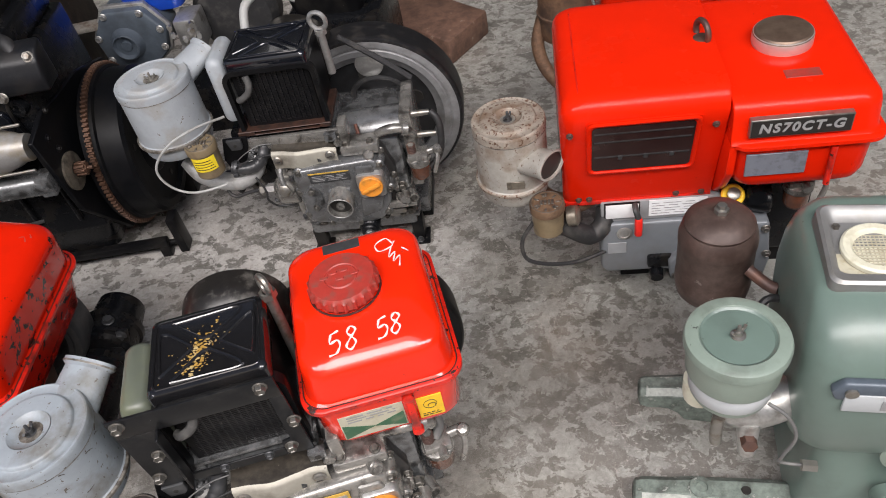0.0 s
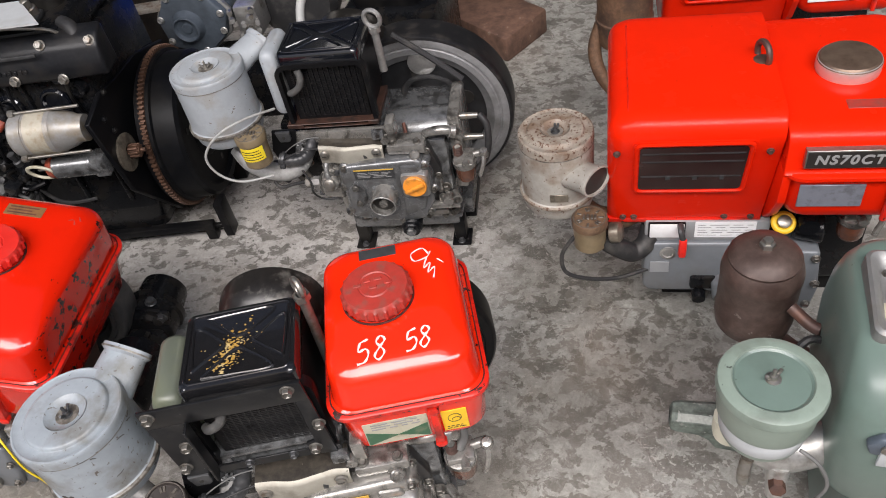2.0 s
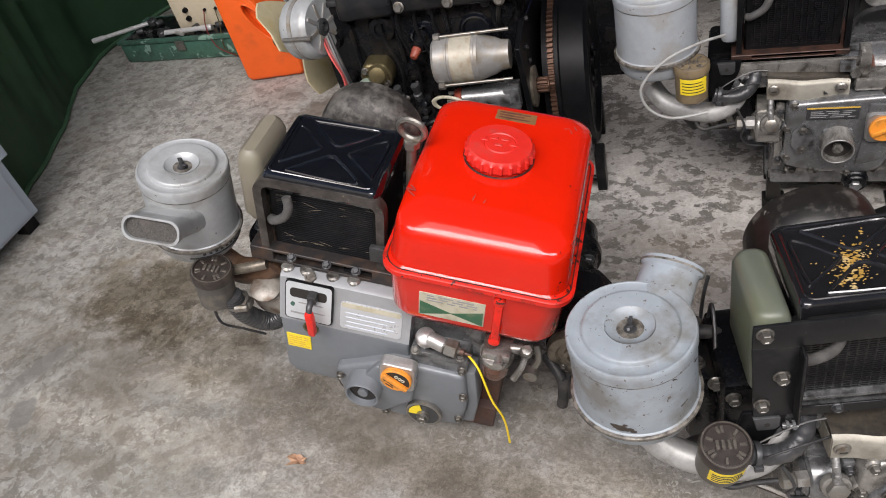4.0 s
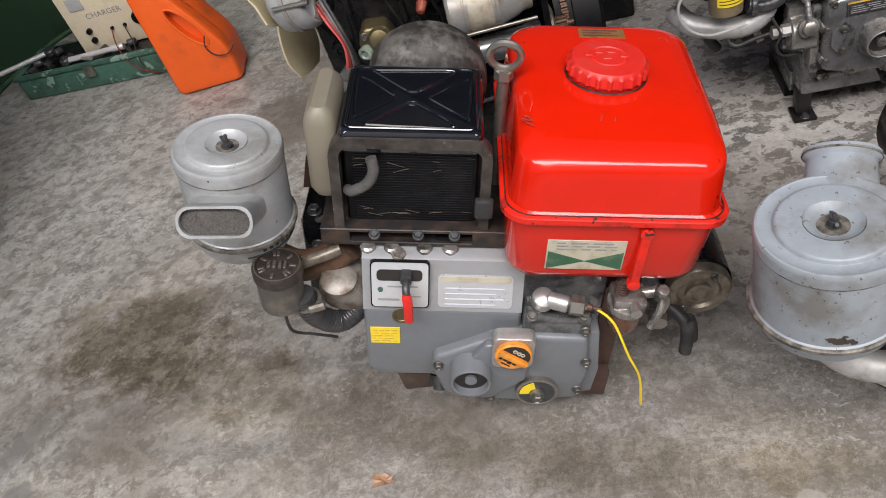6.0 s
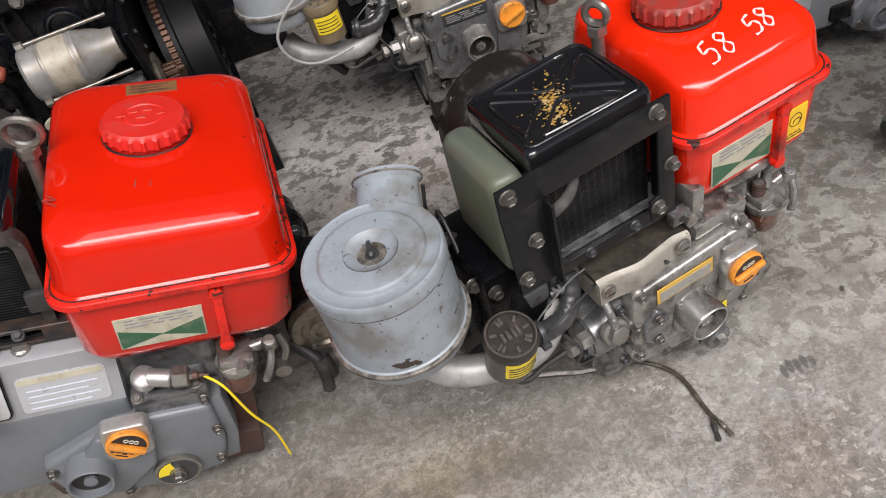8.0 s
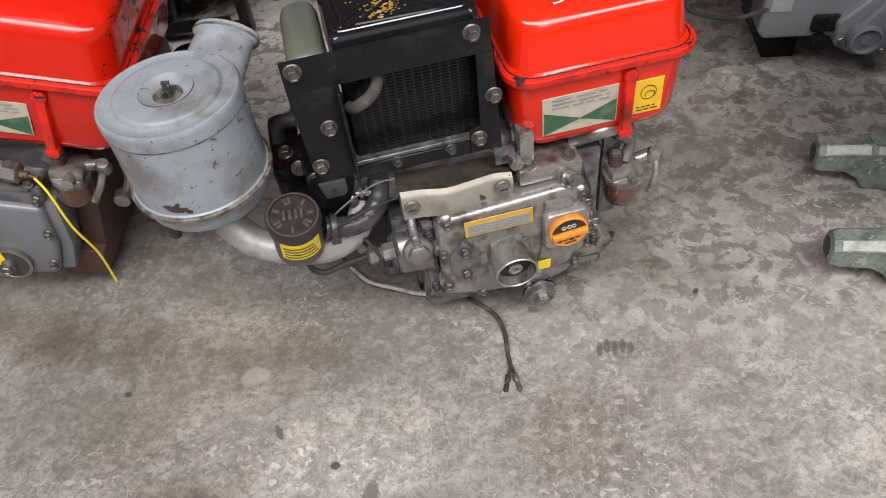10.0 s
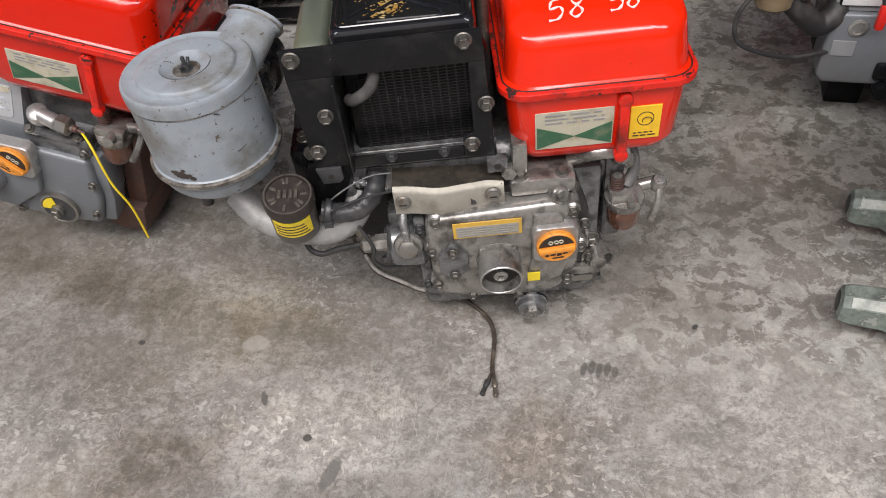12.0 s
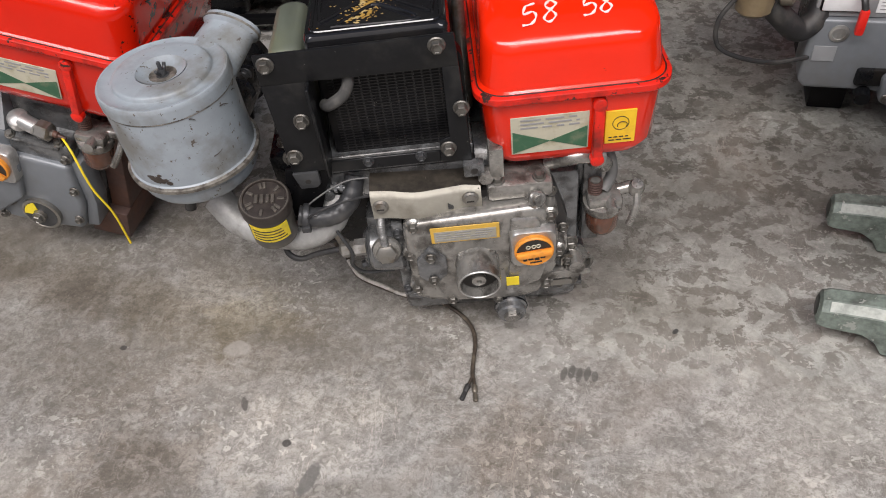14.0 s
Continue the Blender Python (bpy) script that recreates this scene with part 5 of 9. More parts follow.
    bolts(cov, [((x, -0.055, z), (0, -1, 0)) for x, z in ((0.159, 0.125), (0.158, 0.2), (0.162, 0.264), (0.371, 0.272), (0.388, 0.2), (0.372, 0.115), (0.30, 0.078), (0.225, 0.088))], 0.0062)
    bm = lathe(G(), [(0.040, 0.0), (0.034, 0.012), (0.031, 0.02), (0.0305, 0.054), (0.0295, 0.0565), (0.0265, 0.057), (0.0255, 0.040), (0.010, 0.040), (0.010, 0.050), (0.004, 0.051), (0.003, 0.047), (0, 0.047)], (0.263, -0.072, 0.180), (0, -1, -0.06), 32)
    lugs = []
    for x, z in ((0.174, 0.135), (0.172, 0.205), (0.182, 0.258), (0.366, 0.255), (0.378, 0.185), (0.36, 0.118), (0.29, 0.094), (0.222, 0.103)):
        part("bolt_lug", lathe(G(), [(0.012, -0.03), (0.0115, 0.002), (0.009, 0.005), (0, 0.005)], (x, -0.08, z), (0, -1, 0), 18), cov.data.materials[0], cov)
        lugs.append(((x, -0.085, z), (0, -1, 0)))
    bolts(cov, lugs, 0.0062, 0.006)
    part("cover_rib", prism(G(), [(0.236, 0.205), (0.290, 0.205), (0.296, 0.15), (0.285, 0.135), (0.242, 0.135), (0.230, 0.15)], "y", -0.098, -0.086, 0.006, 2), cov.data.materials[0], cov)
    part("cover_step", prism(G(), [(0.30, 0.115), (0.352, 0.135), (0.366, 0.19), (0.35, 0.26), (0.312, 0.262), (0.308, 0.18)], "y", -0.096, -0.086, 0.005, 2), cov.data.materials[0], cov)
    bore = part("starting_shaft_tube", bm, cast_oily, cov)
    part("rim_edge", torus(G(), (0.263, -0.1285, 0.1766), (0, -1, -0.06), 0.0285, 0.0014, 32, 6), alloy, bore)
    # black ring that paints the shade inside the bore
    part("bore_lining", lathe(G(), [(0.0254, 0.036), (0.0254, 0.0415), (0.011, 0.0412)], (0.263, -0.072, 0.180), (0, -1, -0.06), 24), ink_and_hole_black, bore)
    box_y = -0.091
    lab = part("rating_plate", box(G(), 0.204, 0.297, -0.0925, box_y, 0.229, 0.258, 0.0006, 1), amber if plated else steel_dark, cov, "amber rating sticker" if plated else "dark rating plate")
    if not plated:
        part("yellow_line", box(G(), 0.204, 0.297, -0.0932, -0.092, 0.254, 0.257), amber, lab)
    pnl = part("plate_panel", box(G(), 0.2085, 0.2925, -0.0931, -0.092, 0.2315, 0.2505), plate_grey if plated else steel_dark, lab)
    part("print_line", bars(G(), 0.211, 0.290, 0.233, 0.250, -0.0930, 4, rnd, 0.35), grey_ink, pnl)
    if plated:
        part("small_sticker", box(G(), 0.302, 0.320, -0.0992, -0.0978, 0.135, 0.152), yellow, cov)
    bm = prism(G(), [(0.2, 0.218), (0.216, 0.198), (0.216, 0.172), (0.2, 0.152), (0.184, 0.172), (0.184, 0.198)], "y", -0.097, -0.088, 0.003)
    bmesh.ops.transform(bm, matrix=Matrix.Translation((0.2, 0, 0.185)) @ Matrix.Diagonal((1.3, 1, 1.22, 1)) @ Matrix.Translation((-0.2, 0, -0.185)), verts=bm.verts)
    part("cover_plate", bm, cast, cov)
    bolts(cov, [((0.2, -0.098, 0.208), (0, -1, 0)), ((0.2, -0.098, 0.162), (0, -1, 0))], 0.0055)
    orange_filler(cov, 0.341, -0.103, 0.214, 0.027, -6 if plated else -25, plated)
    bm = G()
    cyl(bm, (0.338, -0.04, 0.262), (0.35, -0.085, 0.285), 0.014, 0.012, 14, 0.002)
    cyl(bm, (0.35, -0.085, 0.285), (0.3515, -0.089, 0.287), 0.007, 0.007, 10)
    part("spigot", bm, cast_oily, cov)
    bm = lathe(G(), [(0.024, -0.03), (0.024, 0.002), (0.0215, 0.005), (0.0215, 0.013), (0.019, 0.016), (0, 0.016)], (0.307, -0.088, 0.074), (0, -1, -0.1), 30)
    dp = part("drain_plug", bm, cast if plated else black_cast, parent, "oily round drain plug")
    part("plug_hex", lathe(G(), [(0.012, 0.014), (0.012, 0.022), (0.010, 0.024), (0, 0.024)], (0.307, -0.088, 0.074), (0, -1, -0.1), 6), cast_oily if plated else cast, dp)
    part("plug_washer", torus(G(), (0.307, -0.0886, 0.0739), (0, -1, -0.1), 0.0235, 0.0018, 30, 6), black_cast, dp)
    # exhaust cover
    def bent(prof, x0=0.131, x1=0.277):
        """Pressed cover whose front bulges in the middle and stands higher at the left end."""
        rings = []
        for i in range(23):
            q = i / 22
            bulge = -0.007 * math.exp(-((q - 0.42) / 0.2) ** 2) + 0.003 * math.exp(-((q - 0.85) / 0.1) ** 2)
            lift = 0.009 * (1 - q)
            rings.append([V(x0 + (x1 - x0) * q, y + (bulge if y < -0.055 else 0), z + (lift if z > 0.28 else bulge * 0.3)) for y, z in prof])
        return skin(G(), rings)
    cover = part("valve_cover", bent([(-0.064, 0.3015), (-0.0695, 0.2985), (-0.072, 0.294), (-0.0725, 0.268), (-0.0695, 0.268), (-0.0695, 0.288), (-0.064, 0.297)]), satin, parent, "bright steel valve cover with grimy top")
    part("cover_top", bent([(-0.020, 0.3035), (-0.040, 0.3040), (-0.058, 0.3030), (-0.0642, 0.3014), (-0.0642, 0.296), (-0.020, 0.290)]), grimy_top, cover, "grimy dark top of the cover")
    for x in (0.132, 0.274):
        part("cover_cheek", box(G(), x - 0.0012, x + 0.0012, -0.068, -0.022, 0.262, 0.300, 0.0005, 1), satin if x < 0.2 else grimy_top, cover)
    part("screw", lathe(G(), [(0.009, 0), (0.009, 0.0015), (0.006, 0.002), (0.006, 0.005), (0.004, 0.006), (0, 0.006)], (0.143, -0.072, 0.290), (0, -1, 0), 16), zinc, cover)
    part("screw", lathe(G(), [(0.009, 0), (0.009, 0.0015), (0.006, 0.002), (0.006, 0.005), (0.004, 0.006), (0, 0.006)], (0.262, -0.072, 0.289), (0, -1, 0), 16), zinc, cover)
    for px, pz in ((0.143, 0.290), (0.262, 0.289)):
        part("screw_head", lathe(G(), [(0.011, 0), (0.011, 0.002), (0.0085, 0.004), (0.0085, 0.006), (0.005, 0.0075), (0, 0.0075)], (px, -0.0725, pz), (0, -1, 0), 18), zinc, cover)
        # slot shade painted as a black bar
        part("screw_slot", box(G(), px - 0.005, px + 0.005, -0.0806, -0.0795, pz - 0.001, pz + 0.001), ink_and_hole_black, cover)
    bm = prism(G(), [(0.232, 0.277), (0.232, 0.284), (0.239, 0.277)], "y", -0.0772, -0.0716)
    part("print_mark", bm, steel_dark, cover)
    # dark castings and hoses behind the intake
    dk = part("manifold_block", box(G(), 0.015, 0.15, 0.02, 0.17, 0.13, 0.315, 0.012), black_cast, parent, "oily black manifold casting")
    bolts(dk, [((0.03, 0.02, 0.16), (0, -1, 0)), ((0.06, 0.02, 0.20), (0, -1, 0)), ((0.03, 0.02, 0.29), (0, -1, 0))], 0.008, 0.009)
    part("black_hose", tube(G(), [(-0.01, 0.03, 0.14), (-0.03, 0.02, 0.18), (-0.01, 0.0, 0.215), (0.03, -0.005, 0.19)], 0.011, 10, 6), rubber, dk)
    part("throttle_lever", prism(G(), [(0.045, 0.215), (0.058, 0.215), (0.075, 0.165), (0.062, 0.16)], "y", -0.014, -0.008, 0.001), zinc, dk)
    # pump on the side
    bm = G()
    cyl(bm, (0.112, -0.045, 0.187), (0.162, -0.045, 0.187), 0.0345, 0.0375, 36, 0.004)
    cyl(bm, (0.104, -0.045, 0.187), (0.113, -0.045, 0.187), 0.026, 0.030, 28, 0.003)
    box(bm, 0.15, 0.166, -0.07, 0.0, 0.10, 0.25, 0.003)
    box(bm, 0.112, 0.15, -0.04, 0.0, 0.15, 0.24, 0.006)
    pump = part("oil_pump", bm, cast if plated else cast_oily, parent, "dark cast oil pump")
    part("pump_collar", lathe(G(), [(0.020, 0), (0.021, 0.004), (0.019, 0.009), (0.015, 0.010)], (0.140, -0.078, 0.214), (0, -1, 0.3), 24), cast_oily, pump)
    part("banjo_bolt", lathe(G(), [(0.017, 0.006), (0.017, 0.009), (0.0145, 0.010), (0.0145, 0.019), (0.011, 0.021), (0, 0.021)], (0.140, -0.078, 0.214), (0, -1, 0.3), 6), zinc, pump, "bright hexagon banjo bolt")
    bm = tube(G(), [(0.140, -0.086, 0.226), (0.1385, -0.083, 0.243), (0.138, -0.075, 0.258), (0.140, -0.055, 0.272)], 0.0056, 12, 16, 0.05, 22)
    part("braided_hose", bm, braid_steel, pump, "short steel-braided oil hose")
    bolts(pump, [((0.105, -0.060, 0.170), (-1, -0.3, 0)), ((0.158, -0.07, 0.118), (0, -1, 0)), ((0.158, -0.07, 0.236), (0, -1, 0))], 0.0052, 0.006, steel_dark)
    nut = part("line_nut", lathe(G(), [(0.0125, -0.004), (0.0125, 0.012), (0.009, 0.013), (0.009, 0.019)], (0.106, -0.066, 0.210), (-1, 0, 0), 6), alloy, pump)
    part("nut_collar", lathe(G(), [(0.0125, 0.019), (0.0135, 0.021), (0.0135, 0.030), (0.010, 0.032), (0.006, 0.034)], (0.106, -0.066, 0.210), (-1, 0, 0), 6), zinc, nut)
    part("injector_line", tube(G(), [(0.074, -0.066, 0.210), (0.04, -0.062, 0.201), (0.012, -0.062, 0.194), (-0.004, -0.058, 0.205), (-0.004, -0.050, 0.228)], 0.0042, 10, 6), rubber, pump, "thin black sleeved line")
    # exhaust and intake bends
    part("exhaust_elbow", tube(G(), [(-0.10, 0.01, 0.262), (-0.07, -0.015, 0.236), (-0.02, -0.038, 0.228), (0.03, -0.048, 0.228), (0.066, -0.04, 0.245), (0.082, -0.02, 0.275)], 0.0215, 16, 6), duct or cast_oily, parent, "dirty cast intake elbow")
    part("breather_hose", tube(G(), [(0.030, -0.064, 0.280), (0.055, -0.064, 0.273), (0.082, -0.060, 0.274), (0.102, -0.048, 0.288), (0.110, -0.030, 0.312)], 0.0138, 16, 10, 0.03, 9), hose_black, parent, "ribbed black breather hose")
    bm = G()
    lathe(bm, [(0.017, -0.004), (0.0175, -0.003), (0.0175, 0.003), (0.017, 0.004)], (0.04, -0.064, 0.278), (1, 0, -0.2), 18)
    box(bm, 0.034, 0.046, -0.085, -0.077, 0.266, 0.275, 0.001)
    part("hose_clip", bm, steel_dark, parent)
    part("control_wire", tube(G(), [(0.130, -0.045, 0.318), (0.105, -0.050, 0.321), (0.078, -0.054, 0.312), (0.052, -0.056, 0.296), (0.034, -0.056, 0.280)], 0.0012, 6, 8), hose_grey, parent)
    bm = G()
    cyl(bm, (0.070, -0.012, 0.286), (0.070, -0.042, 0.290), 0.012, 0.010, 14, 0.002)
    cyl(bm, (0.078, -0.040, 0.303), (0.112, -0.046, 0.302), 0.0042, 0.0042, 10)
    for x in (0.082, 0.090, 0.108):
        lathe(bm, [(0.0075, 0), (0.0075, 0.004)], (x, -0.041, 0.303), (1, 0, 0), 6)
    part("decompression_lever", bm, cast, parent)
    # right-hand fittings
    bm = G()
    box(bm, 0.382, 0.394, -0.065, -0.02, 0.155, 0.19, 0.003)
    box(bm, 0.36, 0.41, -0.085, -0.073, 0.122, 0.138, 0.003)
    cyl(bm, (0.405, -0.06, 0.143), (0.405, -0.085, 0.143), 0.012, 0.012, 12)
    box(bm, 0.398, 0.428, -0.072, -0.066, 0.112, 0.122, 0.002)
    gb = part("governor_bracket", bm, cast_oily, parent)
    lk = G()
    skin(lk, [[V(u, yy, w) for u, w in rr(0.383, 0.402, 0.128, 0.158, 0.009, 5)] for yy in (-0.070, -0.074)])
    lnk = part("link_plate", lk, zinc, gb)
    bolts(lnk, [((0.3925, -0.074, 0.149), (0, -1, 0)), ((0.3925, -0.074, 0.137), (0, -1, 0))], 0.005, 0.004)
    lk = G()
    skin(lk, [[V(u, yy, w) for u, w in rr(0.358, 0.40, 0.100, 0.112, 0.0055, 4)] for yy in (-0.074, -0.078)])
    part("link_plate", lk, zinc, gb)
    bm = G()
    box(bm, 0.29, 0.31, -0.06, -0.02, 0.305, 0.355, 0.004)
    cyl(bm, (0.285, -0.05, 0.312), (0.285, -0.066, 0.312), 0.010, 0.010, 6)
    part("bracket", bm, cast_oily, parent)
    tab = part("bracket_tab", box(G(), 0.257, 0.284, -0.062, -0.048, 0.315, 0.336, 0.002), cast, parent)
    # black disc in place of the shaded hole
    part("tab_hole", lathe(G(), [(0.005, 0), (0.0048, 0.0006), (0.0035, 0.0008), (0, 0.0003)], (0.271, -0.0621, 0.325), (0, -1, 0), 14), ink_and_hole_black, tab)
    arm = part("bracket_arm", prism(G(), [(0.026, 0.345), (0.082, 0.345), (0.078, 0.32), (0.060, 0.272), (0.020, 0.262), (0.012, 0.29)], "y", -0.046, -0.040, 0.0015), black_matt, parent, "black bracket arm behind the canister")
    tab = part("bracket_tab", prism(G(), [(0.036, 0.345), (0.070, 0.345), (0.070, 0.325), (0.064, 0.319), (0.042, 0.319)], "y", -0.056, -0.048, 0.0015), steel_dark, arm)
    # hole shade painted on as a black disc
    part("tab_hole", lathe(G(), [(0.0038, 0), (0.0036, 0.0006), (0, 0.0006)], (0.054, -0.0561, 0.331), (0, -1, 0), 14), ink_and_hole_black, tab)
    fuel_bowl(parent, 0.448, -0.03, 0.225, 0.165)
    # shroud behind the radiator
    bm = lathe(G(), [(0.0, -0.034), (0.03, -0.032), (0.055, -0.024), (0.076, -0.010), (0.088, 0.008), (0.092, 0.024), (0.092, 0.06), (0.05, 0.065)], (0.178, 0.165, 0.392), (0, 1, 0), 48)
    part("fan_shroud", bm, worn_shroud, parent, "worn dark fan shroud")


# ---- the things ----
rnd = random.Random(11)

# engine with the tank marked 58
b = thing("diesel_engine", pose(-0.6, 0.62, 0, 0, 0, 13), "grey diesel engine with red fuel tank hand-marked 58", "engine", "small diesel engines")
diesel_core(b, rnd, True, pipe_alloy)
radiator(b, 0.087, 0.258, -0.032, 0.112, 0.335, 0.524, black_chip)
frnd = random.Random(21)
bm = G()
for k in range(230):
    u, v = frnd.gauss(0, 0.012), frnd.gauss(0, 0.020)
    if k % 3 == 0:
        u, v = u * 1.8, v * 1.7
    px, py = max(0.105, min(0.24, 0.160 + u + 0.35 * v)), max(-0.015, min(0.098, 0.026 + v))
    q = frnd.uniform(0.0005, 0.0019) * (1.5 if abs(u) < 0.012 else 0.8)
    t0 = frnd.uniform(0, 6.28)
    poly = [(px + q * frnd.uniform(0.5, 1.6) * math.cos(t0 + w * 1.05), py + q * frnd.uniform(0.4, 1.0) * math.sin(t0 + w * 1.05)) for w in range(6)]
    prism(bm, poly, "z", 0.5221, 0.5226 + 0.000002 * k)
tagged(part("bare_patch", bm, ochre, b, "flakes of ochre primer where black paint is gone"), kind="stuff")
part("lower_frame", frame4(G(), 0.075, 0.272, 0.318, 0.345, 0.1, 0.25, 0.324, 0.339, -0.03, 0.11), cast, b)
bm = G()
loft(bm, 0.038, 0.084, -0.03, 0.10, [(0.36, 0.004, 0.012), (0.37, 0.0, 0.014), (0.49, 0.0, 0.016), (0.502, 0.004, 0.016), (0.507, 0.012, 0.01)], 5)
part("coolant_tank", bm, coolant_green, b, "translucent green plastic coolant tank")
# bracket plate in front of the radiator
plate_black = surface("scuffed_black_plate", (0.009, 0.0093, 0.0102), 0.30, 0.0, vary=0.2, grain=90, stain=(0.03, 0.029, 0.027), stain_amount=0.35, stain_size=22, chip=(0.16, 0.155, 0.145), chip_size=110, chip_amount=0.02, bump=0.04, spec=0.24)
brk = part("bracket_plate", prism(G(), [(0.031, 0.519), (0.262, 0.521), (0.264, 0.479), (0.031, 0.479)], "y", -0.052, -0.047, 0.0012), plate_black, b, "black painted steel mounting plate")
part("bracket_side", prism(G(), [(0.031, 0.479), (0.087, 0.479), (0.087, 0.345), (0.037, 0.341)], "y", -0.052, -0.047, 0.0012), plate_black, brk)
part("bracket_side", prism(G(), [(0.244, 0.479), (0.264, 0.479), (0.270, 0.335), (0.230, 0.339), (0.230, 0.372), (0.244, 0.376)], "y", -0.052, -0.047, 0.0012), plate_black, brk)
part("bracket_rail", box(G(), 0.087, 0.230, -0.0515, -0.0475, 0.338, 0.356, 0.0012, 1), plate_black, brk)
part("bracket_rib", box(G(), 0.0845, 0.0885, -0.07, -0.047, 0.345, 0.479, 0.0012, 1), plate_black, brk)
bolts(brk, [((x, -0.052, z), (0, -1, 0)) for x, z in ((0.044, 0.507), (0.241, 0.509), (0.046, 0.372), (0.241, 0.360), (0.067, 0.425), (0.262, 0.42))], 0.0074, 0.0075)
bolts(brk, [((x, -0.0515, 0.352), (0, -1, 0)) for x in (0.137, 0.205)], 0.0055, 0.005, steel_dark)
cl = air_cleaner(b, -0.102, 0.011, 0.475, 0.0865, 0.155, blue_grey, turn=75)
bm = G()
oval(bm, (-0.078, 0.035, 0.432), (-0.030, 0.120, 0.468), 0.09, 0.062, 0.078, 0.046, hollow=0.0045)
nz = part("intake_nozzle", bm, blue_grey, cl)
part("worn_lip", oval(G(), (-0.0335, 0.1138, 0.4654), (-0.0322, 0.1161, 0.4664), 0.0895, 0.0575, 0.0895, 0.0575), nut_grime, nz, "rubbed bare lip")
bm = G()
srnd = random.Random(5)
for k in range(5):
    an, zz = radians(srnd.uniform(-150, 5)), 0.452 - 0.10 * srnd.random() ** 1.5
    span, drop = radians(srnd.uniform(3, 11)), srnd.uniform(-0.008, 0.004)
    rad = 0.0865 * (0.957 + 0.008 * (zz - 0.36) / 0.1)
    tube(bm, [(-0.102 + rad * math.cos(an + span * q), 0.011 + rad * math.sin(an + span * q), zz + drop * q * q) for q in (0, 0.5, 1)], srnd.uniform(0.0004, 0.0009), 6, 3, r_end=0.0003)
tagged(part("paint_scratch", bm, scratch_dark, cl, "dark scratches through the paint"), kind="stuff")
bm = G()
prnd = random.Random(8)
for k in range(9):
    an, zz, q = radians(-108 + prnd.gauss(0, 5)), 0.366 + prnd.gauss(0, 0.004), prnd.uniform(0.002, 0.0055)
    rad = 0.0865 * 0.955
    o, tx = V(-0.102 + rad * math.cos(an), 0.011 + rad * math.sin(an), zz), V(-math.sin(an), math.cos(an), 0)
    nr = V(math.cos(an), math.sin(an), 0)
    ring = [o + tx * q * 1.5 * prnd.uniform(0.6, 1.2) * math.cos(w * 0.9) + V(0, 0, q * prnd.uniform(0.5, 1.0) * math.sin(w * 0.9)) for w in range(7)]
    skin(bm, [[p - nr * 0.002 for p in ring], [p + nr * (0.0006 + 0.00005 * k) for p in ring]])
tagged(part("rust_patch", bm, scratch_dark, cl, "brown rust patch above the clamp band"), kind="stuff")
# linkage and hose behind the cleaner
gov = part("governor_housing", box(G(), -0.028, 0.022, 0.06, 0.19, 0.13, 0.285, 0.012), black_cast, b, "oily black governor casting")
bolts(gov, [((-0.005, 0.09, 0.285), (0, 0, 1)), ((0.008, 0.165, 0.285), (0, 0, 1)), ((0.011, 0.046, 0.292), (0, -1, 0.3))], 0.008, 0.008)
part("linkage_rod", tube(G(), [(0.020, 0.155, 0.285), (0.026, 0.15, 0.345), (0.024, 0.118, 0.332), (0.019, 0.085, 0.30)], 0.0032, 8, 6), steel_dark, gov)
part("linkage_rod", tube(G(), [(0.030, 0.19, 0.365), (0.020, 0.18, 0.33), (0.014, 0.172, 0.285)], 0.003, 8, 5), steel_dark, gov)
part("rubber_elbow", tube(G(), [(-0.012, 0.125, 0.28), (-0.006, 0.128, 0.306), (0.016, 0.126, 0.312), (0.040, 0.122, 0.300)], 0.011, 12, 6), rubber, gov, "black rubber elbow hose")
canister(b, -0.008, -0.062, 0.333, 0.033, 0.082, canister_dark, dusty_cap, -85, 13)
tk = fuel_tank(b, 0.277, 0.518, -0.068, 0.214, 0.314, 0.43, 0.52, (0.38, 0.076), 0.051, red_rubbed, red_dusty, cap_h=0.027)
strap(tk, 0.428, -0.064, 0.416, 0.322)
tank_label(tk, 0.32, 0.417, -0.0575, 0.343, 0.4, rnd)
ylab = part("sticker", box(G(), 0.437, 0.475, -0.0595, -0.055, 0.346, 0.396, 0.0005, 1), yellow_warm, tk, "deep yellow caution sticker")
part("print_line", bars(G(), 0.442, 0.470, 0.349, 0.358, -0.0594, 2, rnd, 0.35), ink_and_hole_black, ylab)
part("print_drawing", torus(torus(G(), (0.456, -0.0598, 0.377), (0, 1, 0), 0.010, 0.0005, 20, 6), (0.458, -0.0598, 0.374), (0, 1, 0.2), 0.006, 0.0005, 16, 6), ink_and_hole_black, ylab)
part("cap_hinge_tab", box(G(), 0.355, 0.413, 0.158, 0.178, 0.5175, 0.5209), steel_dark, tk, "dark strip on the tank top")


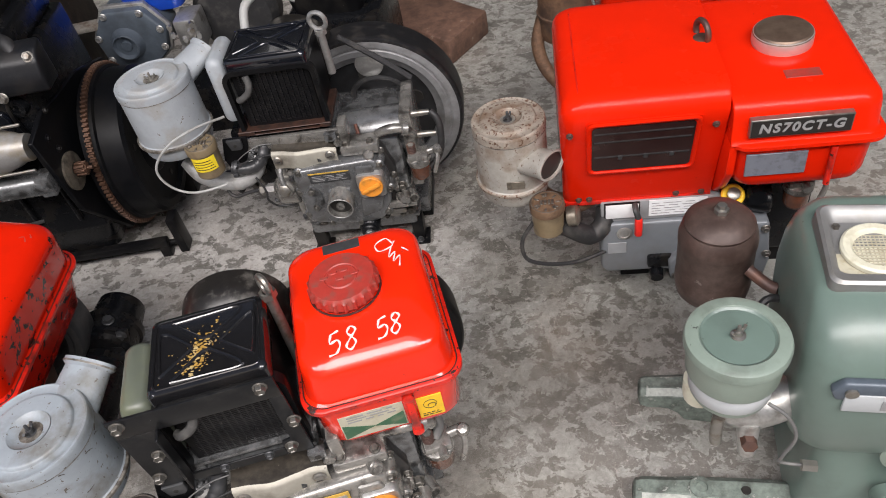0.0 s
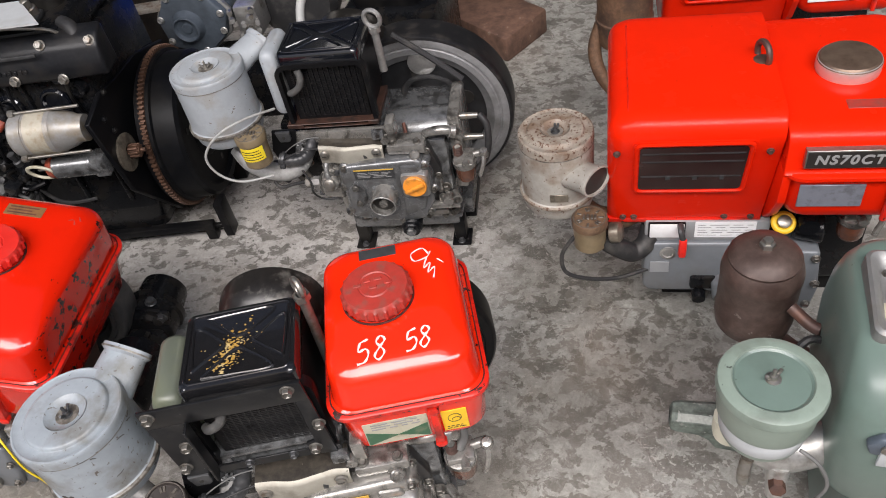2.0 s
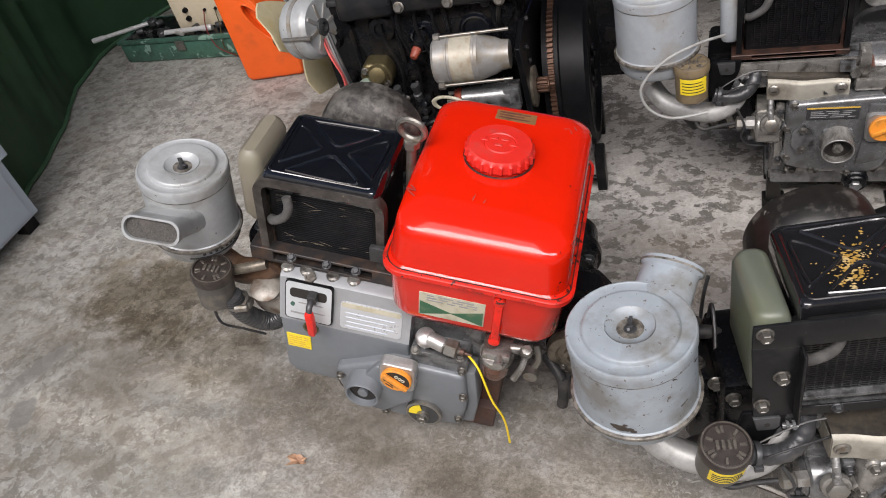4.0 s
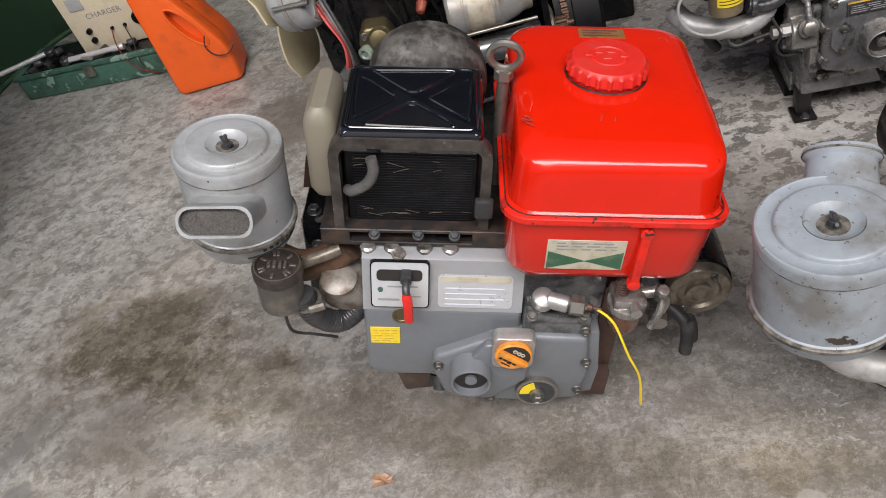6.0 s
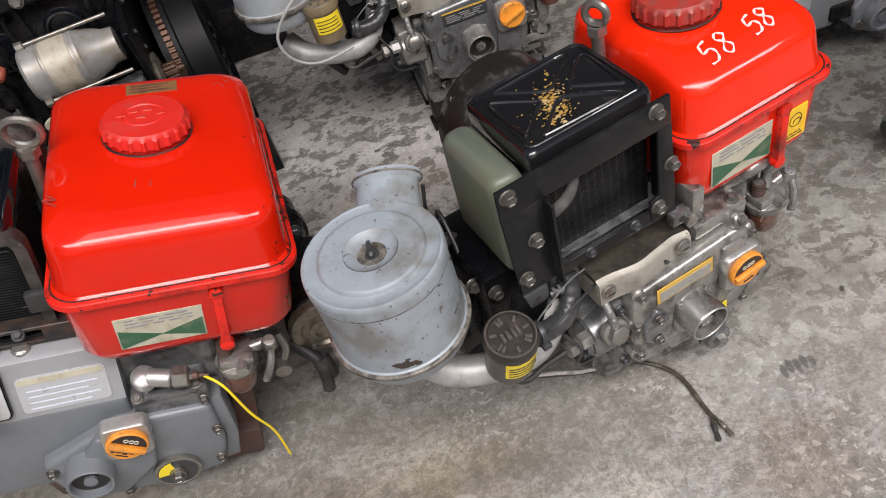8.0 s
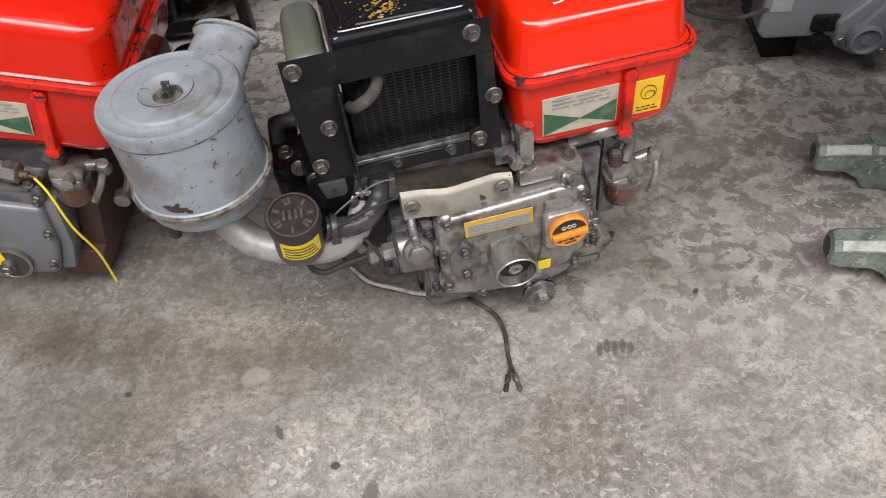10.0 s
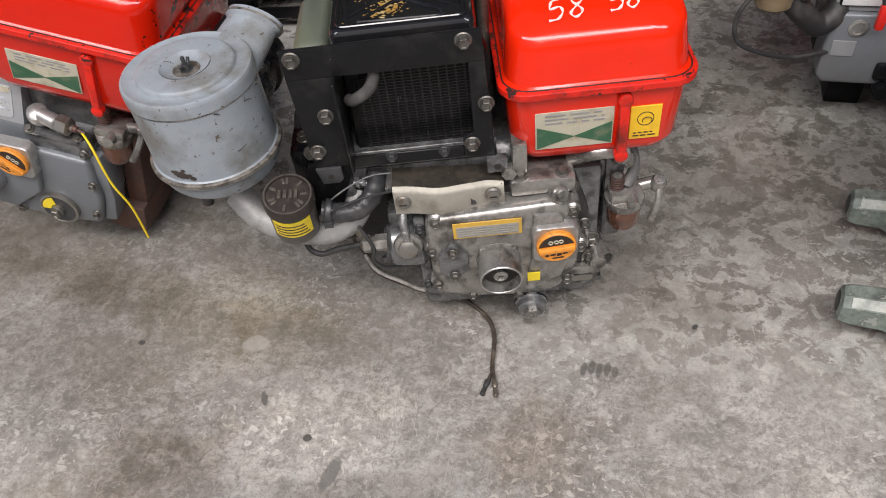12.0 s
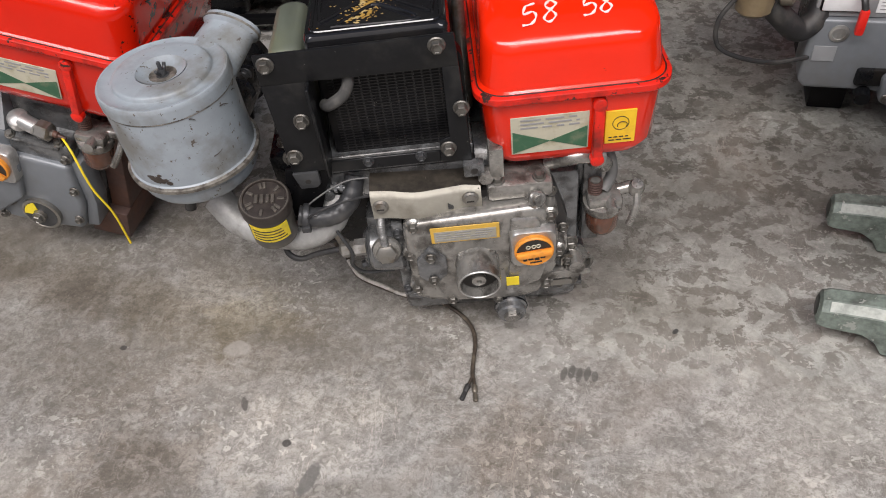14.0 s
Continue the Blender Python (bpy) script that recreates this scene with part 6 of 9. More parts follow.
def strokes(parent, name, lines, x, y, z, s, material, w=0.0022, turn=0.0, front=-1.0):
    """Hand-painted strokes lying on a tank top whose front edge is at y = front."""
    bm = G()
    ca, sa = math.cos(radians(turn)), math.sin(radians(turn))
    for k, line in enumerate(lines):
        pts = spline([(x + s * (px * ca - py * sa), y + s * (px * sa + py * ca), z + 0.0001 * k + 0.00012 * n) for n, (px, py) in enumerate(line)], 6)
        low, high = [], []
        for i, p in enumerate(pts):
            d = (pts[min(i + 1, len(pts) - 1)] - pts[max(i - 1, 0)]).normalized()
            n = Vector((-d.y, d.x, 0)) * w * (0.8 + 0.35 * math.sin(i * 0.9))
            low.append(p - n)
            high.append(p + n)
        for p in low + high:
            p.z -= front_fall(p.y - front)
        up = V(0, 0, 0.0007)
        skin(bm, [[a, c, c + up, a + up] for a, c in zip(low, high)])
    return part(name, bm, material, parent)


FIVE = [[(0.36, 1.0), (0.05, 0.92)], [(0.05, 0.92), (0.0, 0.55), (0.3, 0.6), (0.42, 0.35), (0.28, 0.05), (-0.02, 0.02)]]
EIGHT = [[(0.4, 0.85), (0.2, 1.0), (0.05, 0.78), (0.25, 0.52), (0.4, 0.25), (0.2, 0.0), (0.02, 0.2), (0.2, 0.5), (0.38, 0.72), (0.4, 0.85)]]
for gx, rise, size, glyph in ((0.0, 0.0, 0.036, FIVE), (0.66, 0.0, 0.036, EIGHT), (2.15, 0.0, 0.033, FIVE), (2.72, 0.0, 0.033, EIGHT)):
    strokes(tk, "painted_digit", [[(px + gx + 0.22 * py, py + rise) for px, py in line] for line in glyph], 0.341, -0.033, 0.5199, size, white_paint, 0.0015, 5, -0.068)
strokes(tk, "painted_scrawl", [[(0.5, 0.9), (0.15, 1.0), (0.0, 0.6), (0.3, 0.4), (0.55, 0.75), (0.5, 1.0)], [(0.55, 0.75), (0.75, 0.3), (0.8, 0.6), (1.0, 0.2), (1.05, 0.5), (1.3, 0.1)], [(0.9, 0.85), (1.2, 0.8)]], 0.418, 0.128, 0.5212, 0.046, white_paint, 0.0011, -42)
lifting_eye(b, 0.27, 0.088, 0.32, 0.56, 0.014, (0.9, 0.5, 0))
flywheel(b, (0.36, 0.225, 0.2), 0.19, 0.05, black_matt)
part("fuel_hose", tube(G(), [(0.43, -0.01, 0.33), (0.452, -0.02, 0.30), (0.46, -0.02, 0.262), (0.448, -0.03, 0.24)], 0.008, 10, 5), hose_grey, b)

# engine without a tank, with its flywheel showing
c = thing("diesel_engine", pose(-0.65, 1.44, 0.042), "dark grey diesel engine without fuel tank, large flywheel, on steel feet", "engine", "small diesel engines")
diesel_core(c, rnd, False, pipe_alloy)
radiator(c, 0.082, 0.262, -0.025, 0.12, 0.345, 0.52, black_gloss, proud=0.003)
part("lower_flange", frame4(G(), 0.062, 0.274, 0.338, 0.349, 0.1, 0.25, 0.340, 0.347, -0.035, 0.10), rust_dark, c, "rust-brown radiator flange")
part("radiator_tray", box(G(), 0.055, 0.295, -0.042, -0.03, 0.302, 0.332, 0.003), cast_oily, c)
bm = G()
loft(bm, 0.04, 0.078, -0.02, 0.10, [(0.37, 0.004, 0.012), (0.38, 0.0, 0.014), (0.505, 0.0, 0.016), (0.517, 0.004, 0.016), (0.522, 0.012, 0.01)], 5)
part("coolant_tank", bm, blue_grey_clean, c, "pale grey coolant tank")
cl = air_cleaner(c, -0.083, -0.012, 0.501, 0.084, 0.17, blue_grey_clean, turn=10, nut=zinc)
bm = G()
oval(bm, (-0.06, 0.02, 0.463), (0.01, 0.10, 0.497), 0.084, 0.058, 0.072, 0.044, hollow=0.004)
part("intake_nozzle", bm, blue_grey_clean, cl)
part("wire", tube(G(), [(0.05, -0.04, 0.40), (0.0, -0.095, 0.415), (-0.06, -0.118, 0.395), (-0.105, -0.125, 0.345), (-0.095, -0.125, 0.295), (-0.05, -0.12, 0.265), (0.02, -0.10, 0.262)], 0.0029, 8, 8), grey_wire, c, "loose pale grey wire")
canister(c, -0.012, -0.075, 0.366, 0.034, 0.085, canister_clear, canister_clear, -80)
lifting_eye(c, 0.288, 0.05, 0.42, 0.545, 0.019, (0.3, 1, 0), alloy)
flywheel(c, (0.33, 0.18, 0.21), 0.222, 0.06)
bm = G()
tube(bm, [(0.30, 0.13, 0.46), (0.37, 0.12, 0.41), (0.45, 0.10, 0.35)], 0.007, 8, 4)
part("stay_rod", bm, rubber, c)
part("belt_loop", torus(G(), (0.36, 0.15, 0.285), (0.1, 1, 0.1), 0.05, 0.006, 36, 8, 1.3), rubber, c, "black rubber belt hanging at the flywheel")
part("rust_run", tube(G(), [(0.318, -0.018, 0.268), (0.322, -0.016, 0.285), (0.318, 0.0, 0.312)], 0.004, 8, 4), rust_edge, c)
part("hub_disc", lathe(G(), [(0.034, 0), (0.034, 0.006), (0.03, 0.008), (0, 0.008)], (0.348, 0.172, 0.36), (0, -1, 0), 28), alloy, c, "round bright disc on the flywheel")
for z, L in ((0.32, 0.488), (0.262, 0.495)):
    part("hose_tail", cyl(G(), (0.44, 0.0, z), (L, 0.0, z), 0.009, 0.0065, 10), zinc, c)
part("fuel_hose", tube(G(), [(0.49, 0.0, 0.322), (0.506, -0.01, 0.30), (0.505, -0.02, 0.25), (0.49, -0.02, 0.205), (0.46, -0.03, 0.18)], 0.008, 10, 5), rubber, c)
for x in (0.135, 0.385):
    ft = part("foot", box(G(), x, x + 0.048, -0.045, 0.012, -0.042, -0.034, 0.003), black_matt, c)
    part("foot_web", box(G(), x + 0.008, x + 0.038, -0.030, 0.006, -0.034, 0.03, 0.004), black_matt, ft)
    bolts(ft, [((x + 0.024, -0.036, -0.034), (0, 0, 1))], 0.0065, 0.006, steel_dark)
for x in (0.14, 0.39):
    part("foot", box(G(), x, x + 0.05, 0.06, 0.2, -0.042, 0.0, 0.004), black_matt, c)
part("heat_hose", tube(G(), [(0.10, 0.13, 0.5), (0.11, 0.16, 0.55), (0.16, 0.18, 0.57), (0.22, 0.18, 0.54)], 0.01, 10, 5), grey_wire, c)

# trailing wire of the marked engine
bm = G()
tube(bm, [(-0.575, 0.70, 0.16), (-0.60, 0.725, 0.06), (-0.59, 0.735, 0.006), (-0.560, 0.696, 0.005), (-0.510, 0.674, 0.005), (-0.449, 0.656, 0.005), (-0.403, 0.651, 0.005), (-0.377, 0.637, 0.006), (-0.356, 0.620, 0.005), (-0.343, 0.600, 0.006), (-0.336, 0.576, 0.005), (-0.333, 0.534, 0.0055), (-0.330, 0.512, 0.005)], 0.0034, 8, 8)
for s in (-1, 1):
    tube(bm, [(-0.330, 0.518, 0.005), (-0.330 + s * 0.0035, 0.505, 0.005), (-0.330 + s * 0.0045, 0.494, 0.005)], 0.0026, 8, 4)
cable_brown = surface("grimy_brown_cable", (0.052, 0.040, 0.030), 0.5, vary=0.3, grain=140, stain=(0.15, 0.125, 0.09), stain_amount=0.4, stain_size=45, bump=0.1)
wire = tagged(part("cable", bm, cable_brown, None), "grimy brown twin cable with crimped ends on the floor", "cable")
for s in (-1, 1):
    part("crimped_tip", lathe(G(), [(0.0032, 0), (0.0045, 0.002), (0.0042, 0.012), (0.0028, 0.014), (0.0038, 0.017), (0.0040, 0.027), (0.002, 0.029), (0, 0.029)], (-0.330 + s * 0.0045, 0.502, 0.005), (s * 0.22, -1, 0), 8), rubber if s < 0 else grimy, wire)
bm = G()
tube(bm, [(-0.585, 0.726, 0.008), (-0.56, 0.697, 0.0085), (-0.535, 0.684, 0.0075), (-0.51, 0.675, 0.0088), (-0.48, 0.664, 0.0075), (-0.449, 0.657, 0.0085), (-0.425, 0.654, 0.0076), (-0.412, 0.652, 0.0066)], 0.0036, 8, 8)
part("frayed_sleeve", bm, sleeve_white, wire, "frayed pale cable sleeve")

# ---- tilted engine with control panel ----
brown_plate = surface("brown_tank_plate", (0.28, 0.15, 0.06), 0.4, 0.3, vary=0.15, stain=(0.14, 0.06, 0.03), stain_amount=0.4, stain_size=60, bump=0.05)
a = thing("diesel_engine", pose(-0.83, 0.68, 0, 0, 16, 2), "grey diesel engine with red tank and control panel, tilted", "engine", "small diesel engines")
bm = G()
box(bm, -0.545, -0.20, 0.05, 0.30, 0.03, 0.285, 0.012)
part("engine_block", bm, cast, a, "dark grey cast engine block")
part("radiator_seat", box(G(), -0.60, -0.37, 0.09, 0.26, 0.27, 0.335, 0.006), cast, a)
bm = G()
prism(bm, [(0.043, -0.01), (0.3, -0.03), (0.3, 0.06), (0.043, 0.05)], "x", -0.235, -0.165, 0.004)
part("base_rail", bm, brown_rust, a, "rust-brown steel base rail")
part("base_rail", box(G(), -0.50, -0.43, 0.13, 0.31, -0.03, 0.035, 0.004), rust_edge, a)
part("sump_edge", box(G(), -0.50, -0.40, 0.05, 0.12, 0.025, 0.045, 0.004), black_cast, a)
bm = G()
box(bm, -0.20, -0.165, 0.06, 0.28, 0.05, 0.235, 0.004)
part("side_plate", bm, brown_rust, a)
# smooth cover with bevelled upper part
cov = part("side_cover", prism(G(), [(-0.553, 0.085), (-0.535, 0.068), (-0.452, 0.068), (-0.43, 0.05), (-0.30, 0.05), (-0.325, 0.20), (-0.325, 0.222), (-0.553, 0.222)], "y", 0.018, 0.12, 0.006, 3), grey_cover, a, "smooth grey painted side cover")
bm = G()
skin(bm, [[V(x, y, z) for y, z in ((0.018, 0.221), (0.041, 0.301), (0.05, 0.306), (0.12, 0.306), (0.12, 0.221))] for x in (-0.553, -0.325)])
# same paint as the cover below; the brighter sheen is in the colour
part("sloping_cover", bm, grey_mid, cov, "sloping top of the cover, its sheen painted as lighter grey")


def slope_y(z):
    return 0.018 + (z - 0.221) * 0.2875


def tilted_plate(name, x0, x1, z0, z1, out, material, parent, label=""):
    """Thin plate lying on the sloping top of the cover."""
    bm = G()
    skin(bm, [[V(x, slope_y(z) - o, z + o * 0.28) for x, z in rr(x0, x1, z0, z1, 0.006, 4)] for o in (-0.004, out)])
    return part(name, bm, material, parent, label)


pan = tilted_plate("control_panel", -0.541, -0.458, 0.229, 0.301, 0.006, black_matt, cov, "framed speed control panel")
tilted_plate("panel_face", -0.5392, -0.4598, 0.2308, 0.2992, 0.0072, grey_light, pan)
tilted_plate("slot", -0.532, -0.468, 0.272, 0.289, 0.0080, ink_and_hole_black, pan, "black lever slot")
tilted_plate("green_mark", -0.531, -0.523, 0.254, 0.262, 0.0080, tool_green, pan)
tilted_plate("print_line", -0.517, -0.474, 0.262, 0.264, 0.0080, grey_ink, pan)
tilted_plate("print_line", -0.531, -0.50, 0.241, 0.244, 0.0080, grey_ink, pan)
tilted_plate("print_line", -0.494, -0.47, 0.247, 0.249, 0.0080, grey_ink, pan)
bm = G()
box(bm, -0.4985, -0.4825, 0.014, 0.040, 0.276, 0.292, 0.003)
tube(bm, [(-0.490, 0.020, 0.284), (-0.490, 0.004, 0.280), (-0.488, -0.003, 0.268)], 0.0055, 10, 4)
lev = part("speed_lever", bm, steel_dark, pan)
part("lever_grip", prism(G(), [(-0.4955, 0.276), (-0.4835, 0.276), (-0.4805, 0.262), (-0.4795, 0.222), (-0.4865, 0.220), (-0.4925, 0.224), (-0.4935, 0.255)], "y", -0.010, 0.004, 0.0035, 2), red_part, lev, "red plastic lever grip")
wl = tilted_plate("white_label", -0.446, -0.340, 0.228, 0.279, 0.0012, foil_label, cov, "white printed instruction label")
tilted_plate("label_heading", -0.444, -0.342, 0.269, 0.277, 0.0022, cream_label, wl)
for k in range(4):
    tilted_plate("print_line", -0.436, -0.352 - 0.012 * (k % 2), 0.258 - 0.0085 * k, 0.2592 - 0.0085 * k, 0.0022, pale_ink, wl)
ys = part("sticker", box(G(), -0.545, -0.501, 0.0164, 0.018, 0.147, 0.183, 0.0005, 1), yellow, cov, "yellow caution sticker")
part("print_line", bars(G(), -0.541, -0.505, 0.150, 0.180, 0.0165, 5, rnd, 0.3), amber, ys)
part("key_plug", lathe(G(), [(0.014, 0), (0.014, 0.002), (0.010, 0.0025), (0.009, 0.001), (0, 0.001)], (-0.498, 0.018, 0.209), (0, -1, 0), 20), brass, cov)
# gear cover
gc = part("gear_cover", prism(G(), [(-0.452, 0.135), (-0.452, 0.10), (-0.433, 0.045), (-0.37, 0.03), (-0.30, 0.028), (-0.222, 0.04), (-0.214, 0.10), (-0.224, 0.186), (-0.35, 0.190), (-0.436, 0.142)], "y", 0.0, 0.06, 0.009, 4), grey_cover, a, "grey painted cast gear cover")
part("filler_pad", prism(G(), [(-0.42, 0.055), (-0.36, 0.05), (-0.31, 0.10), (-0.302, 0.175), (-0.32, 0.185), (-0.375, 0.18), (-0.40, 0.14)], "y", -0.012, 0.004, 0.005, 3), grey_cover, gc)
part("starting_shaft_tube", lathe(G(), [(0.040, 0.0), (0.035, 0.010), (0.032, 0.020), (0.031, 0.058), (0.0295, 0.061), (0.0265, 0.060), (0.025, 0.048), (0.009, 0.048), (0.009, 0.055), (0, 0.056)], (-0.394, 0.026, 0.118), (0, -1, 0), 36), grey_cover, gc)
# the bore's shade, painted as a black ring
part("bore_lining", lathe(G(), [(0.0252, 0.044), (0.0252, 0.0495), (0.010, 0.0495)], (-0.394, 0.026, 0.118), (0, -1, 0), 28), ink_and_hole_black, gc)
orange_filler(gc, -0.335, -0.018, 0.175, 0.027, 35)
dial = part("governor_dial", lathe(G(), [(0.032, 0), (0.033, 0.003), (0.033, 0.010), (0.029, 0.011), (0.028, 0.010), (0.011, 0.010), (0.011, 0.016), (0.007, 0.017), (0, 0.017)], (-0.289, 0.002, 0.064), (0, -1, 0), 32), zinc, gc)
part("dial_face", lathe(G(), [(0.0275, 0.008), (0.0275, 0.0106), (0.012, 0.0106)], (-0.289, 0.002, 0.064), (0, -1, 0), 32), steel_dark, dial)
bolts(dial, [((-0.289, -0.014, 0.064), (0, -1, 0))], 0.008, 0.007)
bm = G()
arc = [(-0.289 + r * math.cos(radians(t)), 0.064 + r * math.sin(radians(t))) for r, ts in ((0.027, range(105, 186, 10)), (0.012, range(185, 104, -10))) for t in ts]
prism(bm, arc, "y", -0.0096, -0.0078)
part("sticker", bm, yellow, dial)
bolts(gc, [((x, 0.0, z), (0, -1, 0)) for x, z in ((-0.226, 0.066), (-0.222, 0.135), (-0.36, 0.038), (-0.443, 0.118), (-0.34, 0.075))], 0.006)
part("side_rib", prism(G(), [(-0.222, 0.04), (-0.20, 0.045), (-0.196, 0.10), (-0.208, 0.19), (-0.226, 0.187), (-0.214, 0.10)], "y", 0.012, 0.05, 0.003), grey_cover, gc)
# oil line fitting and yellow wire
bm = G()
box(bm, -0.322, -0.222, 0.010, 0.08, 0.180, 0.222, 0.008, 3)
box(bm, -0.318, -0.235, 0.006, 0.03, 0.212, 0.226, 0.004, 2)
cyl(bm, (-0.298, 0.028, 0.222), (-0.298, 0.026, 0.246), 0.013, 0.0125, 18, 0.002)
fit_ = part("oil_fitting", bm, cast, gc, "cast block with elbow fitting")
bm = lathe(G(), [(0.012, 0), (0.0165, 0.004), (0.0175, 0.012), (0.0155, 0.020), (0.010, 0.024), (0, 0.025)], (-0.297, 0.024, 0.238), (0, -0.35, 1), 22)
cyl(bm, (-0.292, 0.018, 0.252), (-0.262, 0.010, 0.250), 0.0125, 0.0125, 20, 0.002)
part("banjo_elbow", bm, alloy, fit_, "bright alloy elbow")
nut = part("union_nut", lathe(G(), [(0.012, 0), (0.0155, 0.002), (0.0155, 0.020), (0.0125, 0.022), (0.006, 0.022), (0.005, 0.028)], (-0.262, 0.010, 0.251), (1, -0.12, -0.04), 6), zinc, fit_)
part("line_end", lathe(G(), [(0.0055, 0), (0.0055, 0.006), (0.003, 0.008), (0.0025, 0.02)], (-0.236, 0.007, 0.250), (1, -0.15, -0.1), 12), brown_rust, nut)
part("yellow_wire", tube(G(), [(-0.222, 0.004, 0.248), (-0.200, -0.014, 0.240), (-0.172, -0.028, 0.187), (-0.146, -0.026, 0.135), (-0.129, -0.022, 0.062)], 0.0019, 8, 6), yellow_wire, a, "thin bright yellow wire hanging down")
bolts(fit_, [((-0.311, 0.008, 0.225), (0, -0.4, 1)), ((-0.236, 0.012, 0.226), (0, -0.4, 1)), ((-0.230, 0.010, 0.195), (0, -1, 0))], 0.0058)
# fuel filter, injector cup and starter boss under the tank
fuel_bowl(a, -0.178, 0.02, 0.255, 0.195)
st = part("starter_end", lathe(G(), [(0.05, -0.05), (0.05, -0.004), (0.047, 0.0), (0.034, 0.002), (0.030, -0.003), (0.02, -0.003), (0.02, 0.004), (0.013, 0.006), (0.013, 0.001), (0, 0.001)], (-0.05, 0.085, 0.202), (0, -1, 0), 36), grimy, a, "round dark starter housing")
part("starter_body", cyl(G(), (-0.05, 0.10, 0.202), (-0.05, 0.24, 0.202), 0.053, 0.053, 32, 0.004), black_cast, a)
bolts(st, [((-0.05 + 0.038 * math.cos(t), 0.084, 0.202 + 0.038 * math.sin(t)), (0, -1, 0)) for t in (1.2, 4.3)], 0.005)
bm = G()
tube(bm, [(-0.118, 0.06, 0.24), (-0.11, 0.05, 0.22), (-0.115, 0.045, 0.20)], 0.006, 8, 4)
cyl(bm, (-0.118, 0.045, 0.19), (-0.118, 0.03, 0.19), 0.014, 0.012, 16)
part("ball_joint", bm, zinc, a)
bm = G()
tube(bm, [(-0.06, 0.07, 0.16), (-0.052, 0.068, 0.14), (-0.046, 0.07, 0.115)], 0.011, 10, 4, r_end=0.013)
part("rubber_boot", bm, rubber, a)
# dark guard and hose end at the flywheel side
bm = lathe(G(), [(0.02, 0.0), (0.05, 0.0), (0.058, 0.008), (0.058, 0.05), (0.064, 0.055), (0.064, 0.07), (0.055, 0.076), (0.05, 0.13)], (-0.085, 0.335, 0.13), (0, 1, 0), 32)
box(bm, -0.135, -0.035, 0.35, 0.36, 0.06, 0.19, 0.006)
guard = part("rear_guard", bm, black_cast, a, "oily black rear casting")
bolts(guard, [((-0.080, 0.375, 0.189), (0, 0, 1)), ((-0.118, 0.35, 0.165), (0, -1, 0)), ((-0.05, 0.35, 0.175), (0, -1, 0))], 0.009, 0.008, steel_dark)
part("drain_hose", tube(G(), [(-0.10, 0.10, 0.17), (-0.065, 0.07, 0.155), (-0.055, 0.06, 0.125), (-0.052, 0.057, 0.095)], 0.010, 12, 6), rubber, a, "black rubber drain hose")
# dark castings behind the cleaner
mb = part("manifold_block", box(G(), -0.655, -0.575, 0.13, 0.24, 0.12, 0.29, 0.012), black_cast, a, "oily black manifold casting")
bolts(mb, [((-0.635, 0.15, 0.29), (0, 0, 1)), ((-0.60, 0.20, 0.29), (0, 0, 1)), ((-0.63, 0.13, 0.24), (0, -1, 0))], 0.008, 0.008, steel_dark)
part("coiled_line", tube(G(), [(-0.635, 0.205, 0.285), (-0.630, 0.185, 0.325), (-0.612, 0.160, 0.335), (-0.604, 0.135, 0.315), (-0.618, 0.122, 0.300), (-0.628, 0.135, 0.288), (-0.610, 0.150, 0.283)], 0.0045, 8, 8), rubber, mb)
part("rust_bracket", prism(G(), [(-0.66, 0.29), (-0.625, 0.29), (-0.63, 0.345), (-0.65, 0.35)], "y", 0.205, 0.211, 0.001), brown_rust, mb)
pale = part("pale_casting", lathe(G(), [(0.0, 0), (0.022, 0.0), (0.034, 0.007), (0.040, 0.025), (0.040, 0.06), (0.02, 0.07)], (-0.588, 0.046, 0.205), (0.1, 1, 0.15), 24), rust_cast, a, "pale casting blotched with rust")
part("casting_flange", lathe(G(), [(0.014, 0), (0.026, 0.001), (0.027, 0.007), (0.02, 0.012)], (-0.590, 0.055, 0.240), (-0.1, -0.3, 1), 18), rust_cast, pale)
part("hose_clamp", torus(G(), (-0.634, 0.026, 0.228), (0.4, 0.2, -1), 0.0195, 0.003, 24, 6), zinc, a)
part("clamp_screw", cyl(G(), (-0.628, 0.004, 0.232), (-0.606, 0.010, 0.236), 0.006, 0.006, 8, 0.001), zinc, a)
part("cable_clip", box(G(), -0.632, -0.612, 0.028, 0.046, 0.206, 0.224, 0.004), zinc, a)
# radiator, tank and cleaner
fin_blue = surface("oily_blue_black_fins", (0.0042, 0.0052, 0.0078), 0.4, vary=0.5, grain=90, stain=(0.035, 0.032, 0.026), stain_amount=0.2, stain_size=45, bump=0.03, spec=0.4)
frame_worn = surface("worn_grey_brown_frame", (0.062, 0.055, 0.049), 0.42, 0.2, vary=0.3, grain=90, stain=(0.022, 0.018, 0.016), stain_amount=0.5, stain_size=26, chip=(0.17, 0.15, 0.13), chip_size=90, chip_amount=0.2, bump=0.12)
radiator(a, -0.577, -0.392, 0.07, 0.235, 0.325, 0.493, black_gloss, frame_paint=frame_worn, proud=-0.0006, fins=fin_blue, wide=0.0068, rise=0.013)
rnd_straw = random.Random(12)
straw = surface("dry_straw_bits", (0.085, 0.072, 0.052), 0.7, vary=0.3, grain=90, stain=(0.10, 0.08, 0.06), stain_amount=0.4, stain_size=60, bump=0.1)
bm = G()
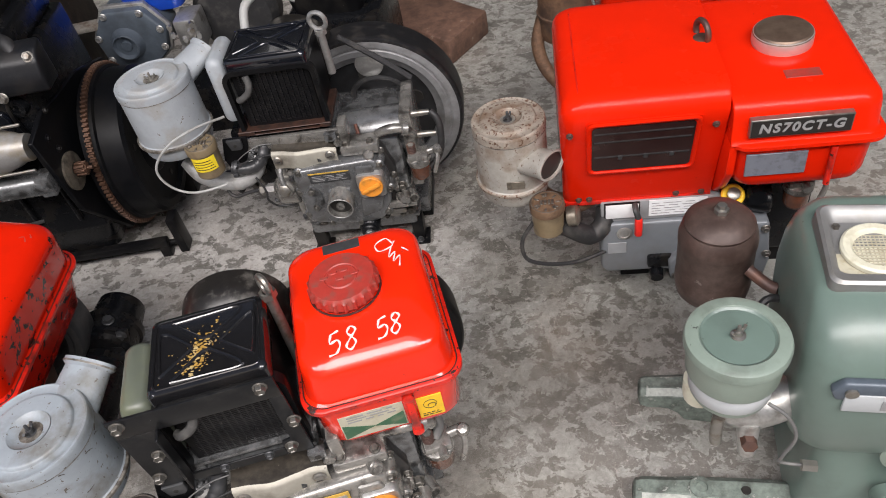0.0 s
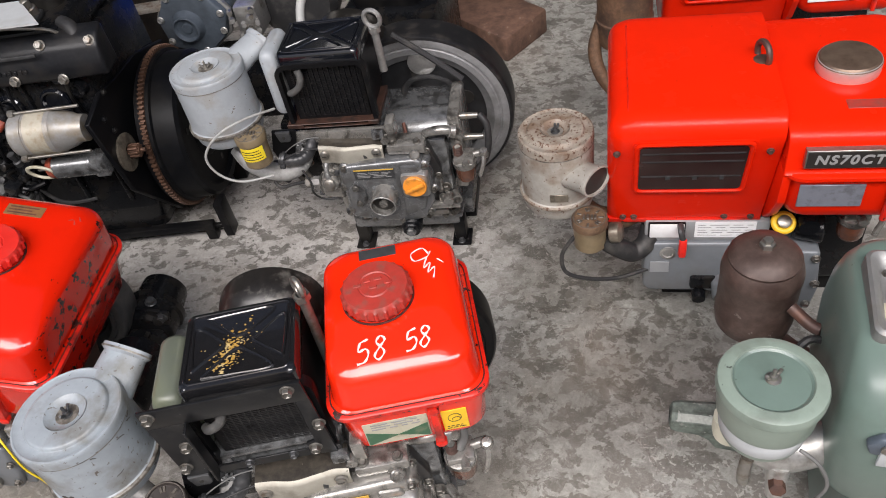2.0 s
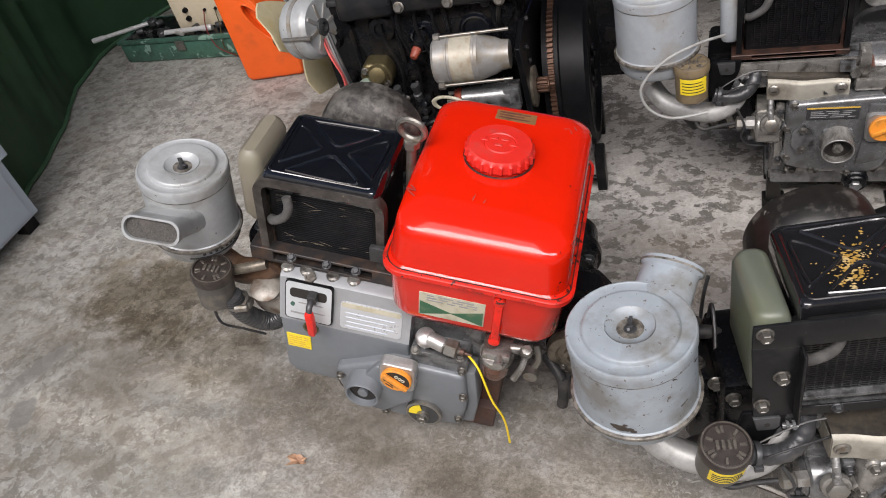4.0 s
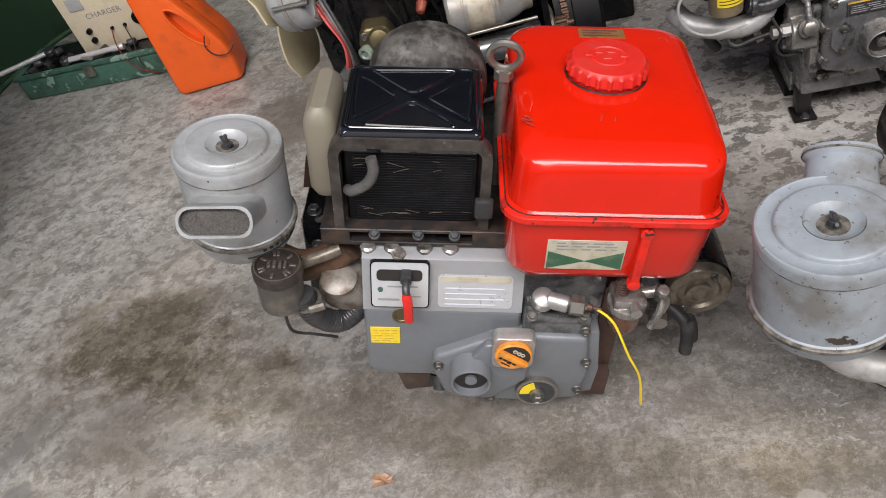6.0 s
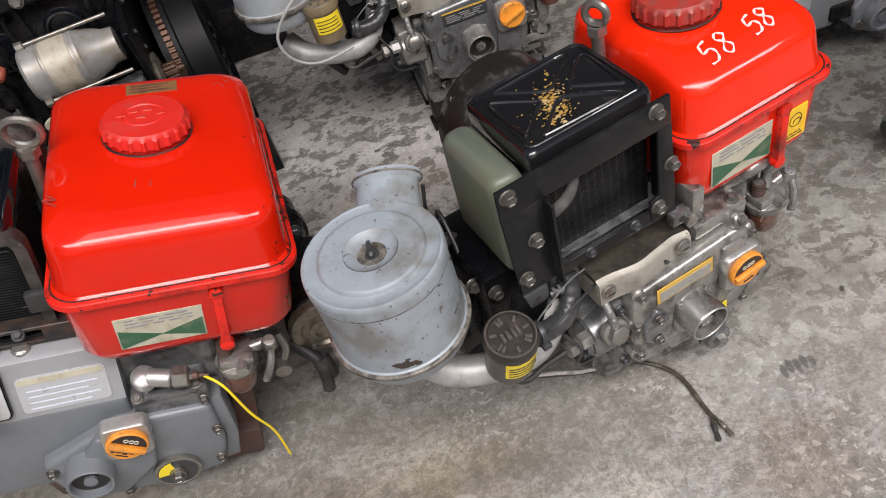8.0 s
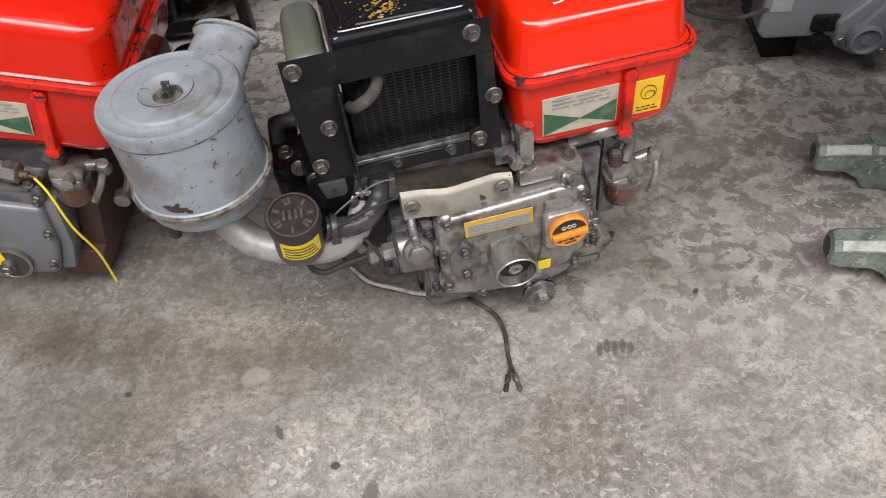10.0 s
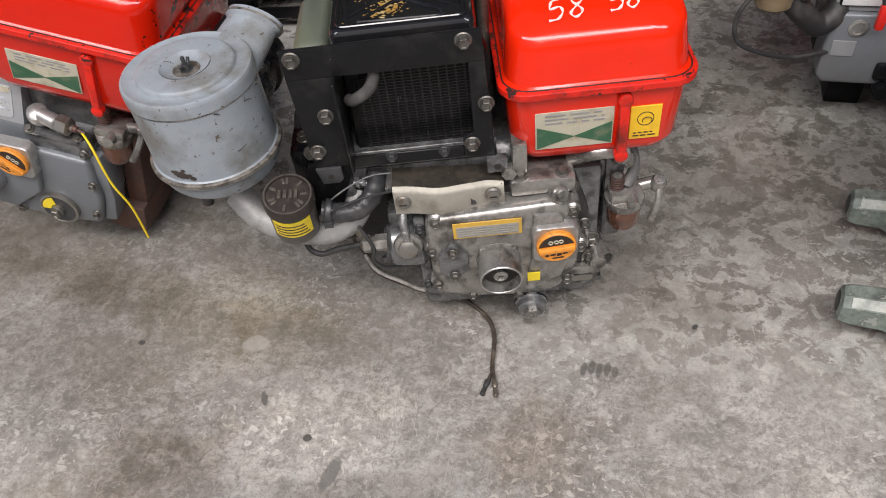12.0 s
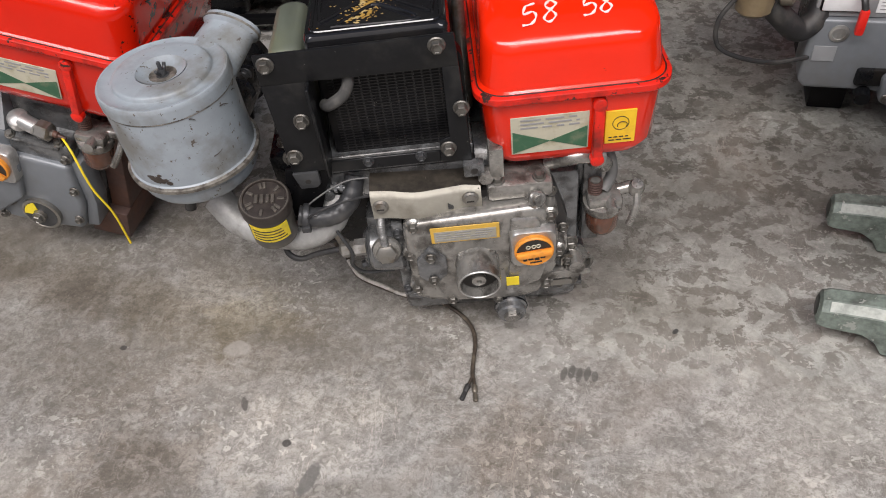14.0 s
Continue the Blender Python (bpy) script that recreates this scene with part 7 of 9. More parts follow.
for k in range(18):
    top = k % 2
    x, z = rnd_straw.uniform(-0.555, -0.405), rnd_straw.uniform(0.425, 0.448) if top else rnd_straw.uniform(0.342, 0.362)
    h = rnd_straw.uniform(0.004, 0.013)
    q = rnd_straw.uniform(-0.8, 0.8)
    tube(bm, [(x - h, 0.0805, z - h * q * 0.5), (x, 0.0798, z + 0.001), (x + h, 0.0805, z + h * q * 0.4)], 0.0004, 5, 2)
tagged(part("chaff", bm, straw, a, "bits of dry straw caught in the fins"), kind="stuff")
part("lower_frame", frame4(G(), -0.61, -0.35, 0.308, 0.338, -0.57, -0.40, 0.315, 0.332, 0.06, 0.24), flange_rusty, a, "dark radiator flange stained with rust")
bolts(a, [((x, 0.056, 0.333), (0, -0.5, 1)) for x in (-0.535, -0.475, -0.425)], 0.0058, 0.006, steel_dark)
for x in (-0.545, -0.512, -0.466, -0.43):
    part("cylinder_stud", cyl(G(), (x, 0.058, 0.285), (x, 0.058, 0.312), 0.0105, 0.0115, 16, 0.003), cast_oily, a)
hp = part("head_plate", box(G(), -0.542, -0.462, 0.038, 0.09, 0.288, 0.300, 0.003), steel_dark, a)
bolts(hp, [((-0.502, 0.048, 0.300), (0, -0.2, 1))], 0.010, 0.007, nut_grime)
part("head_side", box(G(), -0.452, -0.345, 0.066, 0.10, 0.292, 0.320, 0.004), black_cast, a)
bm = G()
loft(bm, -0.622, -0.580, 0.08, 0.20, [(0.375, 0.006, 0.012), (0.39, 0.0, 0.014), (0.49, 0.0, 0.016), (0.505, 0.004, 0.016), (0.512, 0.012, 0.01)], 5)
part("coolant_tank", bm, coolant, a, "yellowed translucent coolant tank")
part("fan_shroud", lathe(G(), [(0.0, -0.026), (0.03, -0.024), (0.055, -0.017), (0.076, -0.006), (0.086, 0.008), (0.09, 0.022), (0.09, 0.05), (0.05, 0.055)], (-0.47, 0.262, 0.430), (0, 1, 0), 48), shroud_grey, a, "dusty worn fan shroud")
part("front_lug", box(G(), -0.40, -0.375, 0.05, 0.062, 0.37, 0.40, 0.003), steel_dark, a)
lifting_eye(a, -0.366, 0.172, 0.33, 0.545, 0.0205, (0.1, 1, 0.2), zinc)
tk = fuel_tank(a, -0.369, -0.081, -0.008, 0.348, 0.298, 0.419, 0.518, (-0.231, 0.18), 0.051, red_knocked, red_plastic, cap_h=0.025)
strap(tk, -0.184, -0.002, 0.404, 0.304)
tank_label(tk, -0.306, -0.204, 0.0025, 0.33, 0.382, rnd)
part("brass_plate", box(G(), -0.255, -0.19, 0.275, 0.30, 0.5170, 0.5192), brown_plate, tk, "small brown tank plate")
bm = G()
for k in range(3):
    box(bm, -0.250, -0.20 - 0.01 * (k % 2), 0.279 + 0.007 * k, 0.282 + 0.007 * k, 0.5191, 0.5197)
part("print_line", bm, rust_edge, tk)
strokes(tk, "paint_scratch", [[(0, 0), (0.3, 0.9), (0.45, 0.2), (0.7, 0.8)]], -0.333, 0.065, 0.5165, 0.02, red_dusty, 0.0010, 70, -0.008)
strokes(tk, "paint_scratch", [[(0, 0), (0.3, 0.5)], [(0.7, -0.3), (0.9, 0.0)]], -0.25, 0.075, 0.5182, 0.022, red_dusty, 0.001, 20, -0.008)
strokes(tk, "paint_scratch", [[(0, 0), (0.4, 0.6), (0.0, 0.9)], [(0.7, 0), (1.0, 0.5)]], -0.13, 0.27, 0.5172, 0.018, red_dusty, 0.0012, 60, -0.008)
cl = air_cleaner(a, -0.728, 0.103, 0.446, 0.0755, 0.16, silver, turn=140)
bm = G()
oval(bm, (-0.724, 0.085, 0.366), (-0.718, -0.028, 0.424), 0.094, 0.046, 0.088, 0.036, hollow=0.0022, corner=0.0165)
part("intake_snout", bm, silver, cl)
part("intake_mesh", oval(G(), (-0.719, -0.014, 0.4168), (-0.7185, -0.021, 0.4204), 0.087, 0.034, 0.087, 0.034, corner=0.016), mesh_dark, cl, "dusty dark intake mesh")
wrapbm = G()
pts = [(math.cos(radians(t)), math.sin(radians(t))) for t in range(-75, 16, 6)]
prism(wrapbm, [(-0.728 + u * 0.0728, 0.103 + v * 0.0728) for u, v in pts] + [(-0.728 + u * 0.071, 0.103 + v * 0.071) for u, v in reversed(pts)], "z", 0.318, 0.3192)
prism(wrapbm, [(-0.728 + u * 0.0728, 0.103 + v * 0.0728) for u, v in pts] + [(-0.728 + u * 0.071, 0.103 + v * 0.071) for u, v in reversed(pts)], "z", 0.302, 0.3032)
part("printed_band", wrapbm, steel_dark, cl, "printed lines round the can")
for k in range(7):
    u, v = math.cos(radians(-55 + k * 8)), math.sin(radians(-55 + k * 8))
    p = V(-0.728 + u * 0.0727, 0.103 + v * 0.0727, 0.311)
    part("print_mark", box(G(), -0.0025, 0.0025, -0.0006, 0.0006, -0.003, 0.003, m=Matrix.Translation(p) @ Matrix.Rotation(radians(-55 + k * 8 + 90), 4, "Z")), steel_dark, cl)
canister(a, -0.668, 0.025, 0.302, 0.034, 0.08, canister_dark, dusty_cap)
part("coolant_hose", tube(G(), [(-0.640, 0.022, 0.245), (-0.628, 0.03, 0.195), (-0.60, 0.05, 0.155), (-0.575, 0.06, 0.165), (-0.55, 0.075, 0.20)], 0.0175, 16, 26, 0.03, 30), hose_black, a, "ribbed black hose")
part("exhaust_elbow", tube(G(), [(-0.70, 0.10, 0.25), (-0.655, 0.09, 0.235), (-0.61, 0.085, 0.255), (-0.575, 0.085, 0.285)], 0.024, 14, 6), rust_pipe, a)
part("thin_line", tube(G(), [(-0.66, -0.005, 0.228), (-0.655, 0.0, 0.19), (-0.63, 0.02, 0.16), (-0.60, 0.04, 0.13)], 0.0025, 6, 6), rubber, a)
part("alloy_bracket", tube(G(), [(-0.64, 0.05, 0.28), (-0.615, 0.05, 0.292), (-0.585, 0.06, 0.30)], 0.009, 10, 4), grimy, a)
part("drain_plug", lathe(G(), [(0.018, 0), (0.018, 0.014), (0.011, 0.016), (0.011, 0.026)], (-0.44, 0.05, 0.03), (0, -0.6, -0.8), 12), steel_dark, a)
flywheel(a, (-0.255, 0.32, 0.2), 0.15, 0.045, steel_dark)
bm = G()
prism(bm, [(-0.10, 0.19), (-0.05, 0.17), (-0.01, 0.20), (0.0, 0.27), (-0.03, 0.30), (-0.09, 0.29)], "z", 0.185, 0.205, 0.006, 2)
box(bm, -0.055, -0.045, 0.20, 0.28, 0.205, 0.216, 0.002)
box(bm, -0.085, -0.02, 0.225, 0.235, 0.205, 0.214, 0.002)
part("mount_bracket", bm, black_cast, a)
bm = G()
box(bm, -1.36, -1.22, 0.80, 0.94, 0.0, 0.085, 0.006)
prop = tagged(part("wooden_block", bm, wood, None), "dark wooden block propping up the engine", "wooden block")


# ---- hooded engines ----
plate_silver = surface("silver_letters", (0.52, 0.52, 0.52), 0.35, 0.5, vary=0.05, bump=0)
plate_blue = surface("blue_grey_data_plate", (0.25, 0.265, 0.31), 0.4, 0.4, vary=0.08, stain=(0.13, 0.13, 0.14), stain_amount=0.4, stain_size=50, bump=0.05)
rusty_cap = surface("rusty_canister_cap", (0.16, 0.10, 0.06), 0.5, 0.2, vary=0.2, stain=(0.07, 0.04, 0.025), stain_amount=0.5, stain_size=40, bump=0.12)
def hooded_engine(m, label, near):
    e = thing("hooded_diesel_engine", m, label, "engine", "hooded diesel engines")

    def fy(z):
        return max(0.0, (0.53 - z)) * 0.27
    # hood as a stack of rounded sections whose front leans in
    lv = [(0.292, 0.0, 0.02, fy(0.292)), (0.40, 0.0, 0.024, fy(0.40)), (0.50, 0.0, 0.03, fy(0.50)), (0.53, 0.0, 0.032, 0.0), (0.546, 0.003, 0.032, 0), (0.556, 0.008, 0.032, 0), (0.563, 0.016, 0.032, 0), (0.567, 0.027, 0.03, 0), (0.569, 0.042, 0.026, 0)]
    hood = part("hood", loft_cut(G(), 0.0, 0.2815, 0.0, 0.36, lv, "x1"), red_hood, e, "glossy red sheet-metal hood")
    # seam of the end plate
    bm = G()
    tube(bm, [(0.034, 0.31, 0.5685), (0.034, 0.20, 0.5687), (0.034, 0.06, 0.5685), (0.034, 0.03, 0.563)], 0.0012, 6, 4)
    part("panel_seam", bm, red_worn, hood)
    # window: recessed frame and smoked pane
    sh = Matrix.Identity(4)
    sh[1][2] = -0.27
    off = fy(0.0)
    sh[1][3] = off

    def leaning(bm):
        bmesh.ops.transform(bm, matrix=sh, verts=bm.verts)
        return bm
    fr = G()
    skin(fr, [[V(x, y, z) for x, z in rr(0.043, 0.24, 0.384, 0.531, 0.012, 4)] for y in (0.002, -0.004)])
    wf = part("window_frame", leaning(fr), red_hood, hood)
    fr = G()
    loop = [V(x, -0.004, z) for x, z in rr(0.049, 0.234, 0.391, 0.525, 0.011, 5)]
    tube(fr, loop + loop[:1], 0.0045, 8, 1)
    part("frame_bead", leaning(fr), red_hood, wf)
    fr = G()
    skin(fr, [[V(x, y, z) for x, z in rr(0.054, 0.228, 0.398, 0.518, 0.008, 4)] for y in (-0.003, -0.0052)])
    part("window_pane", leaning(fr), smoked, wf, "smoked dark window pane")
    fr = G()
    for z in (0.436, 0.478, 0.50):
        box(fr, 0.058, 0.224, -0.0062, -0.0048, z, z + 0.003)
    for x in (0.10, 0.145, 0.19):
        box(fr, x, x + 0.008, -0.0075, -0.0048, 0.428, 0.440, 0.001)
    part("radiator_bar", leaning(fr), steel_dark, wf)
    part("lower_trim", box(G(), 0.0, 0.281, fy(0.292) - 0.003, fy(0.292) + 0.02, 0.286, 0.296, 0.002), red_worn, hood)
    bolts(hood, [((x, fy(z) - 0.001, z), (0, -1, 0)) for x, z in ((0.03, 0.303), (0.05, 0.303), (0.215, 0.303), (0.262, 0.303), (0.016, 0.50), (0.262, 0.50))], 0.0045, 0.003, brown_rust)
    part("inner_side", prism(G(), [(-0.018, 0.468), (-0.012, 0.40), (0.02, 0.345), (fy(0.30), 0.298), (0.34, 0.298), (0.34, 0.468)], "x", 0.2825, 0.297, 0.003), red_hood, hood)
    # handle ring
    bm = torus(G(), (0.262, 0.175, 0.578), (1, 0.35, 0), 0.021, 0.0055, 26, 8, 1.0)
    lathe(bm, [(0.016, 0), (0.016, 0.003), (0.010, 0.005)], (0.262, 0.172, 0.566), n=16)
    part("lifting_ring", bm, brown_rust, hood, "rusty iron lifting ring")
    # tank beside the hood
    tk = part("fuel_tank", loft_cut(G(), 0.2835, 0.532, -0.022, 0.368, [(0.470, 0.0, 0.03, 0), (0.473, 0.004, 0.03, 0), (0.480, 0.007, 0.03, 0), (0.520, 0.009, 0.032, 0), (0.532, 0.012, 0.032, 0), (0.541, 0.020, 0.032, 0), (0.546, 0.031, 0.03, 0), (0.548, 0.046, 0.026, 0)], "x0"), red_hood, e, "glossy red fuel tank")
    part("seam_flange", loft(G(), 0.284, 0.536, -0.031, 0.376, [(0.461, 0.002, 0.03), (0.463, 0.0, 0.032), (0.470, 0.0, 0.032), (0.472, 0.003, 0.03)], 8), red_hood, tk)
    part("lower_shell", loft(G(), 0.284, 0.532, -0.028, 0.37, [(0.358, 0.042, 0.03), (0.361, 0.028, 0.03), (0.372, 0.018, 0.03), (0.39, 0.013, 0.03), (0.462, 0.010, 0.03)], 8), red_hood, tk)
    cap = part("filler_cap", lathe(G(), [(0.050, 0.545), (0.0515, 0.552), (0.0515, 0.566), (0.050, 0.570), (0.047, 0.5715), (0, 0.572)], (0.398, 0.165, 0), n=48), chrome, tk, "chromed filler cap")
    part("cap_top", lathe(G(), [(0.0515, 0.5655), (0.0505, 0.569), (0.046, 0.5735), (0.02, 0.576), (0, 0.5765)], (0.398, 0.165, 0), n=48), cap_brown, cap, "tarnished brown cap top")
    part("tank_badge", box(G(), 0.378, 0.436, 0.050, 0.074, 0.5475, 0.5492, 0.0005, 1), red_dusty, tk, "faded red plate")
    part("level_strap", cyl(G(), (0.452, -0.022, 0.372), (0.452, -0.022, 0.455), 0.0055, 0.0055, 10), red_worn, tk)
    if near:
        pl = part("name_plate", box(G(), 0.309, 0.470, -0.0245, -0.010, 0.486, 0.522, 0.001, 1), zinc, tk, "silver-framed black model plate")
        part("plate_face", box(G(), 0.3115, 0.4675, -0.0255, -0.024, 0.4885, 0.5195), ink_and_hole_black, pl)
        lettering("model_number", "NS70CT-G", 0.0245, plate_silver, pl, on_face(0.3895, -0.0256, 0.504), 0.0008, 1.24, 0.15, 0.0008)
    lab = part("data_plate", box(G(), 0.312, 0.412, -0.0205, -0.0165, 0.400, 0.447, 0.0006, 1), plate_blue if near else white_label, tk, "dull metal data plate")
    # engine below
    blk = part("engine_block", box(G(), 0.09, 0.50, 0.125, 0.30, 0.06, 0.33, 0.012), black_cast, e)
    part("base_rail", box(G(), 0.12, 0.185, 0.13, 0.32, 0.0, 0.06, 0.004), black_matt, e)
    part("base_rail", box(G(), 0.42, 0.49, 0.15, 0.32, 0.0, 0.06, 0.004), black_matt, e)
    if near:
        cov = part("side_cover", prism(G(), [(0.072, 0.118), (0.085, 0.102), (0.20, 0.102), (0.22, 0.095), (0.30, 0.095), (0.30, 0.24), (0.072, 0.24)], "y", 0.048, 0.12, 0.006, 3), grey_cover, e, "grey painted side cover")
        part("cover_top", box(G(), 0.072, 0.30, 0.056, 0.12, 0.241, 0.292, 0.004), grey_mid, cov)
        pn = part("control_panel", box(G(), 0.078, 0.148, 0.052, 0.058, 0.252, 0.292, 0.003), black_matt, cov)
        part("panel_face", box(G(), 0.081, 0.145, 0.050, 0.0525, 0.255, 0.290, 0.003), white_label, pn)
        wl = part("white_label", box(G(), 0.165, 0.275, 0.0545, 0.0562, 0.252, 0.292), white_label, cov)
        part("print_line", bars(G(), 0.17, 0.27, 0.255, 0.288, 0.0546, 5, rnd, 0.2), grey_ink, wl)
        lev = part("speed_lever", tube(G(), [(0.137, 0.05, 0.29), (0.138, 0.035, 0.285), (0.142, 0.03, 0.27)], 0.006, 8, 4), steel_dark, pn)
        part("lever_grip", box(G(), 0.135, 0.150, 0.022, 0.036, 0.225, 0.272, 0.005), red_part, lev, "red plastic lever grip")
        part("key_plug", lathe(G(), [(0.016, 0), (0.016, 0.002), (0.011, 0.003), (0.010, 0.001), (0, 0.001)], (0.118, 0.048, 0.215), (0, -1, 0), 20), alloy, cov)
        part("sticker", box(G(), 0.085, 0.122, 0.0462, 0.048, 0.160, 0.190, 0.0005, 1), grey_mid, cov, "small embossed data plate")
        gcv = part("gear_cover", prism(G(), [(0.205, 0.14), (0.212, 0.09), (0.26, 0.066), (0.36, 0.062), (0.398, 0.076), (0.405, 0.13), (0.392, 0.235), (0.30, 0.238), (0.225, 0.16)], "y", 0.03, 0.09, 0.007, 3), grey_cover, e, "grey painted cast gear cover")
        part("cover_boss", prism(G(), [(0.23, 0.09), (0.29, 0.085), (0.33, 0.13), (0.335, 0.20), (0.285, 0.205), (0.24, 0.14)], "y", 0.016, 0.034, 0.006, 3), grey_cover, gcv)
        part("shaft_tube", lathe(G(), [(0.03, -0.01), (0.028, 0.012), (0.025, 0.014), (0.023, 0.006), (0.009, 0.006), (0.009, 0.011), (0, 0.011)], (0.255, 0.018, 0.115), (0, -1, 0), 28), grey_cover, gcv)
        bolts(gcv, [((x, 0.03, z), (0, -1, 0)) for x, z in ((0.222, 0.10), (0.30, 0.072), (0.388, 0.09), (0.395, 0.15), (0.385, 0.22), (0.32, 0.225))], 0.0065)
        bm = G()
        box(bm, 0.165, 0.215, 0.04, 0.09, 0.115, 0.15, 0.006)
        cyl(bm, (0.185, 0.06, 0.10), (0.185, 0.03, 0.095), 0.015, 0.013, 14)
        part("drain_fitting", bm, black_cast, e)
        yc = part("yellow_ring", torus(G(), (0.318, 0.045, 0.30), (0, -0.7, 1), 0.0165, 0.006, 24, 10), yellow_warm, e, "deep yellow plastic ring nut")
        part("plug", lathe(G(), [(0.012, -0.01), (0.012, 0.012), (0.008, 0.014), (0, 0.014)], (0.318, 0.045, 0.30), (0, -0.7, 1), 16), zinc, yc)
        fuel_bowl(e, 0.44, 0.06, 0.31, 0.25)
        bm = G()
        cyl(bm, (0.345, 0.07, 0.27), (0.395, 0.06, 0.27), 0.025, 0.028, 16, 0.003)
        cyl(bm, (0.36, 0.05, 0.30), (0.36, 0.03, 0.30), 0.018, 0.018, 12)
        part("pump", bm, black_cast, e)
    return e


e = hooded_engine(pose(0.1, 1.1, 0, 0, 0, -3), "diesel engine under a glossy red hood with smoked window", True)
cl = air_cleaner(e, -0.093, 0.093, 0.491, 0.0725, 0.168, rusty_white, rusty_lid, turn=60)
bm = G()
oval(bm, (-0.095, 0.078, 0.414), (-0.017, 0.018, 0.430), 0.066, 0.046, 0.070, 0.046, hollow=0.0025)
part("intake_nozzle", bm, rusty_white, cl)
# black disc that paints the shade inside the nozzle mouth
part("intake_mesh", oval(G(), (-0.0235, 0.0230, 0.4287), (-0.0205, 0.0207, 0.4293), 0.067, 0.0435, 0.067, 0.0435), ink_and_hole_black, cl)
part("label_outline", box(G(), -0.104, -0.07, 0.0215, 0.0235, 0.376, 0.394, 0.0008, 1), grimy, cl)
canister(e, -0.032, 0.016, 0.345, 0.0325, 0.075, canister_clear, rusty_cap)
part("breather_hose", tube(G(), [(-0.01, 0.02, 0.285), (0.02, 0.03, 0.25), (0.05, 0.045, 0.22), (0.075, 0.06, 0.23), (0.085, 0.08, 0.26)], 0.02, 14, 6), rubber, e)
part("elbow", tube(G(), [(-0.06, 0.10, 0.305), (-0.02, 0.09, 0.275), (0.03, 0.09, 0.275), (0.08, 0.12, 0.285)], 0.024, 14, 6), rust_pipe, e)
part("pipe_joint", lathe(G(), [(0.014, 0), (0.02, 0.003), (0.02, 0.02), (0.014, 0.024)], (0.005, 0.02, 0.30), (1, -0.2, 0.2), 14), grimy, e)
part("thin_hose", tube(G(), [(-0.06, 0.01, 0.30), (-0.085, 0.0, 0.26), (-0.08, -0.005, 0.215), (-0.04, 0.0, 0.19), (0.02, 0.02, 0.17), (0.08, 0.05, 0.165)], 0.0042, 8, 6), rubber, e, "thin black breather hose")

g = hooded_engine(pose(0.265, 1.765, 0, 0, 0, -2), "second diesel engine under a red hood, standing behind", False)
bm = lathe(G(), [(0.03, 0.30), (0.06, 0.31), (0.066, 0.33), (0.066, 0.37), (0.07, 0.372), (0.07, 0.378), (0.066, 0.38), (0.066, 0.46), (0.05, 0.475)], (-0.09, 0.02, 0), n=32)
cl = part("air_cleaner", bm, rust_pipe, g, "rusty brown air cleaner")
part("rusty_pipe", tube(G(), [(-0.145, 0.02, 0.36), (-0.162, 0.005, 0.30), (-0.15, -0.015, 0.245), (-0.12, -0.035, 0.205), (-0.098, -0.045, 0.188)], 0.017, 14, 6), rust_pipe, cl, "bent rusty drain pipe")
part("rusty_elbow", tube(G(), [(-0.07, 0.02, 0.32), (-0.06, 0.03, 0.22), (-0.02, 0.06, 0.18), (0.08, 0.12, 0.2)], 0.028, 14, 6), rust_pipe, cl)

bm = G()
rnd_leaf = random.Random(31)
rim = [(1.0 + 0.45 * rnd_leaf.uniform(-1, 1), rnd_leaf.uniform(0.001, 0.009)) for _ in range(14)]
rings = []
for q in (0.15, 0.55, 1.0):
    rings.append([V(-1.382 + 0.024 * q * k * math.cos(2 * math.pi * i / 14), 0.616 + 0.014 * q * k * math.sin(2 * math.pi * i / 14), 0.0012 + h * q) for i, (k, h) in enumerate(rim)])
under = [[p - V(0, 0, 0.0008) for p in ring] for ring in reversed(rings)]
skin(bm, rings + under)
leaf_tan = surface("dry_tan_leaf", (0.40, 0.24, 0.15), 0.6, vary=0.3, grain=90, stain=(0.22, 0.10, 0.055), stain_amount=0.5, stain_size=55, bump=0.2)
tagged(part("dry_leaf", bm, leaf_tan, None), "crumpled dry tan leaf on the concrete floor", "leaf")

rim_metal = surface("dull_bare_metal", (0.24, 0.24, 0.235), 0.4, 0.5, vary=0.08, stain=(0.22, 0.21, 0.18), stain_amount=0.4, stain_size=20, bump=0.04)

# ---- green engine ----
rail_bare = surface("rubbed_pale_primer", (0.38, 0.40, 0.365), 0.55, vary=0.2, grain=120, stain=(0.20, 0.225, 0.20), stain_amount=0.45, stain_size=45, bump=0.15)
green_dark = surface("dark_cut_end", (0.03, 0.034, 0.03), 0.5, vary=0.3, bump=0.1)
green_lid = surface("chipped_sage_paint", (0.20, 0.25, 0.212), 0.34, vary=0.06, grain=30, stain=(0.13, 0.155, 0.13), stain_amount=0.4, stain_size=20, chip=(0.05, 0.06, 0.05), chip_size=70, chip_amount=0.12, bump=0.03)
f = thing("green_diesel_engine", pose(0.335, 0.62, 0, 0, 0, -9), "old sage-green diesel engine on two worn green rails", "engine")
body = part("hopper_body", loft(G(), 0.018, 0.42, -0.045, 0.245, [(0.290, 0.022, 0.04, 0.02), (0.298, 0.012, 0.05, 0.012), (0.34, 0.004, 0.05, 0.004), (0.455, 0.0, 0.05, 0.0), (0.505, 0.003, 0.05, 0.010), (0.532, 0.008, 0.05, 0.026), (0.548, 0.014, 0.05, 0.045), (0.556, 0.022, 0.048, 0.062), (0.559, 0.036, 0.04, 0.078)], 10), green, f, "rounded sage-green water hopper")
bm = G()
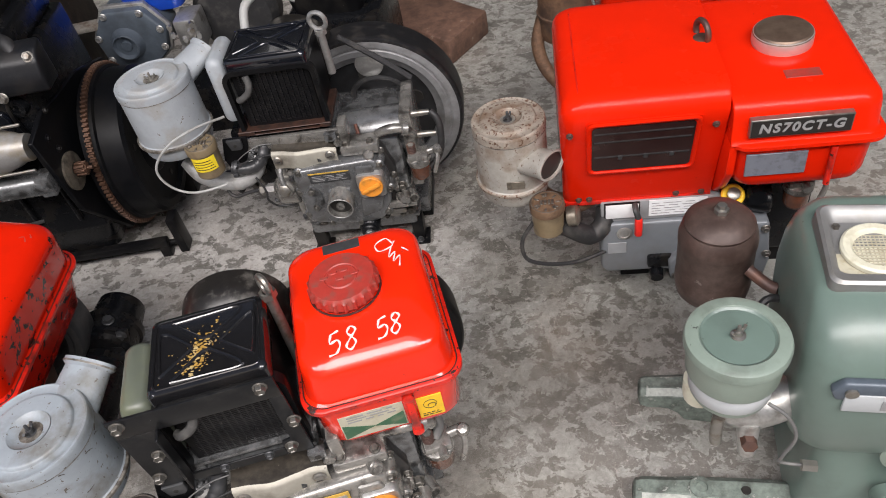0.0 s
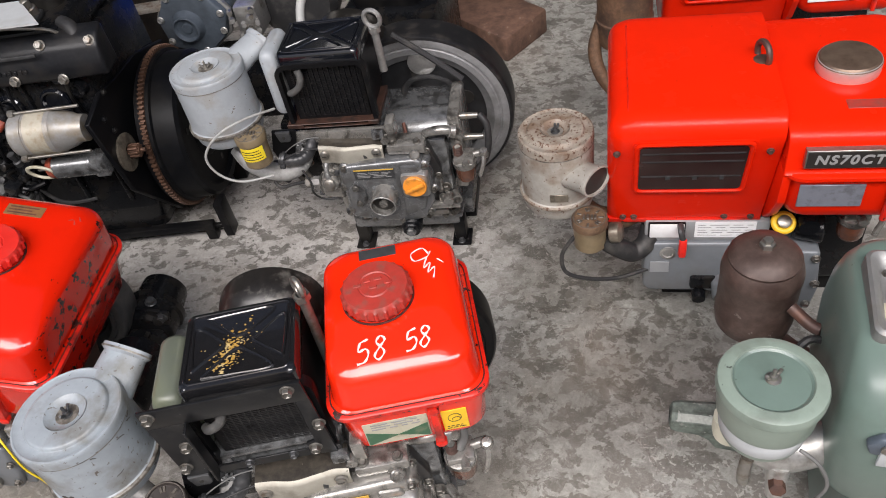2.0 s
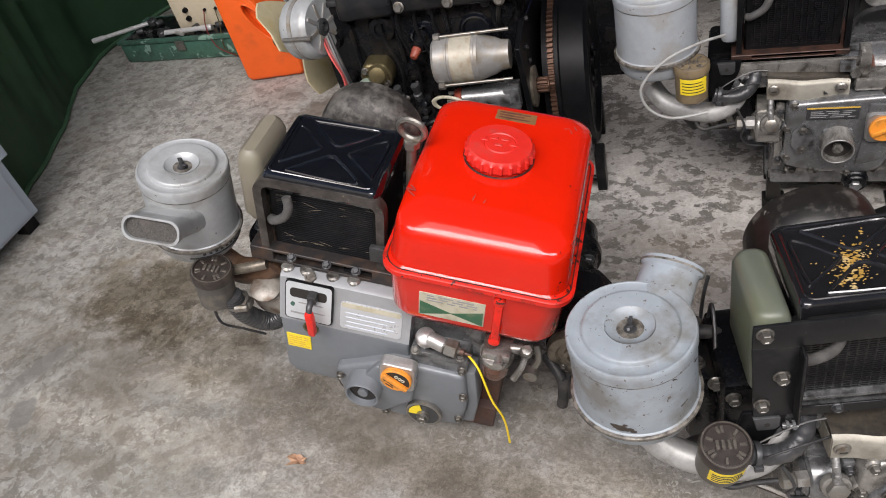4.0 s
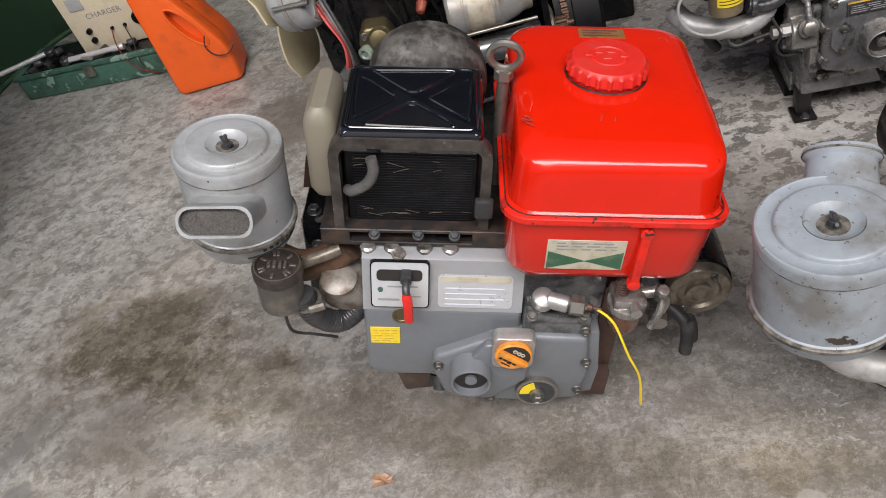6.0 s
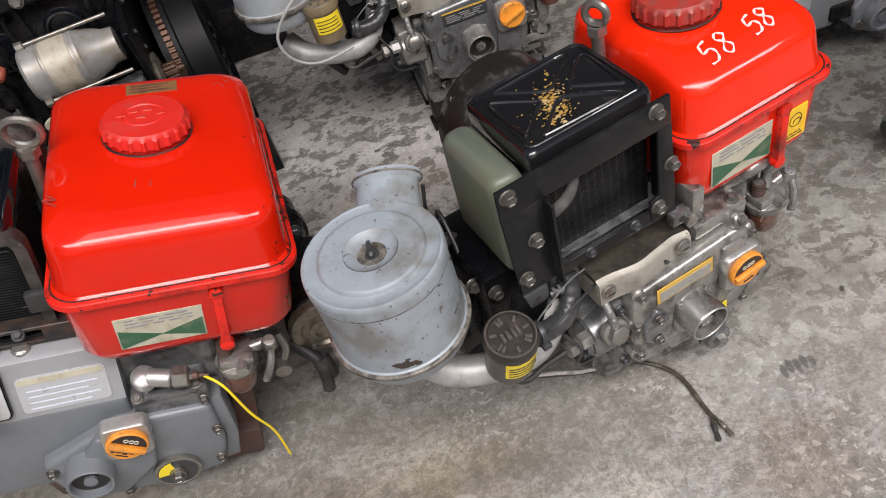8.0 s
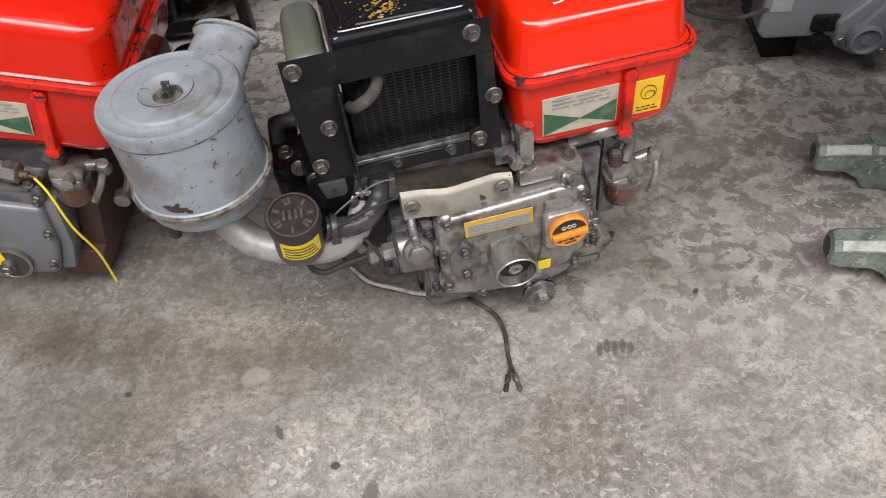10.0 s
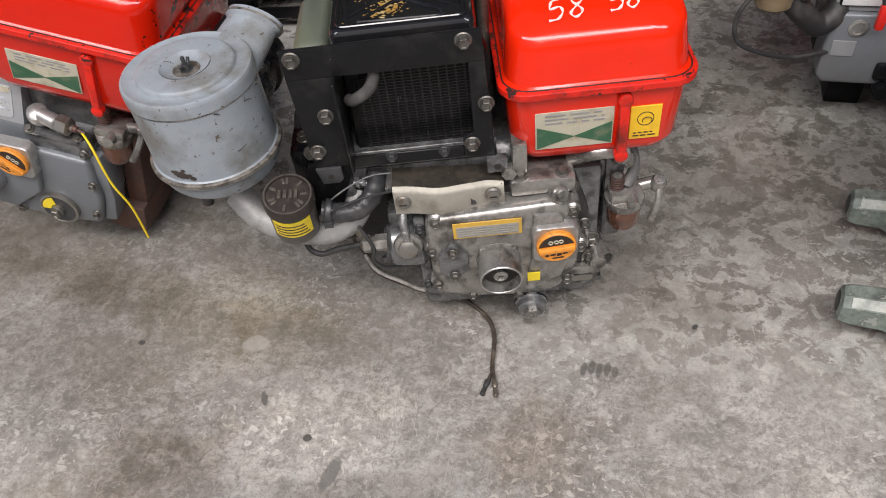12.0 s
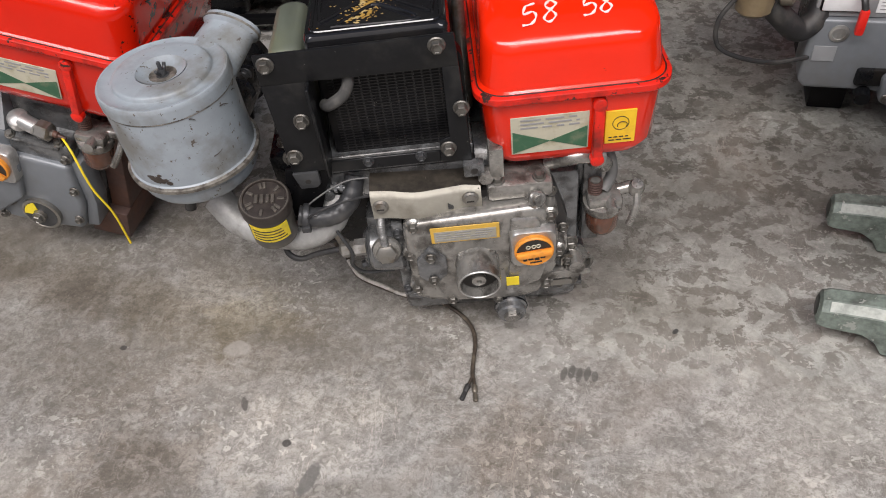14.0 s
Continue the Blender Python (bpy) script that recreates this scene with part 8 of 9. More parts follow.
t4 = [(0.043, 0.40, 0.045, 0.182, 0.545), (0.045, 0.40, 0.047, 0.180, 0.572), (0.049, 0.396, 0.051, 0.176, 0.575), (0.055, 0.39, 0.064, 0.168, 0.572), (0.062, 0.384, 0.070, 0.160, 0.560)]
skin(bm, [[V(x, y, z + (y - 0.1) * 0.08) for x, y in rr(x0, x1, y0, y1, 0.014, 4)] for x0, x1, y0, y1, z in t4])
rim = part("filler_rim", bm, rim_metal, body, "bare light metal filler surround")
part("recess_floor", box(G(), 0.06, 0.386, 0.066, 0.164, 0.5545, 0.5605), cream_label, rim)
cup = part("filler_cup", lathe(G(), [(0.040, 0.556), (0.045, 0.562), (0.045, 0.567), (0.042, 0.5695), (0.034, 0.569), (0.030, 0.565), (0.029, 0.5615)], (0.112, 0.112, 0), n=40), cream_plastic, body, "cream plastic filler cup")
bm = G()
for i in range(-5, 6):
    q = math.sqrt(max(0.0, 0.029 ** 2 - (i * 0.005) ** 2))
    box(bm, 0.112 + i * 0.005 - 0.0008, 0.112 + i * 0.005 + 0.0008, 0.112 - q, 0.112 + q, 0.5620, 0.5630)
    box(bm, 0.112 - q, 0.112 + q, 0.112 + i * 0.005 - 0.0008, 0.112 + i * 0.005 + 0.0008, 0.5628, 0.5638)
tagged(part("strainer_mesh", bm, cream_label, cup, "wire strainer"), kind="stuff")
bolts(rim, [((0.069, 0.152, 0.5605), (0, 0, 1))], 0.005)
# badge strip with a plain bar for the maker's name
bd = part("badge_recess", prism(G(), [(0.045, 0.478), (0.06, 0.494), (0.30, 0.494), (0.30, 0.46), (0.052, 0.46)], "y", -0.0485, -0.035, 0.004, 2), slate, body, "dark badge recess")
part("badge_strip", box(G(), 0.062, 0.30, -0.0505, -0.045, 0.440, 0.474, 0.002), grey_light, bd, "worn pale badge strip")
bm = G()
for i in range(3):
    box(bm, 0.105 + i * 0.034, 0.131 + i * 0.034, -0.0515, -0.0495, 0.447, 0.466)
part("badge_bar", bm, grey_ink, bd)
part("screw", lathe(G(), [(0.008, 0), (0.008, 0.003), (0.005, 0.004), (0, 0.004)], (0.068, -0.049, 0.478), (0, -1, 0), 14), zinc, bd)
ped = part("crankcase", loft(G(), 0.065, 0.42, -0.03, 0.2, [(0.06, 0.0, 0.03, 0.0), (0.20, 0.008, 0.03, 0.01), (0.27, 0.012, 0.03, 0.014), (0.295, 0.014, 0.03, 0.016)], 6), green, f, "green painted crankcase")
part("speed_plate", lathe(G(), [(0.045, 0), (0.045, 0.004), (0.04, 0.006), (0, 0.006)], (0.19, -0.020, 0.30), (0, -1, 0), 32), green_pale, ped)
part("oil_boss", lathe(G(), [(0.028, 0), (0.028, 0.02), (0.02, 0.024), (0, 0.024)], (0.18, -0.025, 0.20), (0, -1, 0), 20), green, ped)
for ly, L in ((0.017, 0.0), (0.228, 0.012)):
    # forged bar with chamfered corners, cut away under its tip
    rings = []
    for x, zb, zt, w, q in ((-0.180 + L, 0.046, 0.073, 0.017, 0.009), (-0.176 + L, 0.038, 0.082, 0.022, 0.012), (-0.165 + L, 0.036, 0.086, 0.024, 0.013), (-0.115, 0.036, 0.090, 0.025, 0.014), (-0.095, 0.024, 0.092, 0.026, 0.014), (-0.082, 0.004, 0.093, 0.027, 0.014), (0.02, 0.0, 0.094, 0.030, 0.014), (0.45, 0.0, 0.095, 0.030, 0.014)):
        rings.append([V(x, ly + y, z) for y, z in ((-w, zb + 0.004), (-w + 0.004, zb), (w - 0.004, zb), (w, zb + 0.004), (w, zt - q), (w - q, zt), (-w + q, zt), (-w, zt - q))])
    rail = part("base_rail", skin(G(), rings), green_rail, f, "thick base rail with flaking green paint", 25)
    strip = [V(x, ly - w + q / 2 - 0.0008, zt - q / 2 + 0.0008) for x, zt, w, q in ((-0.166 + L, 0.086, 0.024, 0.013), (-0.115, 0.090, 0.025, 0.014), (-0.04, 0.0935, 0.0285, 0.014), (0.06, 0.094, 0.030, 0.014))]
    part("worn_facet", skin(G(), [[p + V(0, -a, -a) + V(0, -b, b) for a, b in ((-0.0052, 0), (0.0052, 0), (0.0052, -0.002), (-0.0052, -0.002))] for p in strip]), rail_bare, rail, "chamfer rubbed down to pale primer")
    part("rail_end", lathe(G(), [(0.017, 0), (0.015, 0.0012), (0, 0.0012)], (-0.1799 + L, ly, 0.0595), (-1, 0, 0), 8), green_dark, rail, "dark cut end of the rail")
    part("bolt_hole", lathe(G(), [(0.019, 0), (0.019, 0.003), (0.010, 0.004), (0.009, 0.001), (0, 0.001)], (-0.07, ly, 0.0925), n=20), green_rail, rail)
    # shaded hole painted as a black disc
    part("bolt_hole", lathe(G(), [(0.008, 0), (0.007, 0.002), (0, 0.0015)], (0.0, ly, 0.0945), n=14), ink_and_hole_black, rail)
# air cleaner of the green engine
cx, cy = -0.06, 0.008
ac = part("air_cleaner", lathe(G(), [(0.03, 0.395), (0.05, 0.398), (0.053, 0.405), (0.053, 0.443), (0.0595, 0.446), (0.061, 0.45), (0.063, 0.498)], (cx, cy, 0), n=44), green_pale, f, "pale green air cleaner")
part("lid", lathe(G(), [(0.062, 0.494), (0.0665, 0.496), (0.067, 0.505), (0.065, 0.511), (0.059, 0.514), (0.049, 0.514), (0.047, 0.512), (0.046, 0.506)], (cx, cy, 0), n=44), green_lid, ac, "chipped pale green pressed lid")
part("lid_dish", lathe(G(), [(0.046, 0.505), (0.0472, 0.5125), (0.044, 0.510), (0.02, 0.512), (0, 0.513)], (cx, cy, 0), n=44), green, ac, "darker green sunken middle of the lid")
wing_nut(ac, cx, cy, 0.512, zinc, 40)
band = part("label_band", lathe(G(), [(0.0532, 0.41), (0.0545, 0.412), (0.0545, 0.435), (0.0532, 0.437)], (cx, cy, 0), n=44), grey_light, ac, "pale printed band")
bm = G()
tube(bm, [(cx, cy, 0.40), (cx + 0.005, cy - 0.005, 0.37), (cx + 0.04, cy, 0.352), (cx + 0.09, cy + 0.02, 0.358)], 0.03, 16, 6)
cyl(bm, (cx + 0.03, cy - 0.02, 0.35), (cx + 0.032, cy - 0.035, 0.29), 0.017, 0.012, 14)
man = part("intake_manifold", bm, alloy, f)
part("plug", cyl(G(), (cx + 0.03, cy - 0.026, 0.325), (cx + 0.03, cy - 0.052, 0.332), 0.011, 0.011, 6), brown_rust, man)
part("drain_cock", tube(G(), [(cx - 0.012, cy - 0.03, 0.37), (cx - 0.014, cy - 0.036, 0.345), (cx - 0.012, cy - 0.034, 0.315)], 0.009, 10, 4), zinc, man)
bm = lathe(G(), [(0.014, 0.355), (0.022, 0.36), (0.024, 0.375), (0.024, 0.40)], (cx - 0.035, cy + 0.01, 0), n=18)
part("clear_bowl", bm, cream_plastic, ac)
part("fuel_pipe", tube(G(), [(cx + 0.045, cy - 0.035, 0.415), (cx + 0.07, cy - 0.045, 0.40), (cx + 0.085, cy - 0.05, 0.36), (cx + 0.075, cy - 0.05, 0.31), (cx + 0.078, cy - 0.045, 0.285), (cx + 0.12, cy - 0.045, 0.28)], 0.0026, 10, 6), hose_grey, f, "thin pale fuel pipe")
part("pipe_nut", cyl(G(), (cx + 0.105, cy - 0.045, 0.281), (cx + 0.125, cy - 0.045, 0.28), 0.009, 0.009, 6), zinc, f)
# muffler
muffler_brown = surface("scorched_brown_iron", (0.085, 0.057, 0.048), 0.44, 0.3, vary=0.25, grain=90, stain=(0.042, 0.024, 0.019), stain_amount=0.5, stain_size=17, chip=(0.16, 0.13, 0.115), chip_size=60, chip_amount=0.1, bump=0.12)
mf = part("muffler", lathe(G(), [(0.02, 0.340), (0.046, 0.344), (0.056, 0.355), (0.0585, 0.372), (0.0585, 0.385), (0.0575, 0.388), (0.0575, 0.455), (0.0585, 0.458), (0.0585, 0.468), (0.055, 0.484), (0.0505, 0.491), (0.0515, 0.496), (0.042, 0.507), (0.02, 0.514), (0, 0.515)], (-0.061, 0.236, 0), n=44), muffler_brown, f, "brown rusted cylindrical muffler")
part("muffler_bolt", lathe(G(), [(0.011, 0.512), (0.011, 0.522), (0.007, 0.523), (0.007, 0.529), (0, 0.530)], (-0.061, 0.236, 0), n=6), zinc, mf)
part("muffler_bracket", tube(G(), [(-0.02, 0.19, 0.44), (0.005, 0.17, 0.43), (0.02, 0.16, 0.43)], 0.009, 10, 3), brown_rust, mf)
part("exhaust_pipe", tube(G(), [(-0.05, 0.24, 0.36), (-0.02, 0.23, 0.30), (0.05, 0.2, 0.28), (0.10, 0.18, 0.29)], 0.026, 14, 5), brown_rust, mf)
part("black_hose", tube(G(), [(-0.02, 0.12, 0.40), (0.0, 0.14, 0.43), (0.03, 0.15, 0.42)], 0.006, 8, 5), rubber, f)

# ---- black multi-cylinder engine ----
stained_band = surface("oil_stained_label", (0.40, 0.37, 0.30), 0.45, 0.1, vary=0.12, stain=(0.20, 0.14, 0.075), stain_amount=0.5, stain_size=30, bump=0.03)
wheel_black = surface("dull_black_paint", (0.0045, 0.0048, 0.0058), 0.42, vary=0.3, grain=60, stain=(0.012, 0.011, 0.010), stain_amount=0.35, stain_size=14, bump=0.08, spec=0.14)
rust_sender = surface("faded_rust_red_plastic", (0.26, 0.05, 0.025), 0.45, vary=0.15, stain=(0.12, 0.03, 0.02), stain_amount=0.4, stain_size=50, bump=0.05)
dark_red_wire = surface("grimy_red_cable", (0.22, 0.03, 0.028), 0.45, vary=0.15, stain=(0.10, 0.03, 0.025), stain_amount=0.4, stain_size=40, bump=0.02)
manifold_black = surface("sooty_black_manifold", (0.009, 0.0095, 0.011), 0.30, vary=0.3, grain=110, stain=(0.024, 0.022, 0.02), stain_amount=0.4, stain_size=14, bump=0.2, spec=0.24)
connector_grey = surface("grimy_grey_connector", (0.085, 0.088, 0.085), 0.5, vary=0.2, stain=(0.05, 0.045, 0.04), stain_amount=0.5, stain_size=40, bump=0.06)
d = thing("multi_cylinder_engine", pose(-0.98, 1.62, 0, 0, 0, 5), "oily black multi-cylinder diesel engine with toothed flywheel", "engine")
blk = part("engine_block", box(G(), -0.50, -0.045, -0.205, 0.15, 0.16, 0.60, 0.012), black_cast, d, "oily black cast engine block")
part("oil_pan", loft(G(), -0.49, -0.05, -0.18, 0.13, [(0.04, 0.05, 0.03), (0.05, 0.03, 0.03), (0.16, 0.0, 0.02), (0.165, -0.01, 0.02), (0.172, -0.01, 0.02)], 5), black_cast, d)
part("cylinder_head", box(G(), -0.49, -0.06, -0.19, 0.13, 0.60, 0.665, 0.01), black_cast, d)
part("rocker_cover", loft(G(), -0.46, -0.09, -0.10, 0.10, [(0.665, 0.0, 0.03), (0.72, 0.005, 0.03), (0.735, 0.02, 0.03)], 5), black_matt, d)
prof = [(-0.17, 0.566), (-0.236, 0.566), (-0.240, 0.588), (-0.236, 0.606), (-0.224, 0.634), (-0.205, 0.652), (-0.17, 0.662)]
mn = part("manifold", prism(G(), prof, "x", -0.30, 0.03, 0.008, 3), manifold_black, d, "black cast manifold")
part("manifold_end", prism(G(), [(p * 0.97 - 0.004, q - 0.006) for p, q in prof], "x", -0.43, -0.302, 0.012, 3), manifold_black, mn)
bm = G()
for k in range(7):
    box(bm, -0.222 + 0.012 * k, -0.214 + 0.012 * k, -0.2405, -0.234, 0.594, 0.603 + 0.002 * (k % 2), 0.001, 1)
tagged(part("cast_mark", bm, manifold_black, mn), kind="stuff")
bolts(mn, [((x, -0.241, z), (0, -1, 0.2)) for x, z in ((-0.285, 0.585), (-0.179, 0.581), (-0.072, 0.572))] + [((x, -0.216, z), (0, -1, 0.9)) for x, z in ((-0.205, 0.645), (-0.098, 0.643), (0.012, 0.64))], 0.0085, 0.008, zinc)
for x in (-0.40, -0.36, -0.31):
    part("injector_block", box(G(), x - 0.016, x + 0.016, -0.2, -0.13, 0.66, 0.705, 0.005), slate, d)
for x, z in ((-0.255, 0.495), (-0.14, 0.50)):
    part("core_plug", lathe(G(), [(0.036, 0), (0.036, 0.006), (0.032, 0.011), (0.028, 0.011), (0.024, 0.003), (0, 0.003)], (x, -0.205, z), (0, -1, 0), 32), black_gloss, blk)
bm = G()
cyl(bm, (-0.262, -0.205, 0.50), (-0.27, -0.24, 0.485), 0.016, 0.014, 12)
sn = part("oil_sender", bm, black_cast, blk)
part("sender_cap", cyl(G(), (-0.268, -0.228, 0.490), (-0.277, -0.260, 0.475), 0.012, 0.009, 7, 0.003), rust_sender, sn, "rust-red plastic sender cap")
# starter motor
sm = part("starter_motor", lathe(G(), [(0.028, -0.006), (0.044, -0.004), (0.049, 0.002), (0.0495, 0.026), (0.0512, 0.027), (0.0512, 0.030), (0.0495, 0.031), (0.0495, 0.088), (0.051, 0.089), (0.051, 0.095), (0.047, 0.099), (0.038, 0.128), (0.032, 0.140), (0.030, 0.158)], (-0.222, -0.272, 0.468), (1, 0.03, -0.03), 48), plaster_tin, d, "dull alloy starter motor")
for y, z in ((-0.270, 0.5215), (-0.312, 0.430)):
    part("tie_bolt", cyl(G(), (-0.205, y, z), (-0.06, y + 0.008, z - 0.004), 0.0036, 0.0036, 10), zinc, sm)
    part("bolt_head", cyl(G(), (-0.218, y, z), (-0.204, y, z), 0.0085, 0.0085, 8, 0.001), zinc, sm)
bm = cyl(G(), (-0.185, -0.276, 0.372), (-0.075, -0.270, 0.368), 0.027, 0.029, 24, 0.003)
box(bm, -0.09, -0.055, -0.295, -0.25, 0.342, 0.395, 0.005)
sl = part("solenoid", bm, cast, sm, "grey grimy solenoid")
part("solenoid_cap", cyl(G(), (-0.200, -0.277, 0.3725), (-0.184, -0.276, 0.372), 0.023, 0.0265, 20, 0.002), rust_sender, sl, "brown plastic solenoid cap")
for dy, dz in ((-0.014, 0.008), (0.010, 0.012)):
    part("terminal", cyl(G(), (-0.216, -0.277 + dy, 0.3725 + dz), (-0.198, -0.277 + dy, 0.3725 + dz), 0.004, 0.004, 8), zinc, sl)
part("maker_band", lathe(G(), [(0.0495, 0.036), (0.0503, 0.037), (0.0503, 0.082), (0.0495, 0.083)], (-0.222, -0.272, 0.468), (1, 0.03, -0.03), 48), stained_band, sm, "oil-stained cream label band")
part("cable_loop", torus(G(), (-0.215, -0.29, 0.372), (0.2, 1, 0.3), 0.022, 0.0038, 22, 8, 1.6), cream_label, sm, "loop of pale cable")
# bell plate, flywheel and ring gear
bp = part("bell_plate", prism(G(), [(-0.30, 0.488), (-0.27, 0.275), (-0.12, 0.08), (0.10, 0.05), (0.22, 0.25), (0.18, 0.42), (0.02, 0.475), (-0.12, 0.49), (-0.20, 0.505)], "x", -0.048, -0.036, 0.002, 1), wheel_black, d, "black steel bell plate")
bolts(bp, [((-0.036, y, z), (1, 0, 0)) for y, z in ((-0.24, 0.46), (-0.225, 0.42), (-0.19, 0.50))], 0.006, 0.004, black_matt)
part("starter_flange", lathe(G(), [(0.045, 0), (0.046, 0.006), (0.03, 0.010), (0.02, 0.010), (0.02, 0.004), (0, 0.004)], (-0.036, -0.225, 0.355), (1, 0, 0), 32), grimy, bp)
pn = lathe(G(), [(0.011, 0), (0.011, 0.03), (0.005, 0.031), (0.005, 0.042)], (-0.03, -0.222, 0.355), (1, 0, 0), 18)
for k in range(9):
    t = 2 * math.pi * k / 9
    box(pn, -0.026, -0.002, -0.003, 0.003, 0.009, 0.017, 0.001, 1, Matrix.Translation((0, -0.222, 0.355)) @ Matrix.Rotation(t, 4, "X"))
part("starter_pinion", pn, ring_gear_mat, bp, "rusty starter pinion")
R, fz = 0.203, 0.262
fw = part("flywheel", lathe(G(), [(0.03, -0.02), (R * 0.99, -0.02), (R * 0.99, 0.016), (R * 0.95, 0.019), (R * 0.94, 0.072), (R * 0.90, 0.08), (R * 0.80, 0.08), (R * 0.77, 0.068), (R * 0.42, 0.065), (R * 0.38, 0.072), (R * 0.25, 0.074), (R * 0.2, 0.062), (0, 0.062)], (0, 0, fz), (1, 0, 0), 80), wheel_black, d, "black painted flywheel")
gear = lathe(G(), [(R * 0.97, -0.006), (R * 1.005, -0.006), (R * 1.005, 0.007), (R * 0.97, 0.007)], (0, 0, fz), (1, 0, 0), 110)
part("ring_gear", gear, ring_gear_mat, fw, "rusted toothed ring gear")
tooth = None
for k in range(110):
    t = 2 * math.pi * k / 110
    m = Matrix.Translation((0, 0, fz)) @ Matrix.Rotation(t, 4, "X")
    if tooth is None:
        bm = prism(G(), [(-0.0042, R * 1.0), (0.0042, R * 1.0), (0.0022, R * 1.04), (-0.0022, R * 1.04)], "x", -0.006, 0.007)
        tooth = part("gear_tooth", bm, ring_gear_mat, fw)
        tooth.matrix_basis = m
    else:
        o = new("gear_tooth", tooth.data)
        o.parent, o.matrix_basis = fw, m
bolts(fw, [((0.074, 0.045 * math.cos(t), fz + 0.045 * math.sin(t)), (1, 0, 0)) for t in (0.2, 1.25, 2.3, 3.35, 4.4, 5.45)], 0.007, 0.005, black_matt)
for t in (0.6, 2.7, 4.8):
    # dark of the dowel hole is a painted disc
    part("dowel_hole", lathe(G(), [(0.008, 0), (0.008, 0.002), (0, 0.0015)], (0.0675, 0.12 * math.cos(t), fz + 0.12 * math.sin(t)), (1, 0, 0), 14), ink_and_hole_black, fw)
# stand
bm = G()
cyl(bm, (0.0, -0.150, 0.030), (0.088, -0.148, 0.030), 0.008, 0.008, 12)
box(bm, 0.070, 0.094, -0.166, -0.118, 0.0, 0.115, 0.004)
box(bm, -0.5, 0.05, -0.172, -0.148, 0.035, 0.055, 0.003)
box(bm, 0.022, 0.05, -0.172, -0.145, 0.0, 0.036, 0.003)
part("stand_frame", bm, black_matt, d, "black steel engine stand")
for x in (-0.48, 0.04):
    part("stand_leg", box(G(), x, x + 0.04, 0.08, 0.12, 0.0, 0.08, 0.003), black_matt, d)
part("stand_leg", box(G(), -0.48, -0.44, -0.17, -0.13, 0.0, 0.06, 0.003), black_matt, d)
# alternator and fan
al = part("alternator", lathe(G(), [(0.03, -0.01), (0.052, -0.008), (0.064, 0.004), (0.066, 0.012), (0.066, 0.055), (0.064, 0.062), (0.058, 0.068), (0.05, 0.068)], (-0.53, -0.235, 0.565), (1, -0.22, 0.06), 40), silver, d, "silver alternator")
bm = lathe(G(), [(0.05, 0.066), (0.048, 0.060), (0.02, 0.060), (0.018, 0.074), (0.010, 0.076), (0.009, 0.068), (0, 0.068)], (-0.53, -0.235, 0.565), (1, -0.22, 0.06), 32)
part("vent_face", bm, steel_dark, al)
for k in range(8):
    t = 2 * math.pi * k / 8
    part("vent_spoke", box(G(), 0.060, 0.071, -0.0045, 0.0045, 0.018, 0.052, 0.001, 1, Matrix.Translation((-0.53, -0.235, 0.565)) @ Matrix.Rotation(radians(-12.4), 4, "Z") @ Matrix.Rotation(radians(-3.4), 4, "Y") @ Matrix.Rotation(t, 4, "X")), plaster_tin, al)
part("case_joint", lathe(G(), [(0.0655, 0.024), (0.068, 0.025), (0.068, 0.034), (0.0655, 0.035)], (-0.53, -0.235, 0.565), (1, -0.22, 0.06), 40), plaster_tin, al)
for t in (0.9, 3.0, 5.1):
    part("through_bolt", cyl(G(), (-0.535, -0.235 + 0.067 * math.cos(t), 0.565 + 0.067 * math.sin(t)), (-0.462, -0.251 + 0.067 * math.cos(t), 0.569 + 0.067 * math.sin(t)), 0.005, 0.005, 8), zinc, al)
for off, rad, mt in ((0.0, 0.0042, dark_red_wire), (0.006, 0.0036, hose_grey), (0.012, 0.0045, rubber), (-0.005, 0.0034, red_wire)):
    part("loom_cable", tube(G(), [(-0.462 + off, -0.258, 0.545 + off), (-0.447 + off, -0.282, 0.515), (-0.432 + 0.6 * off, -0.292, 0.47), (-0.436 + off, -0.285, 0.43), (-0.448 + 1.5 * off, -0.268, 0.392)], rad, 8, 6), mt, d, "grimy loom cable")
for y0, z0, y1, z1 in ((-0.18, 0.47, -0.12, 0.33), (-0.2, 0.50, -0.20, 0.30)):
    part("stay_bar", tube(G(), [(-0.5, y0, z0), (-0.44, (y0 + y1) / 2, (z0 + z1) / 2), (-0.38, y1, z1)], 0.008, 8, 3), black_matt, d)
part("pulley", lathe(G(), [(0.05, 0), (0.075, 0.004), (0.06, 0.012), (0.06, 0.016), (0.075, 0.024), (0.05, 0.028)], (-0.54, -0.06, 0.58), (1, 0, 0), 40), black_matt, d)
part("drive_belt", torus(G(), (-0.53, -0.13, 0.585), (1, 0, 0), 0.085, 0.006, 36, 8, 1.2), rubber, d)
hub = part("fan_hub", lathe(G(), [(0.02, -0.03), (0.055, -0.028), (0.058, 0.0), (0.05, 0.006), (0, 0.006)], (-0.573, -0.06, 0.55), (1, 0, 0), 32), steel_dark, d, "dark fan hub")
blade = None
